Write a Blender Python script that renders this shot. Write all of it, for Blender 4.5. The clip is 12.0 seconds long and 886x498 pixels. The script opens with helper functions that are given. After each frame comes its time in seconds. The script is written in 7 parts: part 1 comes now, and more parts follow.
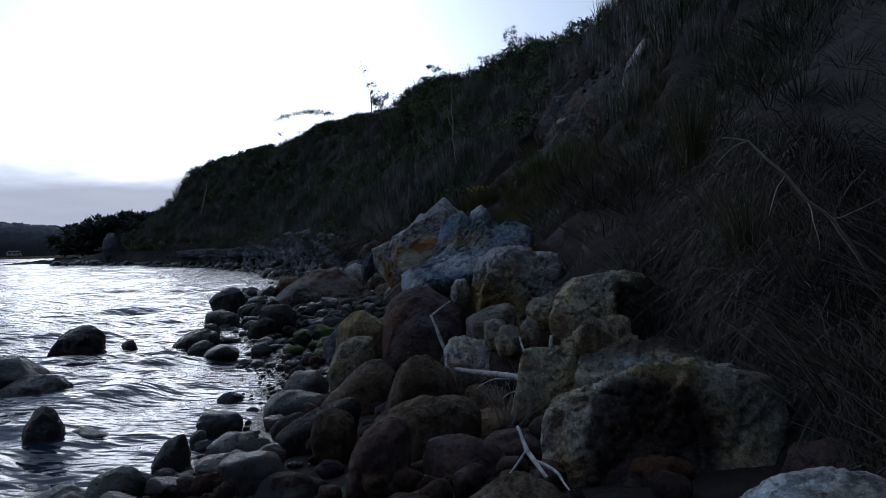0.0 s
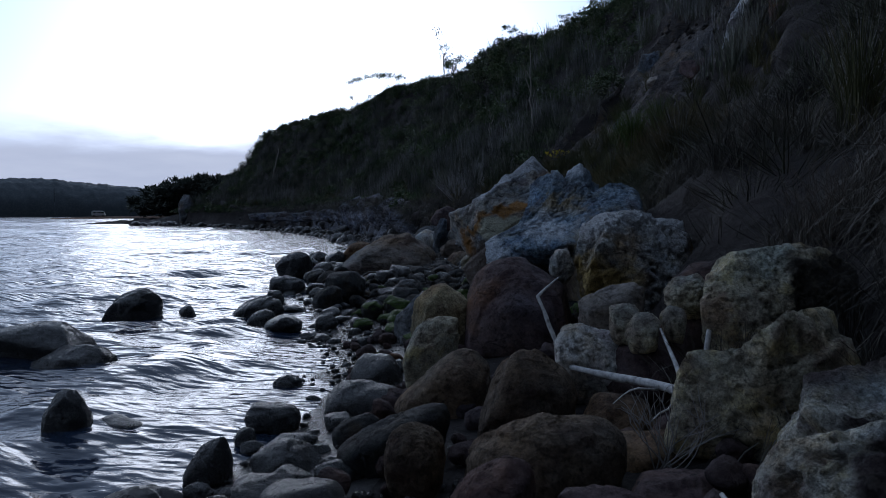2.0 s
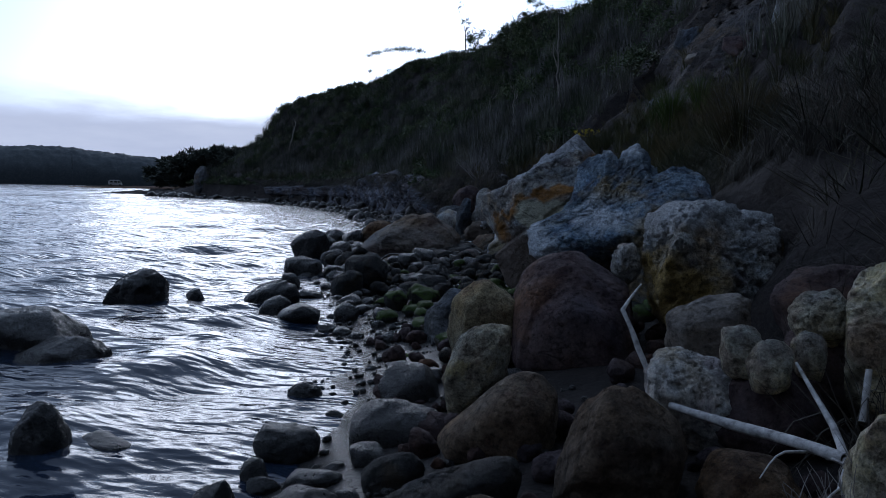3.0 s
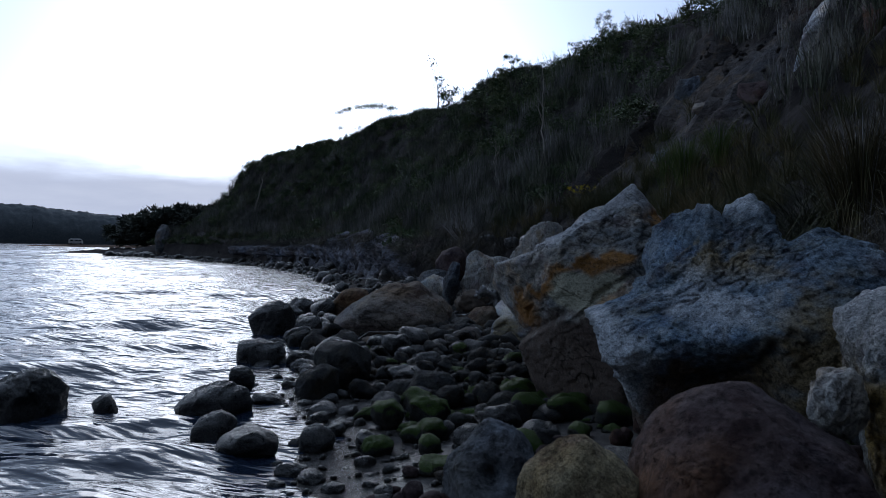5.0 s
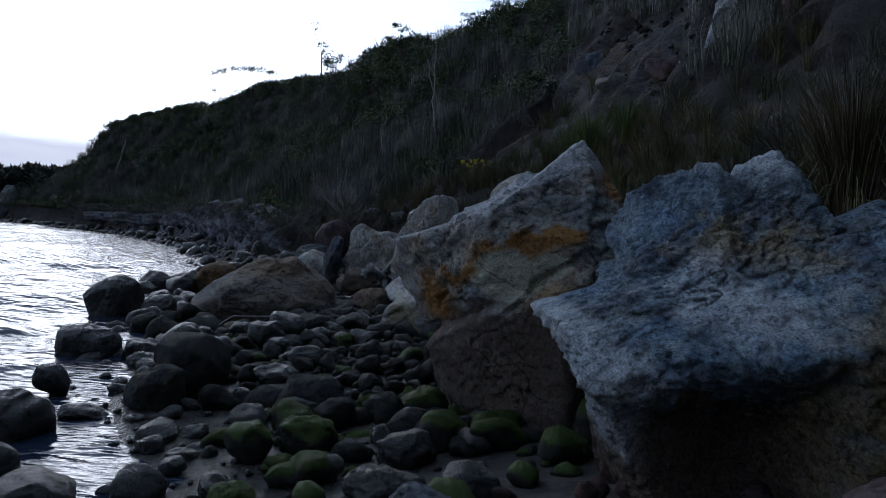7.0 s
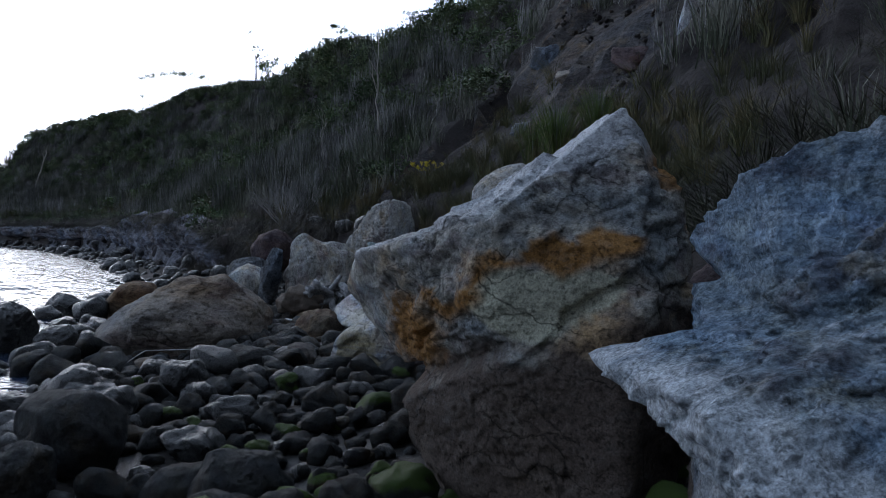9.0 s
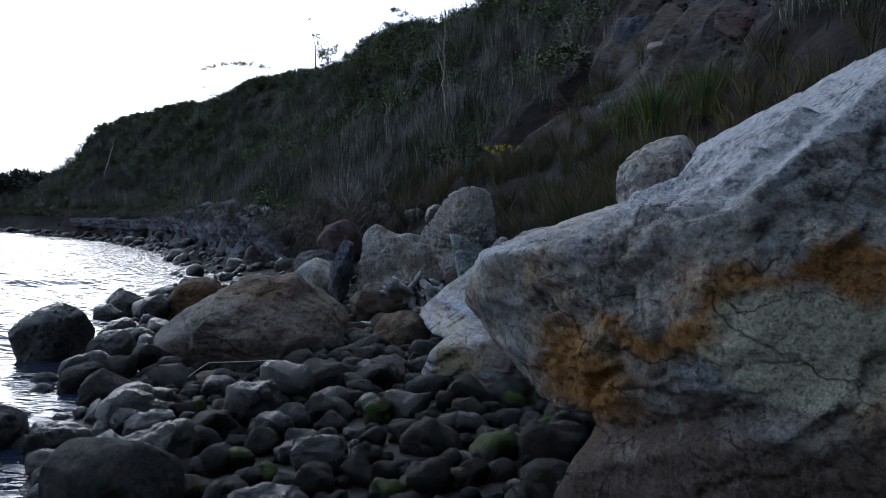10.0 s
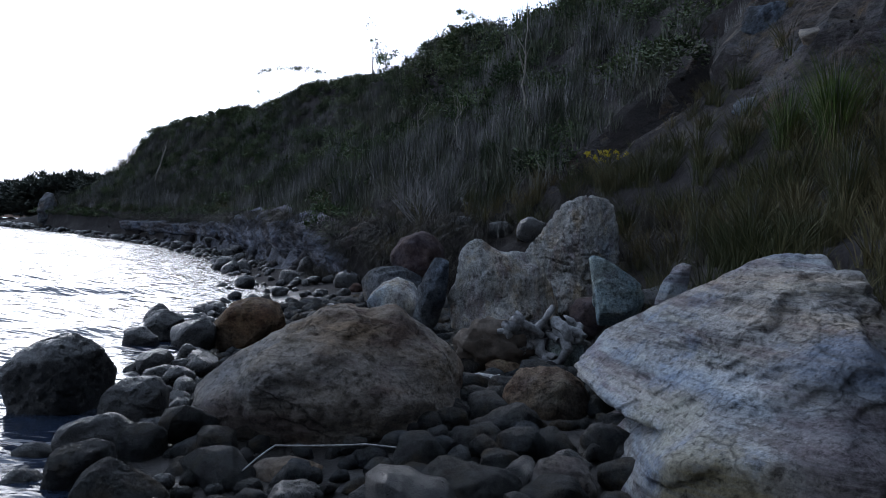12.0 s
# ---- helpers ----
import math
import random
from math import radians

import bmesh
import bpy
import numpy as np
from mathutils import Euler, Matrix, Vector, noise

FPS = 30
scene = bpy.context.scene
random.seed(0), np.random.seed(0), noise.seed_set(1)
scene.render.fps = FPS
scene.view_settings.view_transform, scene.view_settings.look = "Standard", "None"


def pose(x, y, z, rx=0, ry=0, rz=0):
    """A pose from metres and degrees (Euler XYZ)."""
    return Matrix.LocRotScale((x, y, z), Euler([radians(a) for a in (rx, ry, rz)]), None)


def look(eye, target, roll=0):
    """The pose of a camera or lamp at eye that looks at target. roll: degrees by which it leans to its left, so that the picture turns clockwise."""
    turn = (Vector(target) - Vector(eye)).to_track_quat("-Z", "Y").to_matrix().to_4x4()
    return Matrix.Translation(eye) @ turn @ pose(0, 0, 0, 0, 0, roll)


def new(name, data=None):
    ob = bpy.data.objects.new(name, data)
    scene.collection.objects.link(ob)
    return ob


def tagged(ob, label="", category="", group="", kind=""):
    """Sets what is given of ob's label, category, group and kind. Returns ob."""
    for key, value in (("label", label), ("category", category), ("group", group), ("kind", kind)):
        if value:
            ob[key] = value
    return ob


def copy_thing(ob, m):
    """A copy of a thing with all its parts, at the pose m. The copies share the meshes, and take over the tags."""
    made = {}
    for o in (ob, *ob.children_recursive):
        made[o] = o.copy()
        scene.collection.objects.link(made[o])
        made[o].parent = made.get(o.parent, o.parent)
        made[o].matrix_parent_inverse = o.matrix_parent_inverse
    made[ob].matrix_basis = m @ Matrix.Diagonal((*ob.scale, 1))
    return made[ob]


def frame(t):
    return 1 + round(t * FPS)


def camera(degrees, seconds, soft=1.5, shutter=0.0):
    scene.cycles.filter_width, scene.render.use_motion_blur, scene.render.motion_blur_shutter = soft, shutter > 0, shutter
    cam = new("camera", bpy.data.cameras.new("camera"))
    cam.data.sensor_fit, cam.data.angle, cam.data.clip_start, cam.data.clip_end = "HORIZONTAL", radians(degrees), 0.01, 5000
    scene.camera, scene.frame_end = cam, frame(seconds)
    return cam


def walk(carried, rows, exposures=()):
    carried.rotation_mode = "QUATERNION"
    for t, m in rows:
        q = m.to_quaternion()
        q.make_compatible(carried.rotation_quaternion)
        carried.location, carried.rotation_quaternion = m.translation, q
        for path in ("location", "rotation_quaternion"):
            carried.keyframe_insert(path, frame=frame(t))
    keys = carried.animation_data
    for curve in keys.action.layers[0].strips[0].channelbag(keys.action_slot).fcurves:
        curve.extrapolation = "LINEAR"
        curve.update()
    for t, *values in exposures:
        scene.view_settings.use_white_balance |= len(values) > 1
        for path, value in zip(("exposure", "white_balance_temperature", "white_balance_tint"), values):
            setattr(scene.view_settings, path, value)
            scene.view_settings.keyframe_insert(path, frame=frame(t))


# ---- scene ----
cam = camera(61.6, 12.0, 0.65)
PATH = [
    (0, (1.316, 0.806, 1.461), (1.069, 2.791, 1.449), -1.4),
    (0.5, (1.2, 1.068, 1.478), (1.065, 3.063, 1.44), 0.9),
    (1, (1.16, 1.481, 1.467), (0.674, 3.421, 1.516), 2.4),
    (1.5, (1.138, 1.731, 1.475), (0.649, 3.669, 1.42), 0.4),
    (2, (0.911, 1.984, 1.411), (0.485, 3.936, 1.316), -0.2),
    (2.5, (0.624, 2.341, 1.51), (0.222, 4.289, 1.298), -0.1),
    (3, (0.503, 2.81, 1.459), (0.042, 4.75, 1.303), 1.2),
    (3.2, (0.429, 3.056, 1.403), (-0.198, 4.952, 1.28), 2.0),
    (4.8, (-0.36, 5.011, 1.524), (-0.797, 6.963, 1.531), 0.4),
    (5, (-0.422, 5.13, 1.542), (-0.804, 7.093, 1.545), 1.2),
    (5.5, (-0.627, 5.519, 1.481), (-0.62, 7.519, 1.476), 0.2),
    (6, (-0.778, 5.824, 1.531), (-0.645, 7.82, 1.508), 3.3),
    (6.5, (-0.824, 6.337, 1.436), (-0.928, 8.33, 1.558), 3.2),
    (7, (-0.823, 6.765, 1.479), (-0.877, 8.764, 1.434), 3.3),
    (7.2, (-0.855, 6.976, 1.457), (-0.893, 8.975, 1.483), 3.2),
    (8.8, (-1.037, 8.19, 1.494), (-0.897, 10.185, 1.507), 1.8),
    (9, (-1.077, 8.363, 1.477), (-0.975, 10.36, 1.461), 2.1),
    (9.5, (-1.197, 8.95, 1.487), (-1.244, 10.95, 1.458), 0.8),
    (10, (-1.479, 9.591, 1.516), (-1.528, 11.59, 1.462), 1.7),
    (10.5, (-1.631, 10.284, 1.51), (-1.68, 12.283, 1.546), 3.1),
    (11, (-1.92, 10.938, 1.549), (-2.117, 12.926, 1.639), 2.8),
    (11.5, (-2.224, 11.447, 1.524), (-2.401, 13.436, 1.63), 3.9),
    (12, (-2.454, 11.953, 1.504), (-2.619, 13.946, 1.482), 3.7),
]
EXPOSURES = [(0, -0.62, 6400, 10), (3.0, -0.43, 6050, 11), (5.0, -0.4, 6300, 10), (5.6, -0.42, 6350, 10), (6.5, -0.2, 6500, 10), (7.2, -0.1, 6400, 10), (8.8, 0.64, 6700, 10), (12, 0.64, 6750, 11)]
walk(cam, [(t, look(eye, target, roll)) for t, eye, target, roll in PATH], EXPOSURES)


# ---- sky and sun ----
SUN_UP, SUN_ROUND = radians(13.0), radians(-22.0)
world = bpy.data.worlds.new("dusk_sky")
scene.world = world
world.use_nodes = True
wn, wl = world.node_tree.nodes, world.node_tree.links
wn.clear()


def wnode(kind, **values):
    n = wn.new(kind)
    for key, value in values.items():
        n.inputs[key].default_value = value
    return n


sky = wn.new("ShaderNodeTexSky")
sky.sky_type, sky.sun_disc = "NISHITA", False
sky.sun_elevation, sky.sun_rotation = SUN_UP, SUN_ROUND
sky.altitude, sky.air_density, sky.dust_density, sky.ozone_density = 0, 1.0, 2.0, 1.0
coord = wn.new("ShaderNodeTexCoord")
parts = wn.new("ShaderNodeSeparateXYZ")
wl.new(coord.outputs["Generated"], parts.inputs[0])
stretch = wn.new("ShaderNodeMapping")
stretch.inputs["Scale"].default_value = (3.0, 3.0, 14.0)
wl.new(coord.outputs["Generated"], stretch.inputs[0])
ragged = wnode("ShaderNodeTexNoise", Scale=2.2, Detail=6.0, Roughness=0.55)
wl.new(stretch.outputs[0], ragged.inputs["Vector"])
lift = wn.new("ShaderNodeMath")
lift.operation = "MULTIPLY_ADD"
wl.new(ragged.outputs[0], lift.inputs[0])
lift.inputs[1].default_value = -0.055
wl.new(parts.outputs["Z"], lift.inputs[2])
bank = wn.new("ShaderNodeMapRange")
bank.interpolation_type = "SMOOTHSTEP"
bank.inputs["From Min"].default_value, bank.inputs["From Max"].default_value = 0.045, 0.105
bank.inputs["To Min"].default_value, bank.inputs["To Max"].default_value = 1.0, 0.0
wl.new(lift.outputs[0], bank.inputs["Value"])
# A thin high overcast takes the colour out of the clear sky; a low bank of lavender cloud lies along the horizon.
pale = wn.new("ShaderNodeRGBToBW")
wl.new(sky.outputs[0], pale.inputs[0])
veil = wn.new("ShaderNodeMix")
veil.data_type = "RGBA"
veil.inputs["Factor"].default_value = 0.82
wl.new(sky.outputs[0], veil.inputs["A"])
cool = wn.new("ShaderNodeMix")
cool.data_type, cool.blend_type = "RGBA", "MULTIPLY"
cool.inputs["Factor"].default_value = 1.0
wl.new(pale.outputs[0], cool.inputs["A"])
cool.inputs["B"].default_value = (0.44, 0.58, 0.82, 1)
# An even overcast, brighter towards the zenith, is spread over it.
height = wn.new("ShaderNodeMath")
height.operation = "MULTIPLY_ADD"
wl.new(parts.outputs["Z"], height.inputs[0])
height.inputs[1].default_value, height.inputs[2].default_value = 4.5, 3.2
dome = wn.new("ShaderNodeMix")
dome.data_type, dome.blend_type = "RGBA", "MULTIPLY"
dome.inputs["Factor"].default_value = 1.0
wl.new(height.outputs[0], dome.inputs["A"])
dome.inputs["B"].default_value = (0.75, 0.98, 1.4, 1)
whole = wn.new("ShaderNodeMix")
whole.data_type, whole.blend_type = "RGBA", "ADD"
whole.inputs["Factor"].default_value = 1.0
wl.new(cool.outputs["Result"], whole.inputs["A"])
wl.new(dome.outputs["Result"], whole.inputs["B"])
wl.new(whole.outputs["Result"], veil.inputs["B"])
clouds = wn.new("ShaderNodeMix")
clouds.data_type = "RGBA"
wl.new(bank.outputs["Result"], clouds.inputs["Factor"])
wl.new(veil.outputs["Result"], clouds.inputs["A"])
mottled = wn.new("ShaderNodeMix")
mottled.data_type = "RGBA"
wl.new(ragged.outputs[0], mottled.inputs["Factor"])
mottled.inputs["A"].default_value, mottled.inputs["B"].default_value = (4.6, 5.2, 7.0, 1), (7.4, 7.9, 9.4, 1)
wl.new(mottled.outputs["Result"], clouds.inputs["B"])
# The dusk sky is brightest on the side where the sun has gone down.
toward = wn.new("ShaderNodeVectorMath")
toward.operation = "DOT_PRODUCT"
wl.new(coord.outputs["Generated"], toward.inputs[0])
toward.inputs[1].default_value = (-0.62, 0.78, 0.0)
glow = wn.new("ShaderNodeMapRange")
glow.interpolation_type = "SMOOTHSTEP"
glow.inputs["From Min"].default_value, glow.inputs["From Max"].default_value = -0.8, 0.6
glow.inputs["To Min"].default_value, glow.inputs["To Max"].default_value = 0.13, 1.55
wl.new(toward.outputs["Value"], glow.inputs["Value"])
dusk = wn.new("ShaderNodeMix")
dusk.data_type, dusk.blend_type = "RGBA", "MULTIPLY"
dusk.inputs["Factor"].default_value = 1.0
wl.new(clouds.outputs["Result"], dusk.inputs["A"])
wl.new(glow.outputs["Result"], dusk.inputs["B"])
background = wnode("ShaderNodeBackground", Strength=0.075)
wl.new(dusk.outputs["Result"], background.inputs["Color"])
out = wn.new("ShaderNodeOutputWorld")
wl.new(background.outputs[0], out.inputs[0])

sun = new("sun", bpy.data.lights.new("sun", "SUN"))
sun.data.energy, sun.data.angle, sun.data.color = 0.5, radians(34), (0.98, 0.98, 1.0)
sun.matrix_world = look((0, 0, 0), (-math.sin(SUN_ROUND) * math.cos(SUN_UP), -math.cos(SUN_ROUND) * math.cos(SUN_UP), -math.sin(SUN_UP)))


# ---- materials ----
def material(name):
    m = bpy.data.materials.new(name)
    m.use_nodes = True
    m.node_tree.nodes.clear()
    return m, m.node_tree.nodes, m.node_tree.links


def ramp(nodes, links, source, stops):
    r = nodes.new("ShaderNodeValToRGB")
    while len(r.color_ramp.elements) < len(stops):
        r.color_ramp.elements.new(0.5)
    for e, (at, c) in zip(r.color_ramp.elements, stops):
        e.position, e.color = at, (*c, 1) if len(c) == 3 else (c[0], c[0], c[0], 1)
    links.new(source, r.inputs[0])
    return r.outputs[0]


def blend(nodes, links, factor, a, b, mode="MIX"):
    m = nodes.new("ShaderNodeMix")
    m.data_type, m.blend_type = "RGBA", mode
    for socket, value in (("Factor", factor), ("A", a), ("B", b)):
        if isinstance(value, bpy.types.NodeSocket):
            links.new(value, m.inputs[socket])
        elif socket == "Factor":
            m.inputs[socket].default_value = value
        else:
            m.inputs[socket].default_value = (*value, 1)
    return m.outputs["Result"]


def noise_tex(nodes, links, vector, scale, detail=6.0, rough=0.6, squash=(1, 1, 1), turn=(0, 0, 0)):
    mp = nodes.new("ShaderNodeMapping")
    mp.inputs["Scale"].default_value, mp.inputs["Rotation"].default_value = squash, [radians(a) for a in turn]
    links.new(vector, mp.inputs[0])
    n = nodes.new("ShaderNodeTexNoise")
    n.inputs["Scale"].default_value, n.inputs["Detail"].default_value, n.inputs["Roughness"].default_value = scale, detail, rough
    links.new(mp.outputs[0], n.inputs["Vector"])
    return n.outputs[0]


def finish(nodes, links, colour, rough, heights, metallic=0.0, specular=0.4):
    """Principled surface; heights: (socket, metres of relief)."""
    b = nodes.new("ShaderNodeBsdfPrincipled")
    links.new(colour, b.inputs["Base Color"])
    if isinstance(rough, bpy.types.NodeSocket):
        links.new(rough, b.inputs["Roughness"])
    else:
        b.inputs["Roughness"].default_value = rough
    b.inputs["Metallic"].default_value, b.inputs["Specular IOR Level"].default_value = metallic, specular
    last = None
    for source, depth in heights:
        bump = nodes.new("ShaderNodeBump")
        bump.inputs["Distance"].default_value, bump.inputs["Strength"].default_value = depth, 1.0
        links.new(source, bump.inputs["Height"])
        if last:
            links.new(last, bump.inputs["Normal"])
        last = bump.outputs[0]
    if last:
        links.new(last, b.inputs["Normal"])
    o = nodes.new("ShaderNodeOutputMaterial")
    links.new(b.outputs[0], o.inputs[0])
    return b


def rock_material(name, dark, mid, pale, lichen, lichen_amount=0.5, rough=0.9, size=1.0, bands=(1, 1, 1), turn=(0, 0, 0), stain=None, wet=False, relief=1.0, moss=None, marks=(), warmth=0.9, speckle=1.0, cracks=0.0):
    """Weathered stone. stain: (colour, place, reach) triples of mineral stains; moss: colour of algae on upward faces."""
    m, n, l = material(name)
    tc = n.new("ShaderNodeTexCoord")
    info = n.new("ShaderNodeObjectInfo")
    shift = n.new("ShaderNodeVectorMath")
    shift.operation = "MULTIPLY_ADD"
    l.new(info.outputs["Random"], shift.inputs[0])
    shift.inputs[1].default_value = (17, 31, 53)
    l.new(tc.outputs["Object"], shift.inputs[2])
    v = shift.outputs[0] if not (stain or marks) else tc.outputs["Object"]
    broad = noise_tex(n, l, v, 1.6 / size, 5, 0.6, bands, turn)
    grain = noise_tex(n, l, v, 9 / size, 8, 0.72, bands, turn)
    speck = noise_tex(n, l, v, 55 / size, 4, 0.7)
    colour = ramp(n, l, broad, [(0.36, dark), (0.5, mid), (0.64, pale)])
    colour = blend(n, l, ramp(n, l, grain, [(0.36, (0.0,)), (0.68, (0.85,))]), colour, pale)
    colour = blend(n, l, ramp(n, l, grain, [(0.3, (0.75,)), (0.47, (0.0,))]), colour, dark)
    patch = noise_tex(n, l, v, 3.3 / size, 7, 0.65)
    colour = blend(n, l, ramp(n, l, patch, [(0.60 - 0.12 * lichen_amount, (0.0,)), (0.68 - 0.08 * lichen_amount, (lichen_amount,))]), colour, lichen)
    if not wet:
        # Warm iron-stained and cool grey-blue areas.
        hue = noise_tex(n, l, v, 1.15 / size, 5, 0.62, bands, (30, 50, 70))
        colour = blend(n, l, ramp(n, l, hue, [(0.52, (0.0,)), (0.66, (warmth,))]), colour, blend(n, l, 1.0, colour, (1.25, 0.88, 0.52), "MULTIPLY"))
        colour = blend(n, l, ramp(n, l, hue, [(0.34, (0.8,)), (0.48, (0.0,))]), colour, blend(n, l, 1.0, colour, (0.82, 1.0, 1.22), "MULTIPLY"))
        # Dark purple-brown weathering, in streaks and blotches.
        wash = noise_tex(n, l, v, 2.7 / size, 7, 0.68, bands, (60, 20, 40))
        colour = blend(n, l, ramp(n, l, wash, [(0.52, (0.0,)), (0.60, (0.75,))]), colour, blend(n, l, 1.0, colour, (0.58, 0.5, 0.54), "MULTIPLY"))
        colour = blend(n, l, ramp(n, l, wash, [(0.38, (0.45,)), (0.46, (0.0,))]), colour, blend(n, l, 1.0, colour, (1.4, 1.36, 1.2), "MULTIPLY"))
    for tint, place, reach in stain or ():
        off = n.new("ShaderNodeVectorMath")
        off.operation = "SUBTRACT"
        l.new(tc.outputs["Object"], off.inputs[0])
        off.inputs[1].default_value = place
        div = n.new("ShaderNodeVectorMath")
        div.operation = "DIVIDE"
        l.new(off.outputs[0], div.inputs[0])
        div.inputs[1].default_value = reach
        size_of = n.new("ShaderNodeVectorMath")
        size_of.operation = "LENGTH"
        l.new(div.outputs[0], size_of.inputs[0])
        wob = n.new("ShaderNodeMath")
        wob.operation = "MULTIPLY_ADD"
        l.new(patch, wob.inputs[0])
        wob.inputs[1].default_value = 2.4
        l.new(size_of.outputs["Value"], wob.inputs[2])
        mr = n.new("ShaderNodeMapRange")
        mr.inputs["From Min"].default_value, mr.inputs["From Max"].default_value = 1.8, 2.35
        mr.inputs["To Min"].default_value, mr.inputs["To Max"].default_value = 1.0, 0.0
        l.new(wob.outputs[0], mr.inputs["Value"])
        veined = blend(n, l, 1.0, mr.outputs["Result"], ramp(n, l, grain, [(0.36, (0.45,)), (0.56, (0.95,))]), "MULTIPLY")
        colour = blend(n, l, veined, colour, tint)
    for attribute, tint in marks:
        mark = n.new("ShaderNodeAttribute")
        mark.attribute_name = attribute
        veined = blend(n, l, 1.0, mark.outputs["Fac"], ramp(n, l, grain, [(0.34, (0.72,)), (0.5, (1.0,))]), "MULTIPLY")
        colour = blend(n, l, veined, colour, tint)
    tone = n.new("ShaderNodeMapRange")
    tone.inputs["To Min"].default_value, tone.inputs["To Max"].default_value = (0.72, 1.2) if not (stain or marks) else (1.0, 1.0)
    l.new(info.outputs["Random"], tone.inputs["Value"])
    speckled = ramp(n, l, speck, [(0.36, (1 - 0.38 * speckle,)), (0.62, (1 + 0.28 * speckle,))])
    mottle = noise_tex(n, l, v, 21 / size, 9, 0.8)
    colour = blend(n, l, 1.0, colour, ramp(n, l, mottle, [(0.36, (1 - 0.4 * speckle,)), (0.5, (1.0,)), (0.64, (1 + 0.3 * speckle,))]), "MULTIPLY")
    colour = blend(n, l, 1.0, colour, speckled, "MULTIPLY")
    grey = n.new("ShaderNodeCombineColor")
    for i in range(3):
        l.new(tone.outputs["Result"], grey.inputs[i])
    colour = blend(n, l, 1.0, colour, grey.outputs[0], "MULTIPLY")
    if moss:
        geo = n.new("ShaderNodeNewGeometry")
        up = n.new("ShaderNodeSeparateXYZ")
        l.new(geo.outputs["Normal"], up.inputs[0])
        add = n.new("ShaderNodeMath")
        add.operation = "ADD"
        l.new(up.outputs["Z"], add.inputs[0])
        l.new(patch, add.inputs[1])
        colour = blend(n, l, ramp(n, l, add.outputs[0], [(0.68, (0.0,)), (0.9, (0.9,))]), colour, moss)
    roughness = ramp(n, l, grain, [(0.3, (0.2,)), (0.7, (0.5,))]) if wet else rough
    pits = ramp(n, l, noise_tex(n, l, v, 24 / size, 5, 0.7), [(0.36, (0.0,)), (0.47, (1.0,))])
    colour = blend(n, l, 1.0, colour, ramp(n, l, pits, [(0.0, (0.55,)), (1.0, (1.0,))]), "MULTIPLY")
    relief_list = []
    if cracks:
        # Thin dark joints that wander along the beds, broken off here and there.
        bent_ = n.new("ShaderNodeVectorMath")
        bent_.operation = "MULTIPLY_ADD"
        wander = n.new("ShaderNodeTexNoise")
        wander.inputs["Scale"].default_value, wander.inputs["Detail"].default_value = 2.6 / size, 5.0
        l.new(v, wander.inputs["Vector"])
        l.new(wander.outputs["Color"], bent_.inputs[0])
        bent_.inputs[1].default_value = (0.5 * size, 0.5 * size, 0.5 * size)
        l.new(v, bent_.inputs[2])
        lay = n.new("ShaderNodeMapping")
        lay.inputs["Scale"].default_value, lay.inputs["Rotation"].default_value = (0.55, 0.55, 1.9), [radians(a) for a in turn]
        l.new(bent_.outputs[0], lay.inputs[0])
        cell = n.new("ShaderNodeTexVoronoi")
        cell.feature = "DISTANCE_TO_EDGE"
        cell.inputs["Scale"].default_value = 1.5 / size
        l.new(lay.outputs[0], cell.inputs["Vector"])
        joint = ramp(n, l, cell.outputs["Distance"], [(0.0, (0.0,)), (0.022, (1.0,))])
        open_part = ramp(n, l, noise_tex(n, l, v, 1.9 / size, 3, 0.5, turn=(10, 70, 30)), [(0.44, (0.0,)), (0.54, (cracks,))])
        colour = blend(n, l, open_part, colour, blend(n, l, 1.0, colour, ramp(n, l, joint, [(0.0, (0.28,)), (1.0, (1.0,))]), "MULTIPLY"))
        relief_list = [(blend(n, l, open_part, (1, 1, 1), joint), 0.02 * size)]
    finish(n, l, colour, roughness, relief_list + [(broad, 0.08 * size * relief), (grain, 0.07 * size * relief), (pits, 0.012 * relief), (mottle, 0.012), (speck, 0.008)], specular=0.5 if wet else 0.18)
    return m


def leaf_material(name, dark, pale, dry, rough=0.7):
    m, n, l = material(name)
    geo = n.new("ShaderNodeNewGeometry")
    tc = n.new("ShaderNodeTexCoord")
    island = geo.outputs["Random Per Island"]
    clump = noise_tex(n, l, tc.outputs["Object"], 1.7, 3, 0.6, (1, 1, 0.7))
    mixed = n.new("ShaderNodeMath")
    mixed.operation = "MULTIPLY_ADD"
    l.new(clump, mixed.inputs[0])
    mixed.inputs[1].default_value = 1.9
    away = n.new("ShaderNodeMath")
    away.operation = "MULTIPLY_ADD"
    l.new(island, away.inputs[0])
    away.inputs[1].default_value, away.inputs[2].default_value = 0.5, -0.7
    l.new(away.outputs[0], mixed.inputs[2])
    colour = ramp(n, l, mixed.outputs[0], [(0.15, dark), (0.55, pale), (1.0, dry)])
    broad = noise_tex(n, l, tc.outputs["Object"], 0.45, 4, 0.6)
    colour = blend(n, l, ramp(n, l, broad, [(0.44, (0.0,)), (0.6, (0.85,))]), colour, dry)
    colour = blend(n, l, ramp(n, l, noise_tex(n, l, tc.outputs["Object"], 0.75, 3, 0.6, turn=(20, 40, 10)), [(0.42, (0.8,)), (0.54, (0.0,))]), colour, dark)
    finish(n, l, colour, rough, [], specular=0.2)
    return m


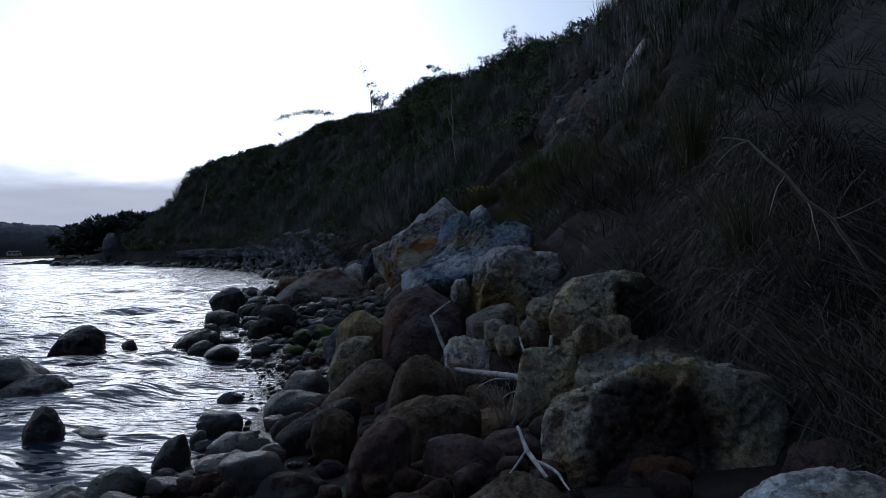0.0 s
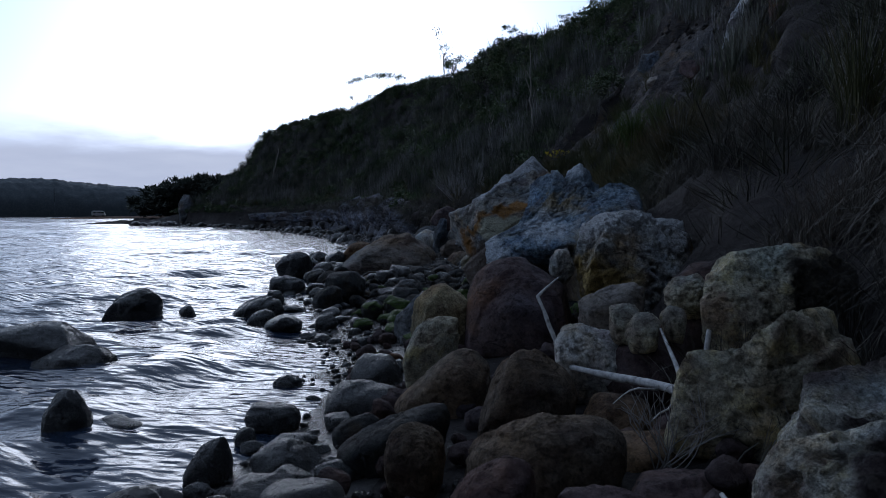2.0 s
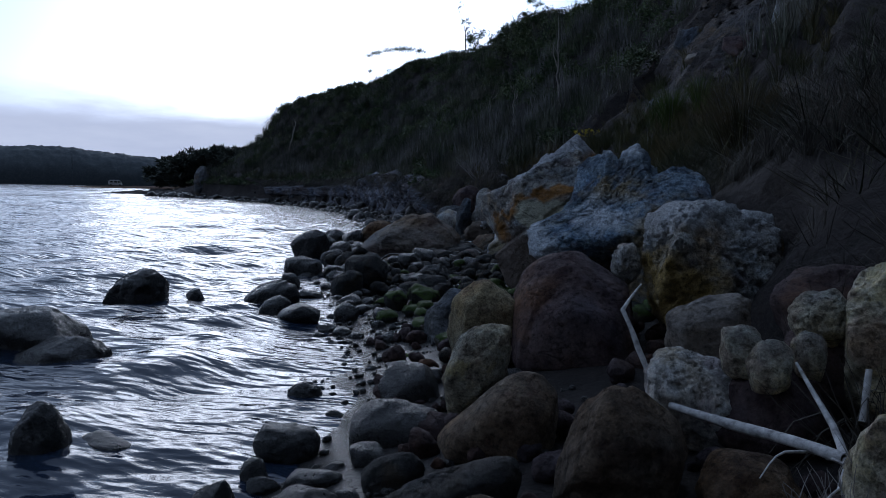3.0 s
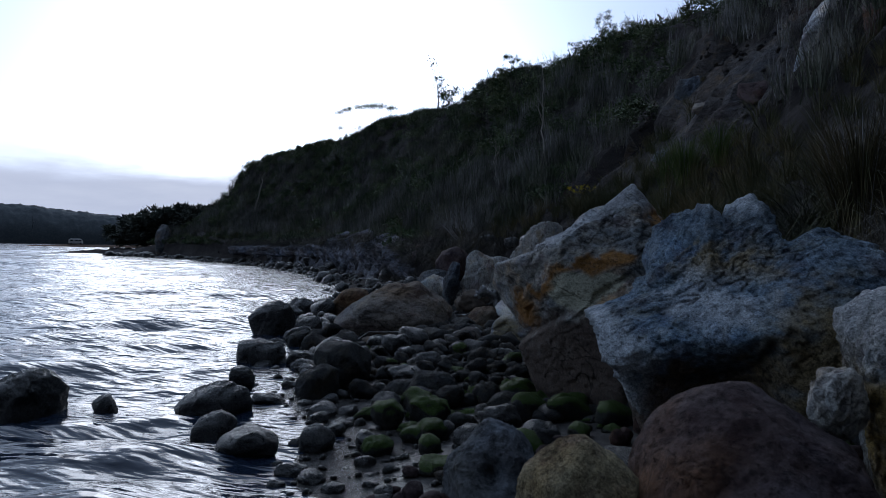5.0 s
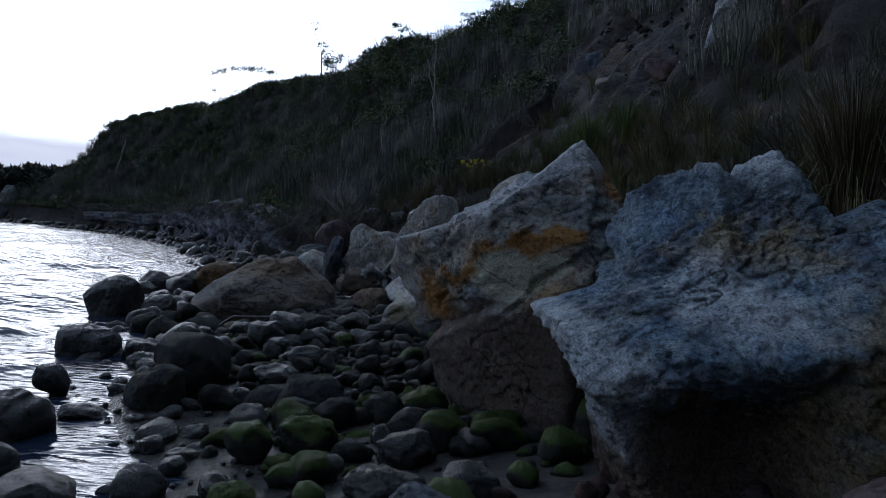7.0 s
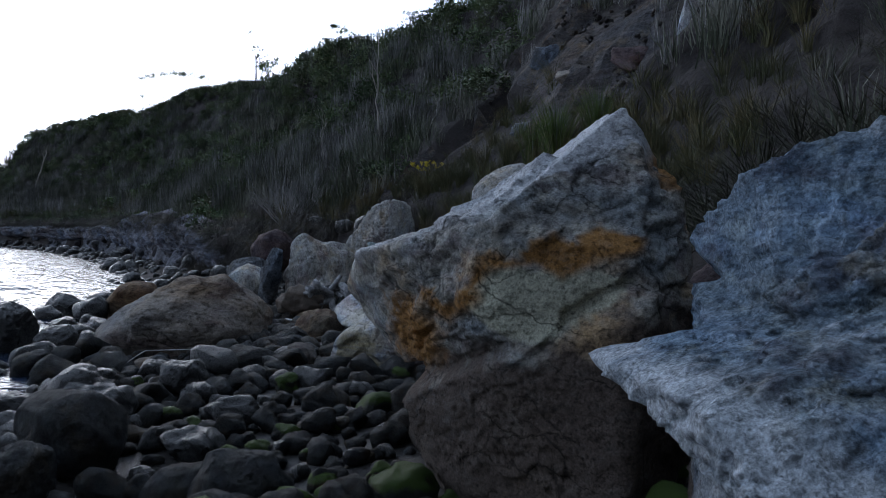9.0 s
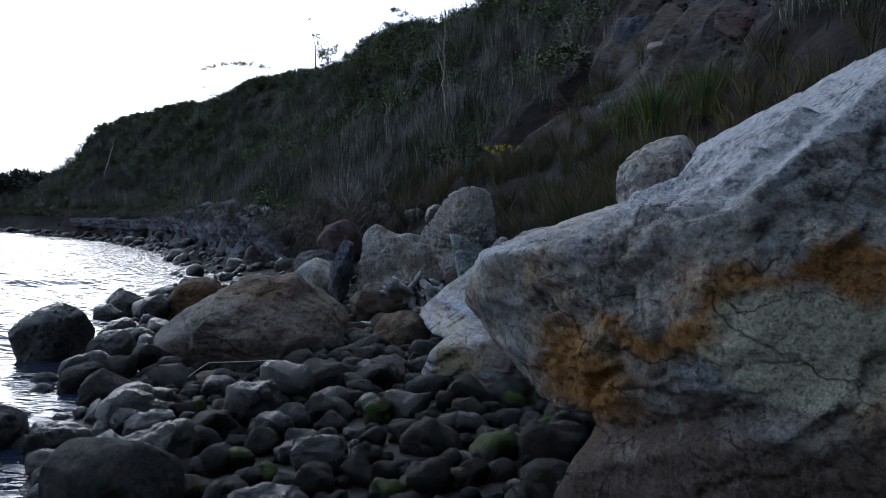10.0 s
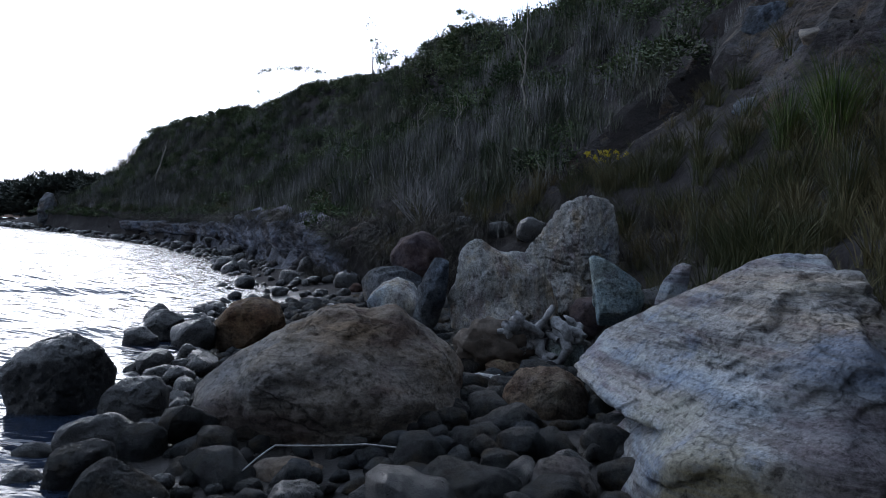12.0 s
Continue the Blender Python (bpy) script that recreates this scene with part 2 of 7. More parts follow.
def plain_material(name, colour, rough=0.6, metallic=0.0, vary=0.25, scale=6.0, relief=0.004):
    m, n, l = material(name)
    tc = n.new("ShaderNodeTexCoord")
    g = noise_tex(n, l, tc.outputs["Object"], scale, 6, 0.65)
    shade = ramp(n, l, g, [(0.3, tuple(c * (1 - vary) for c in colour)), (0.7, tuple(min(1, c * (1 + vary)) for c in colour))])
    finish(n, l, shade, rough, [(g, relief)], metallic)
    return m


def ground_material(name, dark, mid, pale, scale, rough, relief):
    m, n, l = material(name)
    tc = n.new("ShaderNodeTexCoord")
    v = tc.outputs["Object"]
    broad, grain, fine = noise_tex(n, l, v, 0.5 * scale, 5, 0.6), noise_tex(n, l, v, 4 * scale, 8, 0.7), noise_tex(n, l, v, 30 * scale, 5, 0.7)
    colour = ramp(n, l, broad, [(0.3, dark), (0.52, mid), (0.75, pale)])
    colour = blend(n, l, ramp(n, l, grain, [(0.35, (0.8,)), (0.6, (0.0,))]), colour, dark)
    colour = blend(n, l, ramp(n, l, fine, [(0.5, (0.0,)), (0.75, (0.6,))]), colour, pale)
    roughness = rough
    if isinstance(rough, tuple):
        # Wet and glossy down at the water's edge, dry above it.
        level = n.new("ShaderNodeSeparateXYZ")
        l.new(v, level.inputs[0])
        damp = n.new("ShaderNodeMath")
        damp.operation = "MULTIPLY_ADD"
        l.new(broad, damp.inputs[0])
        damp.inputs[1].default_value = 0.3
        l.new(level.outputs["Z"], damp.inputs[2])
        roughness = ramp(n, l, damp.outputs[0], [(0.2, (rough[0],)), (0.36, (rough[1],))])
    finish(n, l, colour, roughness, [(broad, 0.12 * relief), (grain, 0.06 * relief), (fine, 0.012 * relief)], specular=0.3)
    return m


M_BEACH = ground_material("wet_gravel_sand", (0.018, 0.016, 0.015), (0.045, 0.04, 0.038), (0.095, 0.087, 0.08), 2.0, (0.12, 0.85), 0.6)
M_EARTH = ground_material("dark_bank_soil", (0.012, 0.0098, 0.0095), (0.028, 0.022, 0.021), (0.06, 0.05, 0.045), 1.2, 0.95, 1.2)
M_SLIP = rock_material("slipped_rock_and_soil", (0.016, 0.0135, 0.0135), (0.046, 0.039, 0.036), (0.12, 0.108, 0.105), (0.14, 0.105, 0.065), 0.55, size=1.5, bands=(0.7, 0.7, 1.8), turn=(20, 15, 0), relief=1.3, warmth=0.6)
M_CLIFF = ground_material("eroded_cliff_stone", (0.018, 0.016, 0.018), (0.042, 0.037, 0.04), (0.12, 0.115, 0.12), 1.4, 0.92, 1.5)
M_SHORE_CLIFF = rock_material("pale_shore_cliff_rock", (0.014, 0.014, 0.018), (0.05, 0.052, 0.064), (0.36, 0.37, 0.43), (0.2, 0.16, 0.1), 0.3, size=1.3, bands=(0.5, 0.5, 1.6), relief=0.8, warmth=0.4, cracks=0.8)
M_PALE_CLIFF = ground_material("pale_shore_cliff", (0.02, 0.018, 0.022), (0.075, 0.077, 0.09), (0.40, 0.41, 0.47), 1.1, 0.9, 1.8)
M_DARK = rock_material("dark_wet_stone", (0.006, 0.0064, 0.007), (0.017, 0.017, 0.0175), (0.045, 0.044, 0.044), (0.13, 0.13, 0.115), 0.35, wet=True, size=0.5)
M_COBBLE = rock_material("grey_cobble_stone", (0.009, 0.010, 0.010), (0.022, 0.0225, 0.0225), (0.052, 0.052, 0.051), (0.032, 0.036, 0.026), 0.4, rough=0.7, size=0.35, relief=0.6)
M_MOSSY = rock_material("algae_covered_stone", (0.012, 0.014, 0.012), (0.03, 0.032, 0.028), (0.06, 0.06, 0.053), (0.05, 0.065, 0.03), 0.5, rough=0.6, size=0.35, relief=0.6, moss=(0.05, 0.09, 0.012))
M_BROWN = rock_material("brown_sandstone", (0.05, 0.034, 0.024), (0.125, 0.085, 0.058), (0.21, 0.155, 0.11), (0.23, 0.185, 0.125), 0.4, size=0.7, relief=0.55, warmth=0.5, speckle=0.7, cracks=0.5)
M_TAN = rock_material("tan_sandstone", (0.08, 0.066, 0.056), (0.15, 0.127, 0.108), (0.235, 0.205, 0.178), (0.2, 0.17, 0.13), 0.3, size=1.2, bands=(0.6, 0.6, 1.7), turn=(0, 8, 0), relief=0.45, warmth=0.6, speckle=0.6, cracks=0.6)
# The dark mark paints the shade of the boulder's right side into its colour.
M_YELLOW = rock_material("yellow_lichen_stone", (0.13, 0.11, 0.08), (0.34, 0.295, 0.205), (0.60, 0.55, 0.42), (0.5, 0.4, 0.16), 0.55, size=0.6, warmth=0.5, relief=0.8, speckle=0.8, cracks=0.6, marks=[("shaded_face", (0.05, 0.043, 0.035))])
# Here the dark mark is shade painted over the lower face and hollows.
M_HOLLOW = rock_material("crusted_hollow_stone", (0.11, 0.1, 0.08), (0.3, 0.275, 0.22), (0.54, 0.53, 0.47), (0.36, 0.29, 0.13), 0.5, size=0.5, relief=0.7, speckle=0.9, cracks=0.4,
                         marks=[("shaded_face", (0.055, 0.042, 0.042)), ("yellow_rim", (0.3, 0.25, 0.14))])
M_PURPLE = rock_material("purple_brown_stone", (0.035, 0.023, 0.024), (0.075, 0.05, 0.05), (0.13, 0.095, 0.092), (0.12, 0.09, 0.085), 0.3, size=0.9, relief=0.4, speckle=0.5, cracks=0.5)
M_GREY = rock_material("pale_grey_stone", (0.17, 0.165, 0.155), (0.42, 0.41, 0.39), (0.66, 0.65, 0.63), (0.40, 0.31, 0.19), 0.5, size=0.8, relief=0.7, warmth=0.4, bands=(1.5, 1.5, 0.6), speckle=0.7, cracks=0.5)
M_ROOT = plain_material("bleached_twisted_root", (0.24, 0.24, 0.245), 0.85, vary=0.6, scale=22, relief=0.012)
M_SAND = rock_material("yellow_brown_sandstone", (0.09, 0.07, 0.042), (0.20, 0.16, 0.095), (0.33, 0.28, 0.18), (0.14, 0.13, 0.12), 0.5, size=0.6, relief=0.5, warmth=0.4)
M_CROCK = rock_material("pitted_cream_stone", (0.075, 0.066, 0.055), (0.22, 0.205, 0.18), (0.46, 0.45, 0.42), (0.20, 0.17, 0.12), 0.4, size=0.5, relief=1.3, marks=[("ochre_patch", (0.36, 0.25, 0.09)), ("pale_top", (0.50, 0.51, 0.52))])
M_STREAK = rock_material("whitish_streaked_stone", (0.22, 0.21, 0.20), (0.48, 0.48, 0.49), (0.72, 0.72, 0.73), (0.36, 0.25, 0.12), 0.3, size=1.0, warmth=0.5)
M_GREEN = rock_material("blue_green_stone", (0.10, 0.125, 0.12), (0.22, 0.27, 0.26), (0.36, 0.41, 0.40), (0.30, 0.32, 0.25), 0.4, size=0.8, relief=0.5, warmth=0.3)
M_CRAG = rock_material("grey_headland_stone", (0.05, 0.055, 0.06), (0.11, 0.115, 0.125), (0.20, 0.21, 0.225), (0.12, 0.12, 0.1), 0.4, size=2.0)
M_PALE = rock_material("pale_layered_stone", (0.12, 0.114, 0.11), (0.285, 0.272, 0.26), (0.48, 0.462, 0.44), (0.22, 0.26, 0.33), 0.5, size=0.9, relief=0.6, bands=(0.3, 0.3, 3.2), warmth=0.4, turn=(18, -24, 0), speckle=0.6, cracks=0.6,
                       stain=[((0.27, 0.225, 0.13), (-0.5, -1.3, 0.3), (0.36, 0.5, 0.36)), ((0.19, 0.225, 0.29), (0.3, -1.0, 0.95), (0.5, 0.4, 0.17)), ((0.15, 0.125, 0.135), (0.15, -1.35, 0.6), (0.5, 0.5, 0.28)), ((0.40, 0.39, 0.33), (-0.75, -0.7, 0.62), (0.3, 0.6, 0.2))])
# The palest mark is crust with blue-white highlights painted into it.
M_BLUE = rock_material("blue_grey_crystalline_stone", (0.04, 0.062, 0.09), (0.10, 0.15, 0.205), (0.27, 0.345, 0.42), (0.27, 0.27, 0.2), 0.4, size=0.6, bands=(1.0, 0.7, 1.5), turn=(0, 35, 0), relief=0.8, warmth=0.3, cracks=0.5,
                       marks=[("brown_base", (0.14, 0.105, 0.085)), ("ochre_crust", (0.30, 0.24, 0.14)), ("highlight_crust", (0.50, 0.54, 0.58))])
# The last mark paints pale sky light onto the upper facets; the others are stains.
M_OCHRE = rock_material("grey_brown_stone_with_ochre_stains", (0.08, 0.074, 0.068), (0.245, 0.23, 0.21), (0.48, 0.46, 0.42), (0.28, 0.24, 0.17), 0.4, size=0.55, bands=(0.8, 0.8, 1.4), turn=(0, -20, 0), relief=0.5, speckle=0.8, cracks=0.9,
                        marks=[("brown_foot", (0.115, 0.088, 0.074)), ("pale_face", (0.54, 0.53, 0.41)), ("rust", (0.36, 0.18, 0.06)), ("skylit_top", (0.52, 0.535, 0.56))])
M_WOOD = plain_material("bleached_driftwood", (0.36, 0.35, 0.34), 0.85, vary=0.55, scale=26, relief=0.006)
M_DEADWOOD = plain_material("dark_gnarled_root", (0.09, 0.07, 0.055), 0.9, vary=0.5, scale=9, relief=0.02)
M_TWIG = plain_material("grey_dead_twigs", (0.23, 0.215, 0.205), 0.9, vary=0.3, scale=5)
M_BARK = plain_material("pale_bark", (0.34, 0.31, 0.27), 0.9, vary=0.35, scale=8)
M_SCRUB = leaf_material("grey_green_scrub_leaves", (0.032, 0.044, 0.026), (0.10, 0.118, 0.075), (0.21, 0.2, 0.165))
M_BUSH = leaf_material("dark_green_bush_leaves", (0.026, 0.05, 0.018), (0.085, 0.135, 0.05), (0.17, 0.185, 0.10))
M_SHRUB = leaf_material("rounded_shrub_leaves", (0.03, 0.055, 0.022), (0.10, 0.15, 0.06), (0.20, 0.22, 0.13))
M_WISP = leaf_material("grey_brown_wispy_stems", (0.09, 0.09, 0.088), (0.21, 0.205, 0.2), (0.34, 0.33, 0.32))
M_GRASS = leaf_material("dry_tussock_grass", (0.035, 0.042, 0.016), (0.085, 0.088, 0.035), (0.16, 0.125, 0.065))
M_REED = leaf_material("brown_olive_reed_grass", (0.035, 0.033, 0.014), (0.085, 0.07, 0.032), (0.17, 0.125, 0.08))
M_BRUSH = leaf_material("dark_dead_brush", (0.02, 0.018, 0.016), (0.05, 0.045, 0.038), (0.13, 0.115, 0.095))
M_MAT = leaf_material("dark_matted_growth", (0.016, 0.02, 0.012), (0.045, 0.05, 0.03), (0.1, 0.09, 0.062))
M_GREEN_GRASS = leaf_material("green_tussock_grass", (0.035, 0.065, 0.014), (0.10, 0.16, 0.035), (0.17, 0.17, 0.06))
M_FLOWER = plain_material("yellow_petals", (0.62, 0.5, 0.04), 0.6)
# Distance haze is mixed into this foliage colour as a pale blue tint.
M_HAZY_WOOD = leaf_material("haze_tinted_wooded_hill", (0.06, 0.072, 0.08), (0.075, 0.09, 0.098), (0.09, 0.102, 0.108))
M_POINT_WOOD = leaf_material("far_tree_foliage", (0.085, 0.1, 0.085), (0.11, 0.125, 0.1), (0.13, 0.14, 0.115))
M_SPIT = plain_material("brown_sand_bank", (0.11, 0.065, 0.042), 0.95, scale=0.2, relief=0.05)
M_VAN = plain_material("white_vehicle_paint", (0.8, 0.8, 0.8), 0.35, vary=0.04)
M_VAN_GLASS = plain_material("dark_vehicle_glass", (0.02, 0.022, 0.025), 0.1, vary=0.1)
M_RUBBER = plain_material("black_tyre_rubber", (0.02, 0.02, 0.02), 0.9)

# Water: dark, clear-skinned, ruffled by a light wind.
M_WATER, n_, l_ = material("ruffled_sea_water")
tc_ = n_.new("ShaderNodeTexCoord")
ripple = noise_tex(n_, l_, tc_.outputs["Object"], 2.2, 2, 0.5, (1.0, 2.2, 1.0), (0, 0, 20))
chop = noise_tex(n_, l_, tc_.outputs["Object"], 9.0, 4, 0.6, (1.0, 1.9, 1.0), (0, 0, -10))
swell = noise_tex(n_, l_, tc_.outputs["Object"], 0.7, 4, 0.55, (1.0, 3.0, 1.0), (0, 0, 12))
tint_ = ramp(n_, l_, swell, [(0.3, (0.010, 0.017, 0.034)), (0.7, (0.018, 0.028, 0.050))])
water_shader = finish(n_, l_, tint_, 0.05, [(ripple, 0.075), (chop, 0.006)], specular=0.5)
water_shader.inputs["IOR"].default_value = 1.33


# ---- the lie of the land ----
# The shoreline in plan; the land lies on its right-hand side.
SHORE = np.array([(1.5, -60), (0.3, -25), (-0.7, -5), (-1.1, 2), (-1.05, 6.2), (-1.3, 7.2), (-1.7, 8.5), (-2.3, 9.9), (-3.2, 12), (-4.8, 16), (-6.1, 20), (-7.3, 25),
                  (-8.1, 29.5), (-9.4, 32.5), (-11.3, 36.3), (-14.9, 43.5), (-22, 54.5), (-31, 65), (-42, 76), (-53, 86), (-66, 97)], float)


def smooth_line(pts, step):
    """A rounded polyline through pts, with points about step(y) apart."""
    fine = []
    for i in range(len(pts) - 1):
        p0, p1, p2, p3 = pts[max(i - 1, 0)], pts[i], pts[i + 1], pts[min(i + 2, len(pts) - 1)]
        for u in np.linspace(0, 1, 60, endpoint=False):
            fine.append(0.5 * (2 * p1 + (p2 - p0) * u + (2 * p0 - 5 * p1 + 4 * p2 - p3) * u * u + (3 * p1 - p0 - 3 * p2 + p3) * u ** 3))
    fine = np.array(fine + [pts[-1]])
    out, walked = [fine[0]], 0.0
    for a, b in zip(fine[:-1], fine[1:]):
        walked += np.hypot(*(b - a))
        if walked >= step(b[1]):
            out.append(b)
            walked = 0.0
    return np.array(out)


LINE = smooth_line(SHORE, lambda y: 0.22 if 0 < y < 30 else 0.6 if -8 < y < 60 else 1.2)
TANGENT = np.gradient(LINE, axis=0)
TANGENT = np.array([np.convolve(np.pad(c, 6, mode="edge"), np.ones(13) / 13, "valid") for c in TANGENT.T]).T
TANGENT /= np.linalg.norm(TANGENT, axis=1)[:, None]
INLAND = np.stack([TANGENT[:, 1], -TANGENT[:, 0]], 1)


def lattice(p):
    """Repeatable random numbers in 0..1 for whole-number places."""
    h = p[..., 0] * 374761393 + p[..., 1] * 668265263 + p[..., 2] * 2147483647
    h = (h ^ (h >> 13)) * 1274126177 & 0x7FFFFFFF
    h = (h ^ (h >> 16)) & 0xFFFF
    return h / 65535.0


def bumps(p):
    """Smooth noise in -1..1 at the points p (n, 3)."""
    p = np.asarray(p, float)
    i = np.floor(p).astype(np.int64)
    f = p - i
    f = f * f * (3 - 2 * f)
    total = 0
    for dx in (0, 1):
        for dy in (0, 1):
            for dz in (0, 1):
                w = (f[..., 0] if dx else 1 - f[..., 0]) * (f[..., 1] if dy else 1 - f[..., 1]) * (f[..., 2] if dz else 1 - f[..., 2])
                total = total + w * lattice(i + np.array([dx, dy, dz]))
    return total * 2 - 1


def fbm(p, octaves=4, gain=0.5):
    p = np.asarray(p, float)
    total, size = 0, 1.0
    for o in range(octaves):
        total = total + size * bumps(p + 17.3 * o)
        p, size = p * 2.03, size * gain
    return total


def flat_noise(x, y, scale, octaves=3, shift=0.0):
    return fbm(np.stack([x * scale, y * scale, np.full_like(x, shift)], -1), octaves)


GULLY = [(2.3, 29.0), (2.0, 28.3), (1.45, 27.8), (0.85, 27.55), (0.0, 27.7), (-0.8, 27.6)]
SLIP = [(2.3, 23.7), (2.6, 25.3), (2.75, 26.8), (2.7, 27.8)]


def off_line(x, y, points):
    """Distance of each place from a broken line in the plan."""
    best = np.full(np.shape(x), 1e9)
    for (ax, ay), (bx, by) in zip(points, points[1:]):
        ux, uy = bx - ax, by - ay
        t = np.clip(((x - ax) * ux + (y - ay) * uy) / (ux * ux + uy * uy), 0, 1)
        best = np.minimum(best, np.hypot(x - ax - t * ux, y - ay - t * uy))
    return best


def slipped(x, y):
    """How far inside the gully and the bare slip a place lies: above 0 it is bare."""
    return np.maximum(0.55 - off_line(x, y, GULLY), 0.85 - off_line(x, y, SLIP)) + 0.25 * flat_noise(x, y, 1.1, 3, 21.0)


TOE_K, TOE_S = [-60, 3, 4.6, 5.6, 6.6, 8, 9.5, 12, 15, 20, 25, 28, 30, 36, 45, 90], [3.6, 3.6, 3.7, 3.5, 2.95, 2.45, 3.05, 4.45, 4.95, 5.3, 4.6, 2.6, 1.8, 1.1, 1.0, 1.0]


def land(k, s, x, y):
    """Height of the ground: k is the y of the shore beside it, s the way inland from the water's edge."""
    toe = np.interp(k, TOE_K, TOE_S)
    foot = np.interp(k, [-60, 5, 8, 10, 14, 20, 30, 40], [0.55, 0.55, 0.5, 0.42, 0.4, 0.42, 0.4, 0.25])
    step = np.interp(k, [-60, 5, 12, 18, 24, 34, 45, 84, 92], [1.2, 1.0, 0.9, 1.0, 1.3, 1.5, 1.6, 1.7, 0.6])
    crest = np.interp(k, [-60, 8, 16, 23, 30, 38, 46, 56, 64, 72, 80, 84.5, 88, 97], [9.2, 8.8, 8.9, 9.35, 10.35, 11.25, 12.0, 12.35, 12.05, 12.05, 12.05, 11.4, 4.5, 0.2])
    wobble = flat_noise(x, y, 0.16, 3, 3.0)
    fine = flat_noise(x, y, 0.9, 4, 8.0)
    toe = toe + 0.35 * wobble
    ledge = toe + 0.75 + 0.3 * fine
    up = np.clip((s - ledge) / (12.0 - ledge), 0, 1)
    z = np.where(s < 0, np.maximum(-1.6, 0.22 * s), foot * np.clip(s / toe, 0, 1) ** np.interp(k, [6, 8, 12, 14], [0.85, 1.25, 1.25, 0.85]))
    z = z + np.clip((s - toe) / (0.75 + 0.3 * fine), 0, 1) ** 0.8 * step * (1 + 0.25 * wobble)
    z = z + np.maximum(crest - step - foot, 0) * (0.55 * up + 0.45 * up ** 2.3)
    z = z + np.clip((s - 12.0) / 6, 0, 1) * 0.35
    wild = np.clip((s - toe + 0.2) / 1.5, 0, 1)
    crag = flat_noise(x + 0.7 * y, z * 1.5 + 0.3 * y, 0.8, 4, 12.0)
    z = z + wild * (0.30 * crag * np.clip(1.6 - np.abs(s - toe - 0.4) / 1.2, 0, 1) + 0.35 * wobble * np.clip((s - toe) / 4, 0, 1) + 0.22 * fine) + (1 - wild) * 0.035 * fine
    z = z - 0.75 * np.exp(-(off_line(x, y, GULLY) / 0.42) ** 2) * np.clip(s - toe, 0, 1)
    z = z + 0.30 * np.clip(slipped(x, y) * 2, 0, 1) * flat_noise(x + 0.6 * z, y + z, 1.5, 4, 30.0)
    return z


OFFSETS = np.concatenate([np.arange(-9, -1, 1.0), np.arange(-1, 0, 0.25), np.arange(0, 6.4, 0.16), np.arange(6.4, 13, 0.3), np.arange(13, 18, 0.8), [19, 22, 27, 35, 48, 70, 110, 170, 260]])
GRID_X = LINE[:, 0:1] + INLAND[:, 0:1] * OFFSETS
GRID_Y = LINE[:, 1:2] + INLAND[:, 1:2] * OFFSETS
GRID_K = np.repeat(LINE[:, 1:2], len(OFFSETS), 1)
GRID_S = np.repeat(OFFSETS[None], len(LINE), 0)
GRID_Z = land(GRID_K.ravel(), GRID_S.ravel(), GRID_X.ravel(), GRID_Y.ravel()).reshape(GRID_X.shape)
# Steep faces are hollowed and bulged sideways.
STEEP = np.clip(np.gradient(GRID_Z, axis=1) / np.gradient(OFFSETS)[None] - 0.5, 0, 1)
HOLLOW = STEEP * 0.38 * fbm(np.stack([GRID_X * 0.9, GRID_Y * 0.9, GRID_Z * 1.3], -1), 4, 0.6)
GRID_X = GRID_X + INLAND[:, 0:1] * HOLLOW
GRID_Y = GRID_Y + INLAND[:, 1:2] * HOLLOW


def ground_at(x, y):
    """Height of the ground at a place."""
    i = int(np.argmin(np.hypot(LINE[:, 0] - x, LINE[:, 1] - y)))
    s = float((np.array([x, y]) - LINE[i]) @ INLAND[i])
    return float(np.interp(s, OFFSETS, GRID_Z[i]))


# ---- builders ----
def mesh_from(name, verts, faces, mats, smooth=True, index=None):
    """A mesh from numpy vertices (n, 3) and faces (m, 3 or 4)."""
    me = bpy.data.meshes.new(name)
    verts, faces = np.asarray(verts, np.float32), np.asarray(faces, np.int32)
    count, sides = faces.shape
    me.vertices.add(len(verts))
    me.vertices.foreach_set("co", verts.ravel())
    me.loops.add(count * sides)
    me.loops.foreach_set("vertex_index", faces.ravel())
    me.polygons.add(count)
    me.polygons.foreach_set("loop_start", np.arange(count, dtype=np.int32) * sides)
    me.polygons.foreach_set("loop_total", np.full(count, sides, np.int32))
    for m in mats:
        me.materials.append(m)
    if index is not None:
        me.polygons.foreach_set("material_index", np.asarray(index, np.int32))
    me.polygons.foreach_set("use_smooth", np.full(count, smooth))
    me.update(calc_edges=True)
    me.validate()
    return me


def part(name, me, parent, label="", at=None):
    ob = new(name, me)
    ob.parent = parent
    if at is not None:
        ob.matrix_basis = at
    if label:
        ob["label"] = label
    return ob


def sphere_of(level):
    bm = bmesh.new()
    bmesh.ops.create_icosphere(bm, subdivisions=level, radius=1.0)
    bm.verts.ensure_lookup_table()
    v = np.array([x.co[:] for x in bm.verts])
    f = np.array([[q.index for q in x.verts] for x in bm.faces])
    bm.free()
    return v / np.linalg.norm(v, axis=1)[:, None], f


SPHERES = {level: sphere_of(level) for level in (2, 3, 4, 5, 6, 7)}


def hull_planes(corners):
    bm = bmesh.new()
    for c in corners:
        bm.verts.new(c)
    bmesh.ops.convex_hull(bm, input=bm.verts)
    bm.normal_update()
    planes = [(np.array(f.normal[:]), float(f.normal.dot(f.verts[0].co))) for f in bm.faces]
    bm.free()
    return np.array([p[0] for p in planes]), np.array([p[1] for p in planes])


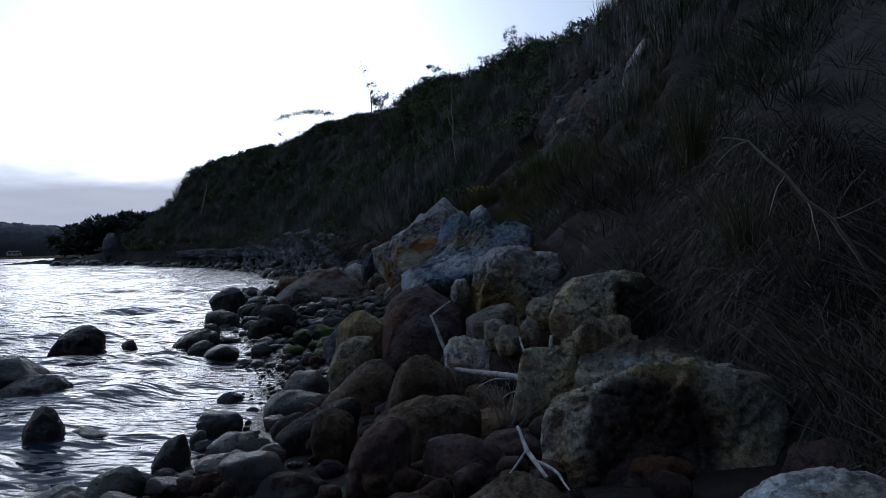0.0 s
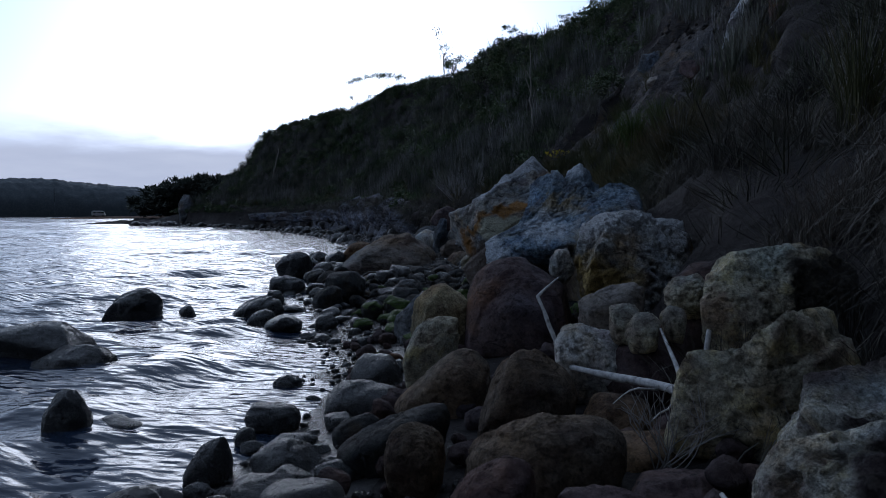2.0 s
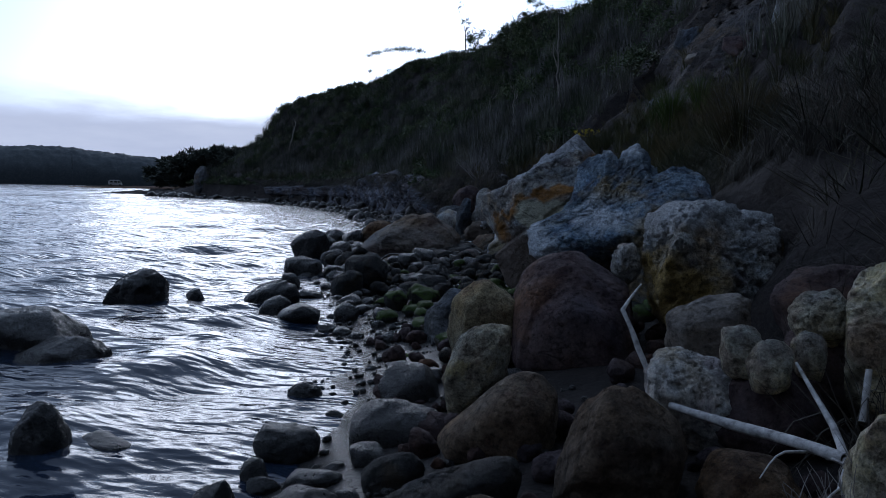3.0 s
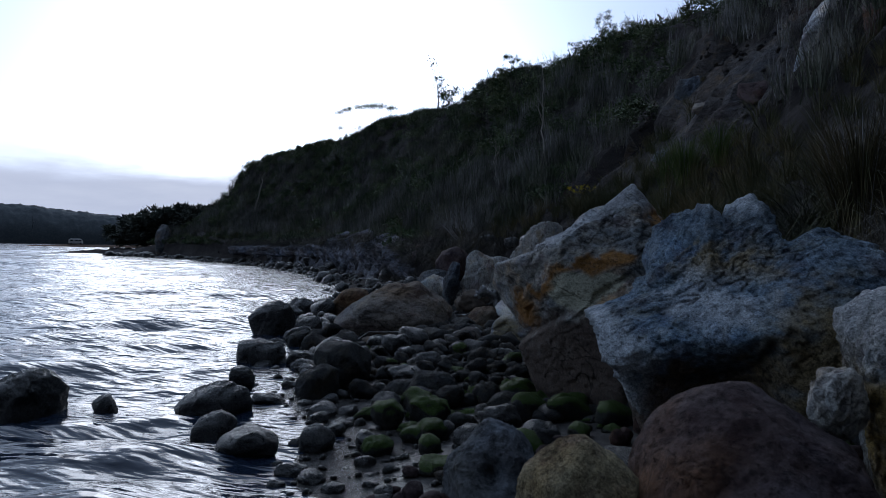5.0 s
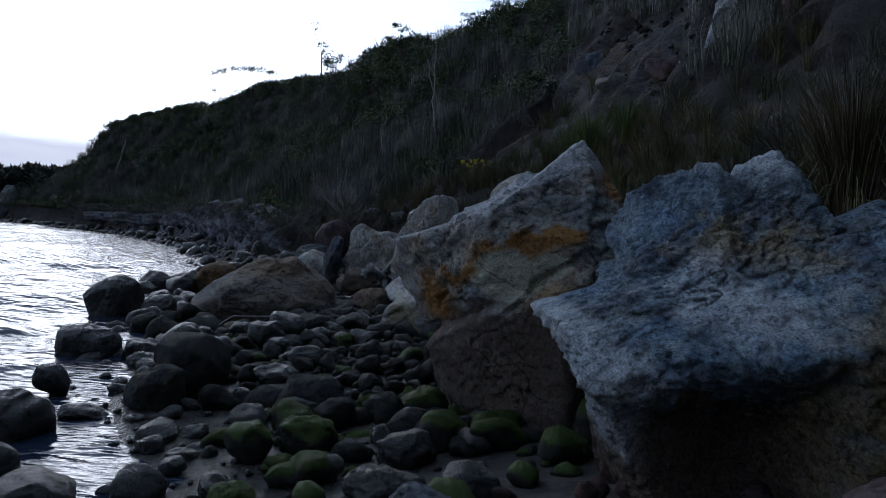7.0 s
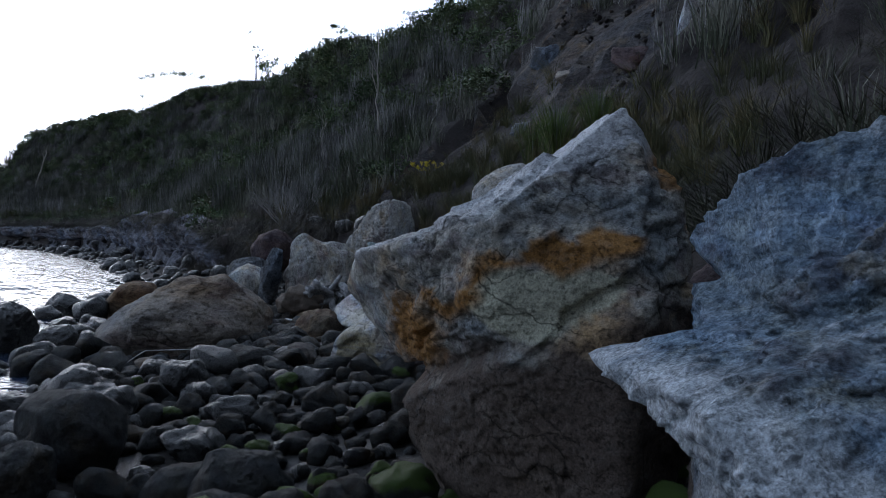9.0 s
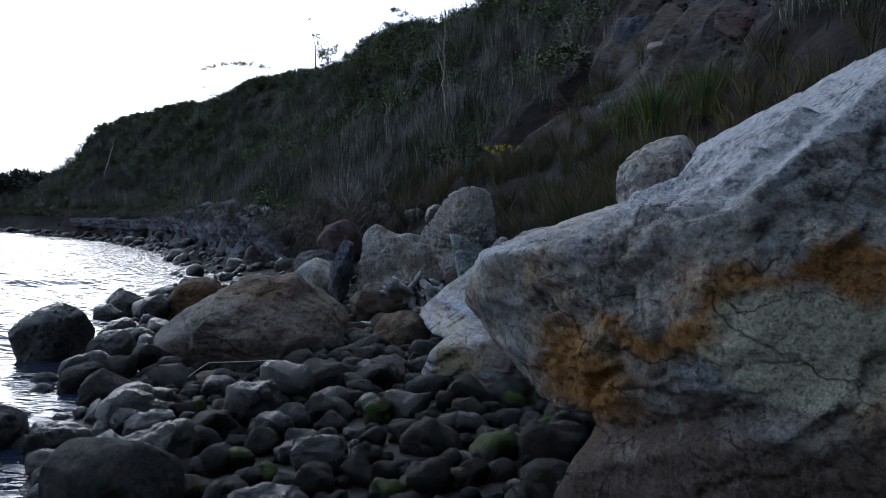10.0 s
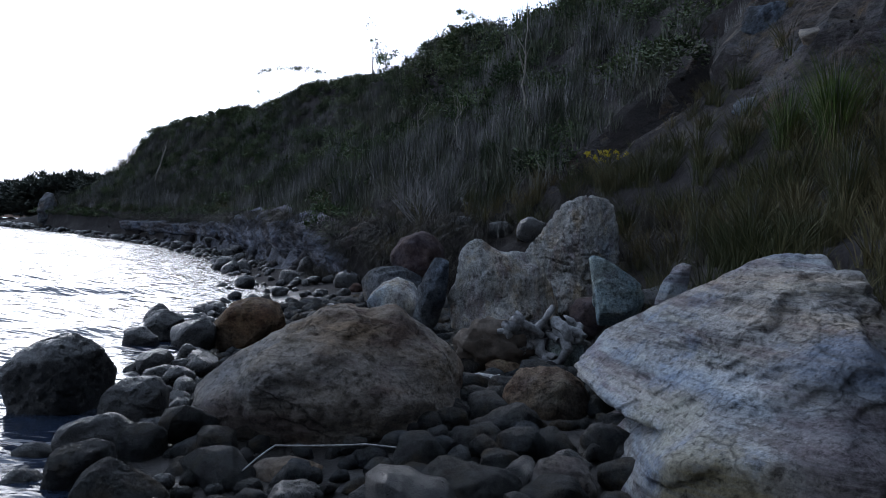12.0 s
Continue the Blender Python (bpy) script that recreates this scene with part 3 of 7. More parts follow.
def blocky(dirs, corners, sharp):
    """How far the faceted block round the origin reaches in each direction, its edges rounded."""
    normals, reach = hull_planes(corners)
    flip = np.where(reach < 0, -1, 1)
    normals, reach = normals * flip[:, None], np.maximum(reach * flip, 0.02)
    facing = np.maximum(dirs @ normals.T, 1e-4) / reach
    return (facing ** sharp).sum(1) ** (-1.0 / sharp)


def weathered(p, dirs, seed, lump, craggy, grit, size, strata=None):
    """Offsets that weather a stone: broad lumps, sharp ribs and clefts that run along its beds, pits and grit."""
    shift = np.array([seed * 3.71, seed * 1.37, seed * 7.13])
    q, beds = p, 0.0
    if strata:
        axis, pitch, depth = strata
        axis = np.array(axis) / np.linalg.norm(axis)
        rise = p @ axis
        q = (p - rise[:, None] * axis) * 0.62 + rise[:, None] * axis * 1.3
        along = rise / pitch + 1.3 * fbm(p / size * 1.5 + shift, 4, 0.55)
        saw = along - np.floor(along)
        worn = 0.3 + 0.7 * np.clip(0.5 + 1.6 * bumps(p / size * 2.2 + shift), 0, 1)
        beds = depth * worn * (np.minimum(saw * 5, 1) - saw)
    warp = 0.35 * np.stack([bumps(q / size * 2.3 + shift + 5 * i) for i in range(3)], -1)
    d = lump * fbm(p / size * 1.6 + shift, 3) + beds
    cleft = np.abs(fbm(q / size * 3.4 + warp + shift, 4, 0.55))
    rib = np.abs(fbm(q / size * 6.5 - warp + shift * 1.7, 3, 0.6))
    d = d - 1.9 * craggy * np.clip(1 - cleft * 9.0, 0, 1) + 0.9 * craggy * (0.6 - rib)
    patchy = np.clip(0.2 + 1.5 * bumps(p / size * 1.9 + shift * 0.7), 0, 1)
    pits = np.clip(fbm(p / size * 11.0 + shift * 2, 3, 0.6) - 0.28, 0, 0.3)
    d = d - craggy * 2.6 * pits * patchy + grit * fbm(p / size * 17 + shift, 4, 0.62)
    return dirs * (size * d)[:, None]


def stone_mesh(name, mat, blocks, level=4, sharp=9, seed=1, lump=0.10, craggy=0.05, grit=0.012, strata=None, dents=(), chips=26, grooves=(), low=0.92, calm=()):
    """A boulder: one or more faceted blocks (lists of corners round the origin), grown together and weathered."""
    dirs, faces = SPHERES[level]
    reach = (np.array([blocky(dirs, b, sharp) for b in blocks]) ** 24).sum(0) ** (1 / 24)
    # Flat chips broken off all round.
    whole = reach
    r = np.random.RandomState(seed + 500)
    for j in r.randint(0, len(dirs), chips):
        n = dirs[j] + r.normal(0, 0.2, 3)
        n /= np.linalg.norm(n)
        if dirs[j] @ n < 0.75:
            continue
        face = whole[j] * (dirs[j] @ n) * r.uniform(low, 0.995)
        toward = dirs @ n
        reach = np.where(toward > 0.3, np.minimum(reach, face / np.maximum(toward, 0.3)), reach)
    reach = np.maximum(reach, (low - 0.07) * whole)
    p = dirs * reach[:, None]
    for at, wide, deep in dents:
        near = np.exp(-np.sum((p - np.array(at)) ** 2, 1) / wide ** 2)
        p = p - dirs * (deep * near)[:, None]
    for line, wide, deep in grooves:
        line = np.array(line)
        wavy = p + 0.035 * np.stack([fbm(p * 7 + 3.1 * i, 3) for i in range(3)], -1)
        gap = np.full(len(p), 9.0)
        for a, b in zip(line[:-1], line[1:]):
            u = np.clip(((wavy - a) @ (b - a)) / ((b - a) @ (b - a)), 0, 1)
            gap = np.minimum(gap, np.linalg.norm(wavy - a - u[:, None] * (b - a), axis=1))
        p = p - dirs * (deep * np.clip(1.4 - gap / wide, 0, 1))[:, None]
    size = float(np.median(reach)) * 1.0
    wear = weathered(p, dirs, seed, lump, craggy, grit, size, strata)
    for at, wide in calm:
        wear = wear * (1 - 0.85 * np.exp(-np.sum((p - np.array(at)) ** 2, 1) / wide ** 2))[:, None]
    p = p + wear
    return p, faces


def random_corners(rng, w, d, h, count=12):
    """Corners of an irregular block of that width, depth and height, about its middle."""
    pts = []
    for i in range(count):
        zz = 1 - 2 * (i + 0.5) / count
        a = i * 2.39996 + rng.uniform(-0.5, 0.5)
        r = math.sqrt(1 - zz * zz)
        k = rng.uniform(0.78, 1.16)
        q = np.array([r * math.cos(a), r * math.sin(a), zz]) * k
        q = np.sign(q) * np.abs(q) ** 0.8
        pts.append((q[0] * w / 2, q[1] * d / 2, q[2] * h / 2))
    return pts


STONES = []


def boulder(x, y, base, w, h, mat, label, d=None, seed=1, name="boulder", category="boulder", turn=0, tilt=0, level=4, sharp=9, lump=0.05, craggy=0.018, grit=0.008, strata=None, group=""):
    """One loose stone of about that width and height, sunk a little into what it lies on."""
    rng = random.Random(seed * 101 + 7)
    d = d or w * rng.uniform(0.75, 0.95)
    corners = random_corners(rng, w * 1.16, d * 1.16, h * 1.15)
    sharp = sharp * 2.2
    p, faces = stone_mesh(name, mat, [corners], level, sharp, seed, lump, craggy, grit, strata, (), 6 if sharp < 14 else 22 if sharp < 19 else 32)
    rot = np.array(Euler((radians(tilt * 0.4), radians(tilt), radians(turn))).to_matrix())
    p = p @ rot.T
    lo, hi = p[:, 2].min(), p[:, 2].max()
    p[:, 2] = (p[:, 2] - lo) / (hi - lo) * h
    p[:, 0] *= w / np.ptp(p[:, 0])
    p[:, 1] *= d / np.ptp(p[:, 1])
    STONES.append((x, y, w / 2))
    ob = new(name, mesh_from(name, p, faces, [mat]))
    ob.location = (x, y, base)
    return tagged(ob, label, category, group)


def stained(p, outlines):
    """How strongly each point lies inside stains and painted light and shade: outlines are (corners in x and z, y from,
    y to, softness).
    """
    total = np.zeros(len(p))
    wob = fbm(p * 9.0, 4, 0.65)
    for corners, y0, y1, soft in outlines:
        q = np.array(corners)
        pt = p[:, [0, 2]] + 0.02 * np.stack([wob, -wob], 1)
        inside, gap = np.zeros(len(p), bool), np.full(len(p), 9.0)
        for a, b in zip(q, np.roll(q, -1, axis=0)):
            u = np.clip(((pt - a) @ (b - a)) / ((b - a) @ (b - a)), 0, 1)
            gap = np.minimum(gap, np.linalg.norm(pt - a - u[:, None] * (b - a), axis=1))
            across = (a[1] > pt[:, 1]) != (b[1] > pt[:, 1])
            inside ^= across & (pt[:, 0] < (b[0] - a[0]) * (pt[:, 1] - a[1]) / (b[1] - a[1] + 1e-9) + a[0])
        signed = np.where(inside, gap, -gap) + soft * 0.5 * wob
        total = np.maximum(total, np.clip(0.5 + signed / soft, 0, 1) * (p[:, 1] > y0) * (p[:, 1] < y1))
    return total


def hero(name, mat, base, blocks, middle, label, level=6, sharp=12, seed=1, lump=0.05, craggy=0.03, grit=0.010, strata=None, dents=(), chips=30, grooves=(), marks=(), calm=()):
    """A large boulder from blocks of corners given in the world."""
    c = np.array(middle)
    span = np.ptp(np.array(blocks[-1]), axis=0)
    STONES.append((middle[0], middle[1], min(span[0], span[1]) / 2))
    local = [[tuple(np.array(q) - c) for q in b] for b in blocks]
    p, faces = stone_mesh(name, mat, local, level, sharp, seed, lump, craggy, grit, strata, [(tuple(np.array(a) - c), w, d) for a, w, d in dents], chips, [([tuple(np.array(q) - c) for q in a], w, d) for a, w, d in grooves], 0.965, [(tuple(np.array(a) - c), w) for a, w in calm])
    me = mesh_from(name, p + c - np.array(base), faces, [mat])
    for attribute, outlines in marks:
        me.attributes.new(attribute, "FLOAT", "POINT").data.foreach_set("value", stained(p + c, outlines).astype(np.float32))
    ob = new(name, me)
    ob.location = base
    return tagged(ob, label, "boulder")


def outlined(outline, y, depth, base, mat, label, seed, name="boulder", category="boulder", sharp=18, level=5, lump=0.05, craggy=0.02, grit=0.008, chips=14, group="", dents=(), strata=None):
    """A stone whose outline, seen from along the beach, is given in x and z; it narrows towards its front and back and rests at base."""
    q = np.array(outline, float)
    mid = q.mean(0)
    lo, hi = q.min(0), q.max(0)
    corners = [(x, y, z) for x, z in q]
    for part_way, shrink, lift in ((-0.5, 0.62, -0.06), (-0.3, 0.86, -0.02), (0.5, 0.6, -0.08)):
        corners += [(mid[0] + (x - mid[0]) * shrink, y + part_way * depth, mid[1] + (z - mid[1]) * shrink + lift) for x, z in q]
    w = hi[0] - lo[0]
    corners += [(mid[0] + a * 0.32 * w, y + b * 0.3 * depth, min(base, lo[1])) for a in (-1, 1) for b in (-1, 1)]
    ob = hero(name, mat, (mid[0], y, min(base, lo[1])), [corners], (mid[0], y, mid[1]), label, level, sharp, seed, lump, craggy, grit, strata, dents, chips)
    return tagged(ob, label, category, group)


def tube(path, radii, sides=6):
    """Vertices and quads of a tapering, bent rod."""
    path, radii = np.asarray(path, float), np.asarray(radii, float)
    t = np.gradient(path, axis=0)
    t /= np.linalg.norm(t, axis=1)[:, None] + 1e-9
    ref = np.array([0.31, 0.17, 0.93])
    a = np.cross(t, ref)
    a /= np.linalg.norm(a, axis=1)[:, None] + 1e-9
    b = np.cross(t, a)
    ang = np.linspace(0, 2 * np.pi, sides, endpoint=False)
    ring = a[:, None] * np.cos(ang)[None, :, None] + b[:, None] * np.sin(ang)[None, :, None]
    v = (path[:, None] + ring * radii[:, None, None]).reshape(-1, 3)
    f = []
    for i in range(len(path) - 1):
        for j in range(sides):
            k = (j + 1) % sides
            f.append((i * sides + j, i * sides + k, (i + 1) * sides + k, (i + 1) * sides + j))
    return v, np.array(f)


def join(pieces):
    vs, fs, n = [], [], 0
    for v, f in pieces:
        vs.append(v)
        fs.append(np.asarray(f) + n)
        n += len(v)
    return np.concatenate(vs), np.concatenate(fs)


def bent(start, end, bow, count, rng):
    start, end = np.array(start, float), np.array(end, float)
    u = np.linspace(0, 1, count)[:, None]
    side = np.array([rng.uniform(-1, 1) for _ in range(3)]) * bow
    wig = np.array([[rng.uniform(-1, 1) for _ in range(3)] for _ in range(count)]) * bow * 0.18
    wig[0] = wig[-1] = 0
    return start + (end - start) * u + side * np.sin(u * np.pi) + wig


# ---- ground ----
def build_ground():
    k, s = GRID_K, GRID_S
    v = np.stack([GRID_X.ravel(), GRID_Y.ravel(), GRID_Z.ravel()], 1)
    cols, rows = len(OFFSETS), len(LINE)
    i = (np.arange(rows - 1)[:, None] * cols + np.arange(cols - 1)[None]).ravel()
    f = np.stack([i, i + cols, i + cols + 1, i + 1], 1)
    mid = v[f].mean(1)
    km, sm = k.ravel()[f].mean(1), s.ravel()[f].mean(1)
    toe = np.interp(km, TOE_K, TOE_S)
    index = np.where(sm < toe - np.interp(km, [17, 20, 34, 40], [0.1, 1.6, 1.6, 0.3]), 0, 1)
    index = np.where((km < 14) & (mid[:, 0] > 1.3) & (sm > toe - 1.4) | (km < 7.6) & (sm > 0.9), 1, index)
    pale = flat_noise(mid[:, 0], mid[:, 1], 0.45, 3, 9.0) + 0.35 * flat_noise(mid[:, 0], mid[:, 2] * 2.0, 1.6, 2, 1.0)
    index = np.where((km > 31) & (km < 60) & (sm > toe - 0.2) & (sm < toe + 0.5 + 0.4 * pale), 3, index)
    bare = ((mid[:, 0] - 3.1) / 1.5) ** 2 + ((mid[:, 1] - 23.4) / 1.9) ** 2 + 0.6 * flat_noise(mid[:, 0], mid[:, 1], 0.8, 3) < 0.9
    index = np.where(bare & (mid[:, 2] > 2.6) | (slipped(mid[:, 0], mid[:, 1]) > -0.1), 2, index)
    index = np.where(off_line(mid[:, 0], mid[:, 1], GULLY) < 0.4, 1, index)
    ob = new("ground", mesh_from("ground", v, f, [M_BEACH, M_EARTH, M_SLIP, M_PALE_CLIFF], True, index))
    return tagged(ob, "gravel beach, earth bank and steep hillside above the shore", "ground", kind="structure")


build_ground()


def build_shore_cliff():
    """The low undercut cliff along the foot of the headland: pale ledges over dark hollows."""
    keep = (LINE[:, 1] > 29.0) & (LINE[:, 1] < 68)
    run = np.concatenate([[0], np.cumsum(np.hypot(*np.diff(LINE[keep], axis=0).T))])
    u = np.arange(0, run[-1], 0.09)
    lx, ly = np.interp(u, run, LINE[keep, 0]), np.interp(u, run, LINE[keep, 1])
    ix, iy = np.interp(u, run, INLAND[keep, 0]), np.interp(u, run, INLAND[keep, 1])
    toe = np.interp(ly, TOE_K, TOE_S)
    high = np.interp(ly, [26, 29, 33, 37, 42, 68], [0.3, 0.5, 1.3, 1.8, 1.8, 1.6]) * (1 + 0.22 * bumps(np.stack([u * 0.35, u * 0, u * 0], -1)))
    rows = np.concatenate([np.linspace(0, 1, 32), [1.06, 1.12, 1.18]])
    v = []
    for a in rows:
        z = a * (high + 0.25) - 0.15
        p = np.stack([u, z * 2.2, np.zeros_like(u)], -1)
        cave = np.clip(bumps(np.stack([u * 0.33, z * 0.5, u * 0 + 4.0], -1)) * 2.6 - 0.1, 0, 1) * np.clip((0.62 - a) / 0.12, 0, 1)
        ledge = 0.16 * (np.floor(a * 5 + 0.8 * bumps(p * 0.5)) / 5)
        s = toe + 0.25 - 0.30 * a + 0.75 * cave + 0.13 * fbm(p * 0.8, 3) + 0.08 * fbm(p * 3.1 + 9, 4, 0.6) - ledge + np.clip((a - 0.97) * 7, 0, 1.5) * 0.8
        v.append(np.stack([lx + ix * s, ly + iy * s, z], 1))
    v = np.concatenate(v)
    n = len(u)
    i = (np.arange(len(rows) - 1)[:, None] * n + np.arange(n - 1)[None]).ravel()
    f = np.stack([i, i + 1, i + n + 1, i + n], 1)
    ob = new("shore_cliff", mesh_from("shore_cliff", v, f, [M_SHORE_CLIFF]))
    return tagged(ob, "low undercut cliff of pale bluish ledges and dark hollows", "cliff", kind="structure")


build_shore_cliff()


def build_water():
    """The sea: waves of many lengths, the short ones left out where the mesh is too wide for them."""
    def lines(near, far, step, grow):
        out = [near]
        while out[-1] < far:
            out.append(out[-1] + max(step, grow * (out[-1] - near + 8)))
        return np.array(out)

    outer = np.array([260, 400, 700, 1300, 3000.0])
    west = lines(0, 170, 0.1, 0.0105)
    xs = np.concatenate([-outer[::-1], 0.8 - west[::-1], [3, 8, 30, 120], outer])
    north = lines(1, 220, 0.1, 0.0085)
    ys = np.concatenate([-outer[::-1], [-120, -60, -30, -12, -6, -3], north, outer[1:]])
    gx, gy = np.meshgrid(xs, ys, indexing="ij")
    x, y = gx.ravel(), gy.ravel()
    wide = np.maximum(np.repeat(np.gradient(xs), len(ys)), np.tile(np.gradient(ys), len(xs)))
    warp = flat_noise(x, y, 0.25, 2, 4.0)
    r = np.random.RandomState(4)
    z = np.zeros_like(x)
    for length in (0.45, 0.7, 1.1, 1.7, 2.6, 4.0, 6.5, 10.0, 16.0):
        keep = np.clip(length / (3.2 * wide) - 0.4, 0, 1)
        keep = keep * np.clip(1.5 - length / 3.0, 0.25, 1)
        for _ in range(2):
            a = radians(68 + r.uniform(-1, 1) * (70 if length < 2.0 else 40))
            phase = (math.cos(a) * x + math.sin(a) * y) * 2 * math.pi / length + r.uniform(0, 6) + (1.6 + length * 0.25) * warp
            swing = 0.6 + 0.8 * flat_noise(x, y, 0.5 / length, 2, float(r.uniform(0, 50)))
            z = z + 0.0085 * (2.5 if length < 2.0 else 1.3) * length * keep * swing * np.sin(phase)
    calm = np.clip((np.interp(y, LINE[:, 1], LINE[:, 0]) + 0.2 - x) / 1.5, 0.25, 1)
    cols, rows = len(ys), len(xs)
    i = (np.arange(rows - 1)[:, None] * cols + np.arange(cols - 1)[None]).ravel()
    f = np.stack([i, i + cols, i + cols + 1, i + 1], 1)
    ob = new("water", mesh_from("water", np.stack([x, y, z * calm], 1), f, [M_WATER]))
    return tagged(ob, "wind-ruffled sea water of a sheltered inlet", "water", kind="structure")


build_water()


# ---- far shores ----
def far_ridge(name, points, heights, depth, mat, label, seed, rough_top, step):
    """A long low land mass: a ridge along points in plan with a rough, wooded outline."""
    points, heights = np.array(points, float), np.array(heights, float)
    run = np.concatenate([[0], np.cumsum(np.hypot(*np.diff(points, axis=0).T))])
    u = np.arange(0, run[-1], step)
    cx, cy, ch = np.interp(u, run, points[:, 0]), np.interp(u, run, points[:, 1]), np.interp(u, run, heights)
    tx, ty = np.gradient(cx), np.gradient(cy)
    ln = np.hypot(tx, ty)
    nx, ny = ty / ln, -tx / ln
    across = np.linspace(-1, 1, 41)
    v = []
    for a in across:
        prof = np.maximum(0, 1 - a * a) ** 0.55
        x, y = cx + nx * depth * a, cy + ny * depth * a
        tops = fbm(np.stack([x / rough_top * 0.8, y / rough_top * 0.8, np.full_like(x, seed)], -1), 4, 0.6)
        z = ch * prof * (1 + 0.1 * flat_noise(x, y, 0.012, 2, seed)) + np.minimum(ch, rough_top) * 0.55 * tops * (prof > 0.05) - 0.4
        v.append(np.stack([x, y, z], 1))
    v = np.concatenate(v)
    n = len(u)
    i = (np.arange(len(across) - 1)[:, None] * n + np.arange(n - 1)[None]).ravel()
    f = np.stack([i, i + 1, i + n + 1, i + n], 1)
    ob = new(name, mesh_from(name, v, f, [mat]))
    return tagged(ob, label, "far shore", kind="structure")


far_ridge("backdrop_hill", [(-640, 330), (-585, 390), (-540, 450), (-490, 500), (-448, 540), (-410, 568), (-370, 600), (-300, 640)], [6, 16, 23, 28, 31, 28, 22, 10], 45, M_HAZY_WOOD, "dark wooded hill across the inlet", 3.0, 2.2, 1.6)
far_ridge("backdrop_low_shore", [(-1500, 500), (-1100, 650), (-800, 760), (-500, 820)], [14, 20, 22, 18], 60, M_HAZY_WOOD, "low distant wooded shore", 5.0, 5.0, 6.0)
far_ridge("sand_spit", [(-192, 232), (-184, 241), (-162, 256), (-130, 270), (-90, 280)], [0.5, 1.0, 1.2, 1.8, 2.0], 6, M_SPIT, "low orange sand spit at the water's edge", 6.0, 0.4, 0.8)
far_ridge("far_point", [(-80, 104), (-72, 107), (-62, 110), (-50, 114), (-30, 122)], [0.2, 0.9, 1.6, 3.0, 5.0], 8, M_EARTH, "low wooded point beyond the headland", 7.0, 0.6, 0.6)


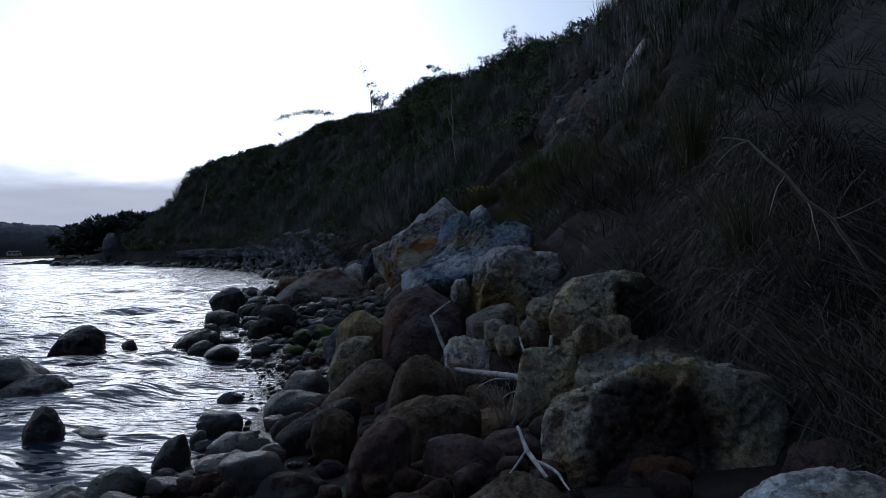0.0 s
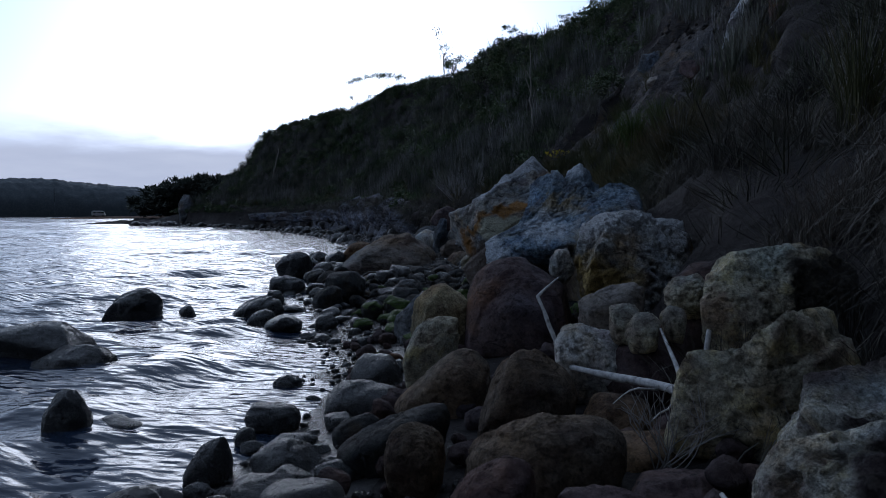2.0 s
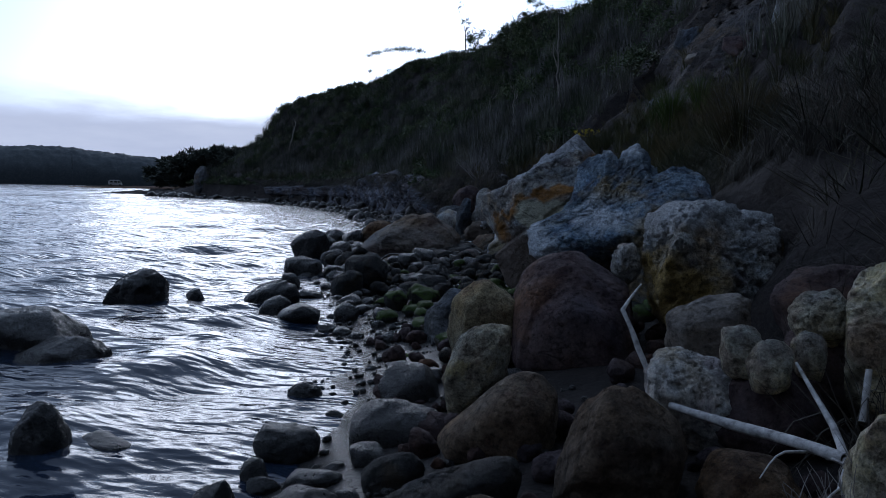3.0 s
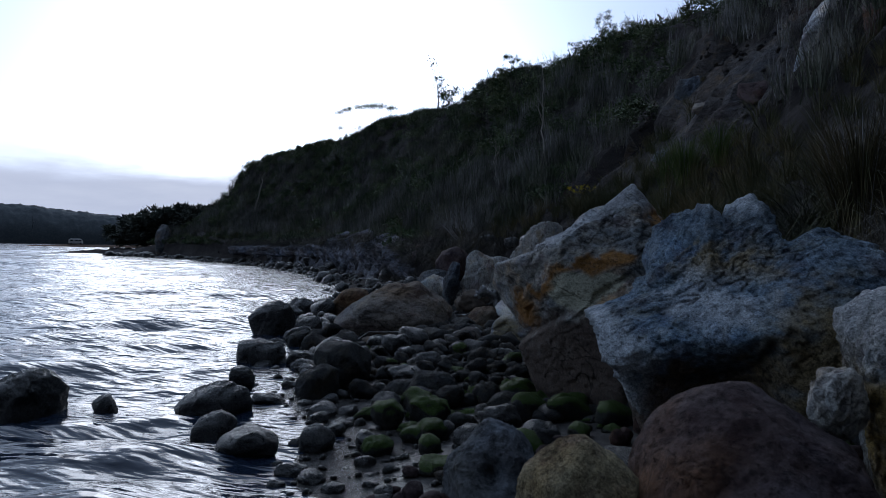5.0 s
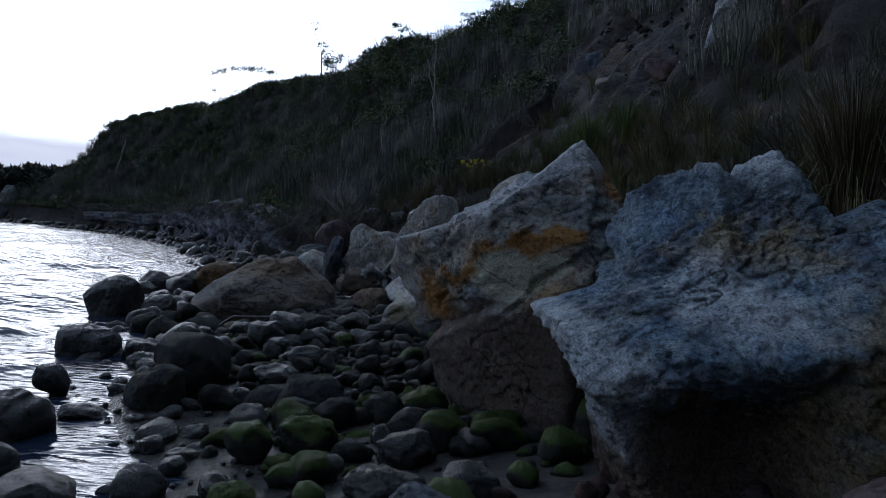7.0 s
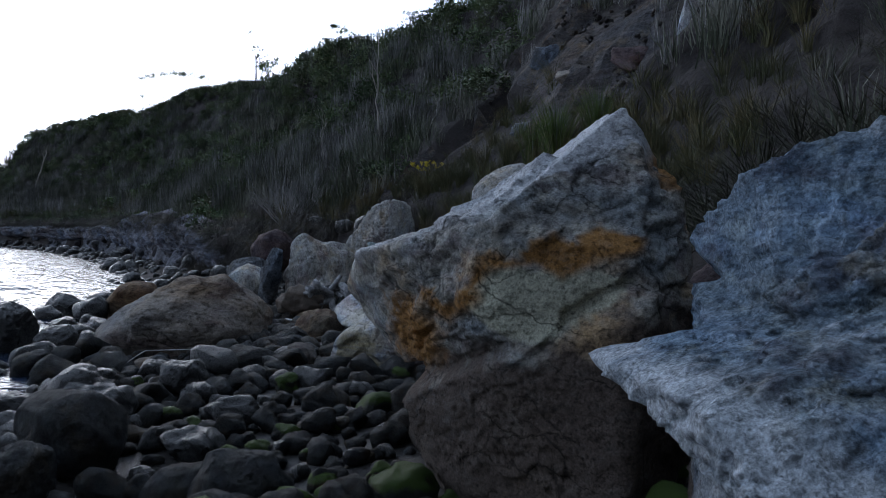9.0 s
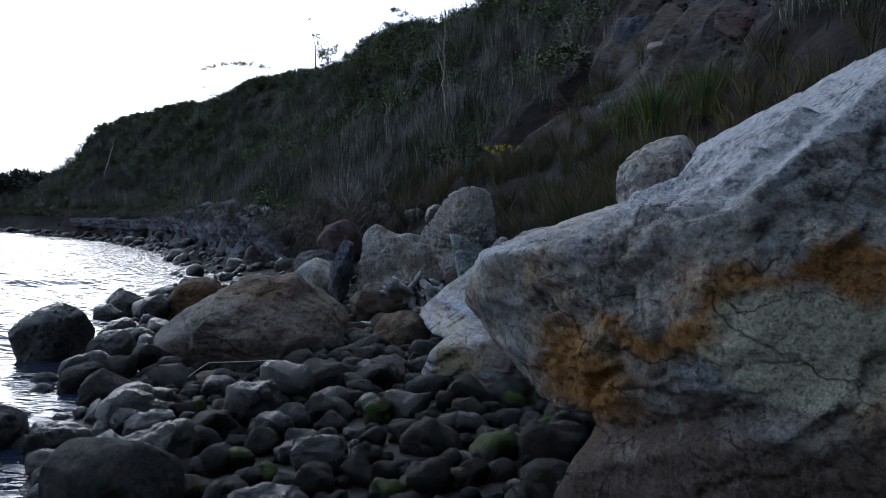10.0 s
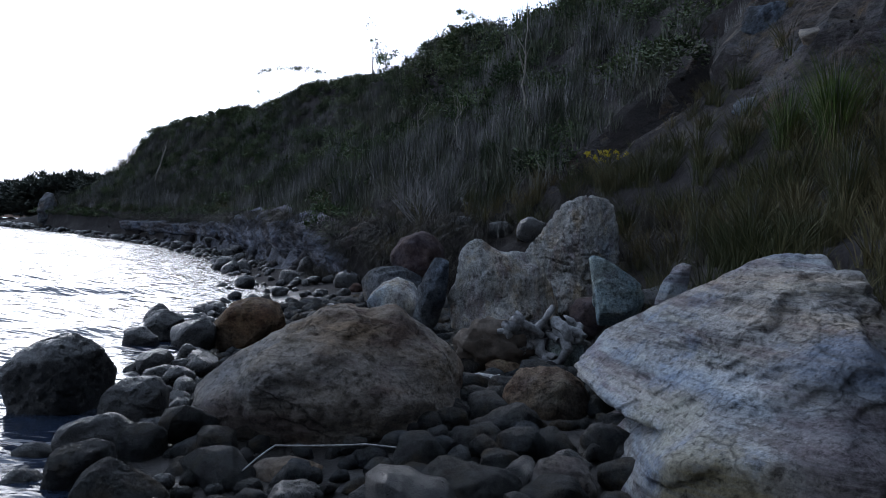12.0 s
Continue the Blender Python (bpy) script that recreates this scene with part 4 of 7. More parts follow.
# ---- the great boulders ----
hero("boulder", M_BLUE, (0.45, 10.4, 0.15),
     [[(0.05, 10.79, 1.72), (0.02, 10.81, 1.85), (0.37, 10.42, 2), (-0.07, 11.25, 1.57), (0.32, 11.21, 1.61), (-0.03, 10.32, 1.22), (0.29, 9.8, 1.31), (0.7, 10.22, 1.59), (0.28, 10.3, 0.88), (0.7, 10.9, 0.9), (0.2, 10.72, 1.92), (0.31, 10.6, 1.95)],
      [(0.54, 10.45, 1.89), (0.66, 10.35, 2.08), (0.71, 10.1, 1.88), (0.78, 10.02, 1.66), (0.61, 11.3, 1.7), (0.28, 10.23, 1.43), (0.32, 9.61, 1.15), (0.86, 9.55, 1.34), (0.9, 10.6, 0.9), (0.2, 10.9, 0.8), (0.88, 10.6, 1.54), (0.79, 10.3, 1.93), (0.5, 10.5, 1.97)],
      [(-0.53, 10.99, 1.11), (-0.46, 10.48, 1.07), (-0.46, 10, 1.09), (-0.37, 9.66, 0.82), (-0.12, 9.74, 0.98), (0, 9.55, 1.04), (0.32, 9.43, 1.08), (0.62, 9.33, 1.12), (0.13, 10.66, 1.31), (0.47, 10.02, 1.54), (0.8, 10.3, 1.3), (0.2, 11.02, 1.14), (0.59, 10.81, 0.67), (0.4, 9.9, 0.6)],
      [(0.62, 9.33, 1.12), (1.3, 9.35, 1.19), (1.32, 9.75, 1.72), (1.16, 9.75, 1.74), (1.36, 9.5, 1.5), (1.04, 9.94, 1.83), (0.57, 9.91, 1.49), (0.3, 10.2, 1.3), (1.4, 11.08, 1.67), (0.51, 10.88, 1.36), (0.4, 10.3, 0.9), (1.3, 10.4, 0.5), (0.74, 9.44, 0.7)],
      [(0.66, 9.42, 1.15), (0.72, 9.42, 0.7), (0.74, 9.45, 0.0), (1.4, 9.15, 0.0), (1.4, 9.2, 1.25), (1.4, 10.9, 0.0), (0.6, 10.6, 0.0), (0.1, 10.8, 1.45), (0.2, 10.0, 1.45), (0.2, 10.6, 0.9), (0.7, 10.7, 1.55)],
      [(-0.36, 9.78, 0.86), (-0.2, 9.74, 0.55), (-0.02, 9.7, 0.22), (0.08, 9.74, 0.0), (0.0, 10.8, 0.0), (0.0, 11.2, 0.0), (1.3, 11.1, 0.0), (1.3, 9.9, 0.0), (-0.27, 10.41, 0.89), (-0.13, 11.0, 1.4), (0.5, 10.1, 1.45), (1.0, 10.6, 1.45), (0.2, 9.95, 0.9)]],
     (0.45, 10.4, 1.2), "huge blue-grey pitted boulder with a jagged top and dark undercut", level=7, seed=3, sharp=110, lump=0.03, craggy=0.02, grit=0.02, chips=60, strata=((-0.55, 0.1, 0.83), 0.34, 0.03),
     dents=[((0.38, 9.68, 0.5), 0.26, 0.34), ((0.1, 9.62, 0.3), 0.1, 0.1), ((0.95, 9.3, 0.7), 0.14, 0.06), ((0.45, 10.2, 2.05), 0.12, 0.14), ((0.1, 10.6, 1.95), 0.1, 0.09), ((1.15, 9.9, 1.75), 0.2, 0.1), ((0.22, 10.5, 1.98), 0.08, 0.09), ((0.0, 10.2, 1.45), 0.1, 0.05)],
     grooves=[([(1.3, 9.5, 1.45), (0.95, 9.45, 1.38), (0.7, 9.42, 1.25), (0.55, 9.4, 1.1)], 0.02, 0.04), ([(0.2, 9.7, 1.5), (0.5, 9.7, 1.55), (0.9, 9.7, 1.62)], 0.018, 0.03)],
     marks=[("highlight_crust", [([(-0.5, 1.15), (-0.35, 1.2), (-0.05, 0.95), (-0.1, 0.6), (-0.3, 0.5)], 9.5, 10.9, 0.16), ([(0.1, 1.2), (0.5, 1.15), (0.6, 1.3), (0.2, 1.4)], 9.3, 10.2, 0.22), ([(0.3, 2.1), (0.7, 2.1), (0.65, 1.85), (0.3, 1.9)], 9.5, 10.6, 0.12)]),
            ("ochre_crust", [([(0.55, 1.12), (0.8, 1.3), (1.4, 1.35), (1.4, 0.2), (0.7, 0.3)], 9.0, 10.3, 0.25), ([(0.1, 1.55), (0.4, 1.6), (0.7, 1.45), (0.3, 1.4)], 9.3, 10.3, 0.2)]),
            ("brown_base", [([(-0.6, 0.5), (0.1, 0.9), (0.7, 0.9), (0.7, -0.2), (-0.6, -0.2)], 9.0, 11.5, 0.2)])])
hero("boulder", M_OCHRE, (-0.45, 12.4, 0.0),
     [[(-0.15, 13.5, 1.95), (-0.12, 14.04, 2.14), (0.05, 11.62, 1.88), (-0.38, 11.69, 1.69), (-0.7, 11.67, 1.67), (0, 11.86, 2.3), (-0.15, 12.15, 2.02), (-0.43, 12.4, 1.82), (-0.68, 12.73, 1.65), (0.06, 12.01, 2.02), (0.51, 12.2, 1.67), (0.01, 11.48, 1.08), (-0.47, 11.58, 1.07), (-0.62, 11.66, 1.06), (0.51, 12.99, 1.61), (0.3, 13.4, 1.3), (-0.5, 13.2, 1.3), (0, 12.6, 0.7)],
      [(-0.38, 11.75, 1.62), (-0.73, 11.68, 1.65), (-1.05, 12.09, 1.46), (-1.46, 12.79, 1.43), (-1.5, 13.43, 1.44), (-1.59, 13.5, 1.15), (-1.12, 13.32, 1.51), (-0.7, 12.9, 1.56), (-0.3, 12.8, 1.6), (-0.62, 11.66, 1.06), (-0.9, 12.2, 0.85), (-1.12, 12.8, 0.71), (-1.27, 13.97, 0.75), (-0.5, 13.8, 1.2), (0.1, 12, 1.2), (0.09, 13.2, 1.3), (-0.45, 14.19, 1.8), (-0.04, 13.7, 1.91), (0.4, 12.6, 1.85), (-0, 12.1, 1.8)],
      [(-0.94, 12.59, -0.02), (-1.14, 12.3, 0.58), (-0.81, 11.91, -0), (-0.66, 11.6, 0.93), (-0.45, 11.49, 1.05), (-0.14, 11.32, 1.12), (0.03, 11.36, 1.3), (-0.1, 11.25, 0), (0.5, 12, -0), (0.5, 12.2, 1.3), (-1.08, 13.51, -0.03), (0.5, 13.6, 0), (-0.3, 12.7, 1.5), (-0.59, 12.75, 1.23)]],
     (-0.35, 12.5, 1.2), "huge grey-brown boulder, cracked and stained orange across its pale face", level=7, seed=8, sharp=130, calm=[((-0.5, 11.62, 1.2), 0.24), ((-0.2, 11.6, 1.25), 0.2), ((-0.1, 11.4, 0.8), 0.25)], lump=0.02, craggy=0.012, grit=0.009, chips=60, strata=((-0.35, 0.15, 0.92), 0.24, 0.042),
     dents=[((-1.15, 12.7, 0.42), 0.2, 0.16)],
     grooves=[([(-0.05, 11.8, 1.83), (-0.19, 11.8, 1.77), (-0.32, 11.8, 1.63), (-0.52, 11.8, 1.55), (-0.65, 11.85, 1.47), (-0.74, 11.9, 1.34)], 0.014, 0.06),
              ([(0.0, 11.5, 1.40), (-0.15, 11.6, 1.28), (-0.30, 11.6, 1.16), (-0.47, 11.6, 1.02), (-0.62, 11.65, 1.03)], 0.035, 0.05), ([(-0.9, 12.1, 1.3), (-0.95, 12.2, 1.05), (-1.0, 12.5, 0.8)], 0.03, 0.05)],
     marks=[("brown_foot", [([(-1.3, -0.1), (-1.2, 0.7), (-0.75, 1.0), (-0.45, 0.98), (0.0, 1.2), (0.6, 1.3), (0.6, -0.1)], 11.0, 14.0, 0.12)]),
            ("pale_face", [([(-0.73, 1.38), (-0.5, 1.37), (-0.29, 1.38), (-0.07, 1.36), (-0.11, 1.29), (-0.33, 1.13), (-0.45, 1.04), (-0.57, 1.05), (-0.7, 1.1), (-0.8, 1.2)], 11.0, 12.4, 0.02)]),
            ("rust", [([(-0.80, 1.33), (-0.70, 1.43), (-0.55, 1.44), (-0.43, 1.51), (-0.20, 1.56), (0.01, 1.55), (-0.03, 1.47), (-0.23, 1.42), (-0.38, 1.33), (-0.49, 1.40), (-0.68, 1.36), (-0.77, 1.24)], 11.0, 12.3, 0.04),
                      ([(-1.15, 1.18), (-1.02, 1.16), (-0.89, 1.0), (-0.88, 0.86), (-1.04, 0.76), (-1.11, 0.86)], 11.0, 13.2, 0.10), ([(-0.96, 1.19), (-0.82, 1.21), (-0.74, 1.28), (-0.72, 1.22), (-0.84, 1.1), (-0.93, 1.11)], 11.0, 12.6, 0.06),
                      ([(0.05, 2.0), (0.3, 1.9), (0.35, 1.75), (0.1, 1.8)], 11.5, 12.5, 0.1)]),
            ("skylit_top", [([(0.4, 2.4), (0.1, 1.95), (-0.4, 1.74), (-0.7, 1.64), (-1.1, 1.52), (-1.7, 1.2), (-1.7, 2.0)], 11.8, 14.0, 0.10)])])
hero("boulder", M_PALE, (-1.0, 16.4, 0.1),
     [[(-2.04, 17.51, 0.61), (-1.88, 17.1, 0.51), (-1.48, 15.45, 0.72), (-1.78, 15.9, 0.56), (-0.9, 16.75, 1.61), (-0.26, 17.19, 1.68), (-0.32, 16.44, 1.25), (-0.82, 15.23, 1.21), (-0.58, 14.99, 0.65), (-1.73, 18.15, 0.89), (-0.79, 17.61, 1.32), (-0.21, 16.82, 1.22), (-1.6, 18, 0.4), (-0.21, 17.59, 0.29), (-0.35, 15.61, 0.77)],
      [(-2.02, 16.04, -0.03), (-1.75, 15.3, 0), (-1.75, 15.2, 0.57), (-1.1, 14.75, 0.75), (-1.1, 14.7, 0), (-0.5, 14.72, 0.55), (-0, 15, 0), (-0.1, 15.1, 0.6), (-1.87, 17.67, 0.16), (0, 17.8, 0.1), (-0.8, 16.2, 1.2)],
      [(-0.4, 15, 0), (-0.3, 15, 0.75), (0.3, 15.3, 0.6), (0.3, 15.3, 0), (0.3, 17, 0.8), (-0.6, 16.8, 1.1), (-0.9, 15.9, 0.9), (-0.9, 16.5, 0.3)]],
     (-0.85, 16.4, 0.8), "big pale layered slab of stone tilted against the rock pile", level=7, seed=12, sharp=50, lump=0.02, craggy=0.008, grit=0.008, chips=60, strata=((-0.5, -0.1, 0.86), 0.15, 0.07),
     grooves=[([(-1.2, 14.75, 0.0), (-1.22, 14.8, 0.45), (-1.3, 15.0, 0.8)], 0.025, 0.05)])
hero("boulder", M_TAN, (-3.75, 17.5, -0.1),
     [[(-4.82, 17.22, 0.33), (-4.66, 17.25, 0.49), (-4.24, 17.29, 0.86), (-3.82, 17.33, 0.96), (-3.46, 17.4, 0.98), (-3.14, 17.41, 1.14), (-3.06, 17.33, 1.1), (-2.78, 17.34, 0.61), (-2.7, 17.28, 0.37), (-2.64, 17.25, -0.1), (-4.67, 17.27, -0.14), (-4.51, 16.75, -0.12), (-4.49, 16.77, 0.29), (-3.94, 16.58, 0.53), (-3.3, 16.68, 0.42), (-2.9, 16.8, 0.2), (-2.95, 16.75, -0.1), (-4.4, 18.3, 0.11), (-3, 18.4, 0.1), (-3.52, 18.32, 0.76), (-2.71, 17.97, 0.52)]],
     (-3.7, 17.4, 0.40), "large smooth tan sandstone boulder sitting on beach cobbles", level=6, seed=21, sharp=34, lump=0.05, craggy=0.016, grit=0.005, chips=26, strata=((0.25, -0.2, 0.95), 0.26, 0.022),
     dents=[((-4.25, 17.3, 0.88), 0.3, 0.09), ((-3.75, 17.05, 0.9), 0.2, 0.05), ((-3.0, 16.85, 0.72), 0.16, 0.07), ((-3.4, 17.3, 1.05), 0.12, 0.05), ((-2.75, 17.1, 0.4), 0.16, 0.05)],
     grooves=[([(-4.4, 16.8, 0.42), (-3.9, 16.65, 0.5), (-3.4, 16.7, 0.62), (-3.05, 16.9, 0.8)], 0.03, 0.03)])
hero("boulder", M_GREY, (-2.45, 21.1, 0.3),
     [[(-3.12, 21.0, 1.22), (-3.06, 21.0, 1.52), (-2.84, 21.0, 1.66), (-2.41, 21.1, 1.52), (-2.0, 21.1, 1.47), (-1.74, 21.2, 0.85), (-3.1, 20.9, 0.3), (-1.8, 20.9, 0.3), (-2.4, 20.6, 0.5), (-2.8, 21.6, 0.4), (-1.9, 21.7, 0.4), (-2.3, 21.6, 1.3)]],
     (-2.45, 21.1, 0.85), "upright pale grey weathered rock with a notched top", level=6, seed=31, sharp=22, lump=0.09, craggy=0.02, dents=[((-2.5, 21.0, 1.6), 0.16, 0.18), ((-2.5, 20.8, 0.85), 0.22, 0.12), ((-2.1, 20.8, 0.9), 0.12, 0.08)])
hero("boulder", M_GREY, (-1.55, 22.3, 0.5),
     [[(-2.28, 22.2, 1.5), (-1.70, 22.2, 2.24), (-1.31, 22.2, 2.40), (-0.94, 22.3, 2.28), (-0.80, 22.3, 1.8), (-0.80, 22.3, 1.2), (-2.3, 22.1, 0.5), (-0.8, 22.1, 0.5), (-1.6, 21.8, 0.6), (-1.9, 22.9, 0.6), (-0.9, 23.0, 0.7), (-1.2, 22.8, 2.0)]],
     (-1.5, 22.35, 1.3), "tall triangular grey rock leaning against the bank", level=6, seed=33, sharp=36, lump=0.06, craggy=0.05, strata=((0.2, 0, 0.98), 0.2, 0.03))
hero("boulder", M_CROCK, (1.0, 8.5, 0.25),
     [[(0.68, 8.85, 1.29), (0.89, 8.82, 1.43), (1.12, 8.19, 1.42), (1.61, 8.4, 1.41), (0.82, 7.77, 1.22), (0.7, 7.73, 0.77), (0.78, 8.58, 0.61), (1.5, 7.9, 0.9), (1.7, 8.8, 0.3), (0.94, 8.89, 0.35), (0.91, 7.9, 0.3), (1.6, 8, 0.3), (1.24, 9.31, 1.42)]],
     (1.12, 8.4, 0.9), "pale ochre and cream boulder pitted with holes", level=6, seed=41, sharp=40, lump=0.05, craggy=0.045, grit=0.02,
     marks=[("ochre_patch", [([(0.66, 1.0), (0.85, 1.08), (1.2, 0.95), (1.15, 0.6), (0.7, 0.62)], 7.0, 8.6, 0.14)]), ("pale_top", [([(0.5, 1.15), (0.8, 1.25), (1.7, 1.2), (1.7, 1.7), (0.5, 1.7)], 7.0, 9.0, 0.2)])])
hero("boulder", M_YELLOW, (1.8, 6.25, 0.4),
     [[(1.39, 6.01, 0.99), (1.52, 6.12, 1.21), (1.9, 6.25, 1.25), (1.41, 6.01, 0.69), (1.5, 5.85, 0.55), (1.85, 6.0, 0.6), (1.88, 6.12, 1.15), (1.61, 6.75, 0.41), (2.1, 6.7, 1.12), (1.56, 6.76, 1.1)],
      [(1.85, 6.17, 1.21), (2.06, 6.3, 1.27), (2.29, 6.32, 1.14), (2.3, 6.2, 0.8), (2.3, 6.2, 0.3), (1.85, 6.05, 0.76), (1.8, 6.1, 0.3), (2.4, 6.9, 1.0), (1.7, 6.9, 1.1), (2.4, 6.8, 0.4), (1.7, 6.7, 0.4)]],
     (1.85, 6.35, 0.85), "cream and yellow lichened boulder, shade painted on its side under the bank", level=6, seed=43, sharp=44, lump=0.045, craggy=0.03,
     marks=[("shaded_face", [([(1.86, 1.17), (2.0, 1.21), (2.5, 1.12), (2.5, 0.2), (1.9, 0.2), (1.84, 0.72)], 5.5, 6.6, 0.035)])])
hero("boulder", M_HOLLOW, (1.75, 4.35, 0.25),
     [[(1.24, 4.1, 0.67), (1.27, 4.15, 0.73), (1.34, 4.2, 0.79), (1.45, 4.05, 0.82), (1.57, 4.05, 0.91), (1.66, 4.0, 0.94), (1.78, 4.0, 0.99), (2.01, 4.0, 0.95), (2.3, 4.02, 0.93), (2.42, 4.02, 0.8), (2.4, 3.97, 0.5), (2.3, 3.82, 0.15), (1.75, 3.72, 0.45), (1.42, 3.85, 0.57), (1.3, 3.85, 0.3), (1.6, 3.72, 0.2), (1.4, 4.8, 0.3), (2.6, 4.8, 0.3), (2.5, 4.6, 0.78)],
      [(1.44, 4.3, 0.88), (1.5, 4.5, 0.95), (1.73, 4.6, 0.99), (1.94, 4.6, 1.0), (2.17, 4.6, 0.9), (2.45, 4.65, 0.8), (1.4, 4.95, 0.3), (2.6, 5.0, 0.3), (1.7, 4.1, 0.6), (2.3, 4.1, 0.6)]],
     (1.8, 4.35, 0.6), "big cream and grey boulder with crusty lichen, hollows and painted-in shade", level=6, seed=45, sharp=40, lump=0.045, craggy=0.035, grit=0.012, chips=30,
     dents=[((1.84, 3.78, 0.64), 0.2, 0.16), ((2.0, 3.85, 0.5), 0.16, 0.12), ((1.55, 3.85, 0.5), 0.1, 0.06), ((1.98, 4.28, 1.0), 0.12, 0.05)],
     marks=[("shaded_face", [([(1.58, 0.84), (1.8, 0.91), (1.98, 0.87), (2.05, 0.72), (2.05, 0.5), (2.4, 0.35), (2.4, 0.1), (1.5, 0.1), (1.5, 0.6)], 3.0, 4.3, 0.07), ([(1.4, 0.86), (1.6, 1.1), (2.6, 1.1), (2.6, 0.4), (2.28, 0.5), (2.2, 0.85), (1.9, 0.93), (1.6, 0.88)], 4.3, 5.2, 0.05)]),
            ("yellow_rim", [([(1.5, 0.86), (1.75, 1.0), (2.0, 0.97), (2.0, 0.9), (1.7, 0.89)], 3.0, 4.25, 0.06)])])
hero("boulder", M_YELLOW, (1.5, 5.25, 0.3),
     [[(1.16, 5.18, 0.74), (1.2, 5.07, 0.89), (1.51, 5.24, 0.85), (1.94, 5.41, 0.79), (1.07, 5.04, 0.37), (1.9, 4.95, 0.4), (1.5, 4.91, 0.59), (1.28, 5.76, 0.37), (1.9, 5.8, 0.5)],
      [(1.52, 5.2, 0.9), (1.6, 5.03, 1.08), (1.83, 5.35, 1.07), (1.92, 5.49, 1.04), (1.28, 5.12, 0.75), (1.95, 5.2, 0.7), (1.46, 4.94, 0.72), (1.49, 5.81, 0.51), (1.6, 5.1, 0.3)]],
     (1.55, 5.35, 0.7), "tan block of stone with a pale crusted top", level=5, seed=47, sharp=30, lump=0.08, craggy=0.05)
hero("boulder", M_PURPLE, (0.3, 8.2, 0.2),
     [[(-0.27, 8.25, 0.80), (-0.18, 8.2, 0.95), (0.05, 8.2, 1.08), (0.17, 8.25, 1.11), (0.36, 8.2, 1.0), (0.62, 8.15, 0.86), (0.66, 8.1, 0.7), (-0.28, 8.1, 0.2), (-0.1, 7.7, 0.62), (0.25, 7.55, 0.75), (0.55, 7.6, 0.66), (-0.15, 7.6, 0.2), (0.7, 7.6, 0.2), (-0.1, 8.8, 0.2), (0.7, 8.8, 0.2), (0.2, 8.7, 0.95)]],
     (0.2, 8.15, 0.6), "big purple-brown rounded boulder with fine cracks", level=6, seed=51, sharp=16, lump=0.05, craggy=0.012, grit=0.005, chips=14,
     grooves=[([(-0.05, 7.7, 0.85), (0.12, 7.6, 0.80), (0.3, 7.6, 0.7)], 0.012, 0.015)])
hero("boulder", M_CRAG, (-0.93, 9.35, 0.1),
     [[(-1.24, 9.3, 0.3), (-1.15, 9.3, 0.48), (-1.0, 9.35, 0.6), (-0.8, 9.3, 0.56), (-0.66, 9.35, 0.42), (-0.62, 9.35, 0.1), (-1.28, 9.3, 0.0), (-1.05, 9.0, 0.3), (-0.8, 8.98, 0.35), (-0.75, 8.95, 0.0), (-1.1, 8.95, 0.0), (-1.1, 9.7, 0.1), (-0.75, 9.7, 0.1), (-0.9, 9.65, 0.45)]],
     (-0.94, 9.32, 0.27), "blue-grey stone with a deep water-worn hollow", level=6, seed=20, sharp=14, lump=0.1, craggy=0.02, grit=0.01, chips=10, dents=[((-0.88, 9.02, 0.36), 0.10, 0.2), ((-1.1, 9.1, 0.45), 0.08, 0.05)])

# ---- the rock pile ----
PILE = "stones of the rock pile"
outlined([(-0.51, 0.34), (-0.48, 0.48), (-0.36, 0.66), (-0.21, 0.74), (-0.04, 0.73), (-0.07, 0.58), (-0.19, 0.41), (-0.36, 0.2), (-0.48, 0.22)], 7.05, 0.46, 0.1, M_YELLOW, "tall grey-green worn stone standing in the rock pile", 2, group=PILE)
outlined([(-0.97, 0.12), (-0.93, 0.23), (-0.81, 0.31), (-0.53, 0.33), (-0.34, 0.29), (-0.4, 0.12), (-0.51, 0.05), (-0.82, -0.02), (-0.94, 0.02)], 6.7, 0.5, -0.05, M_DARK, "smooth dark oval stone at the edge of the beach", 3, sharp=12, craggy=0.008, grit=0.004, chips=6, group=PILE)
outlined([(-0.08, 0.5), (-0.01, 0.6), (0.13, 0.64), (0.23, 0.6), (0.3, 0.5), (0.28, 0.36), (0.11, 0.2), (-0.1, 0.16), (-0.39, 0.17), (-0.36, 0.27), (-0.2, 0.41)], 6.3, 0.5, 0.1, M_BROWN, "rounded brown sandstone boulder in the rock pile", 5, sharp=14, chips=8, group=PILE)
outlined([(0.23, 0.2), (0.29, 0.43), (0.37, 0.66), (0.48, 0.78), (0.54, 0.78), (0.7, 0.69), (0.77, 0.62), (0.8, 0.5), (0.74, 0.34), (0.55, 0.26), (0.35, 0.21)], 5.7, 0.56, 0.15, M_BROWN, "pyramid-shaped brown sandstone boulder in the rock pile", 16, sharp=26, group=PILE)
outlined([(-0.63, 0.17), (-0.54, 0.25), (-0.38, 0.3), (-0.28, 0.27), (-0.28, 0.22), (-0.43, 0.15), (-0.59, 0.11)], 5.95, 0.3, 0.06, M_COBBLE, "small flat grey stone low in the rock pile", 4, sharp=12, chips=6, level=4, group=PILE)
outlined([(-0.45, 0.23), (-0.35, 0.32), (-0.12, 0.43), (0.08, 0.52), (0.19, 0.53), (0.23, 0.47), (0.21, 0.4), (0.0, 0.3), (-0.14, 0.2), (-0.3, 0.12), (-0.42, 0.14)], 5.42, 0.44, 0.08, M_COBBLE, "long grey slanting stone in the rock pile", 7, sharp=14, chips=8, group=PILE)
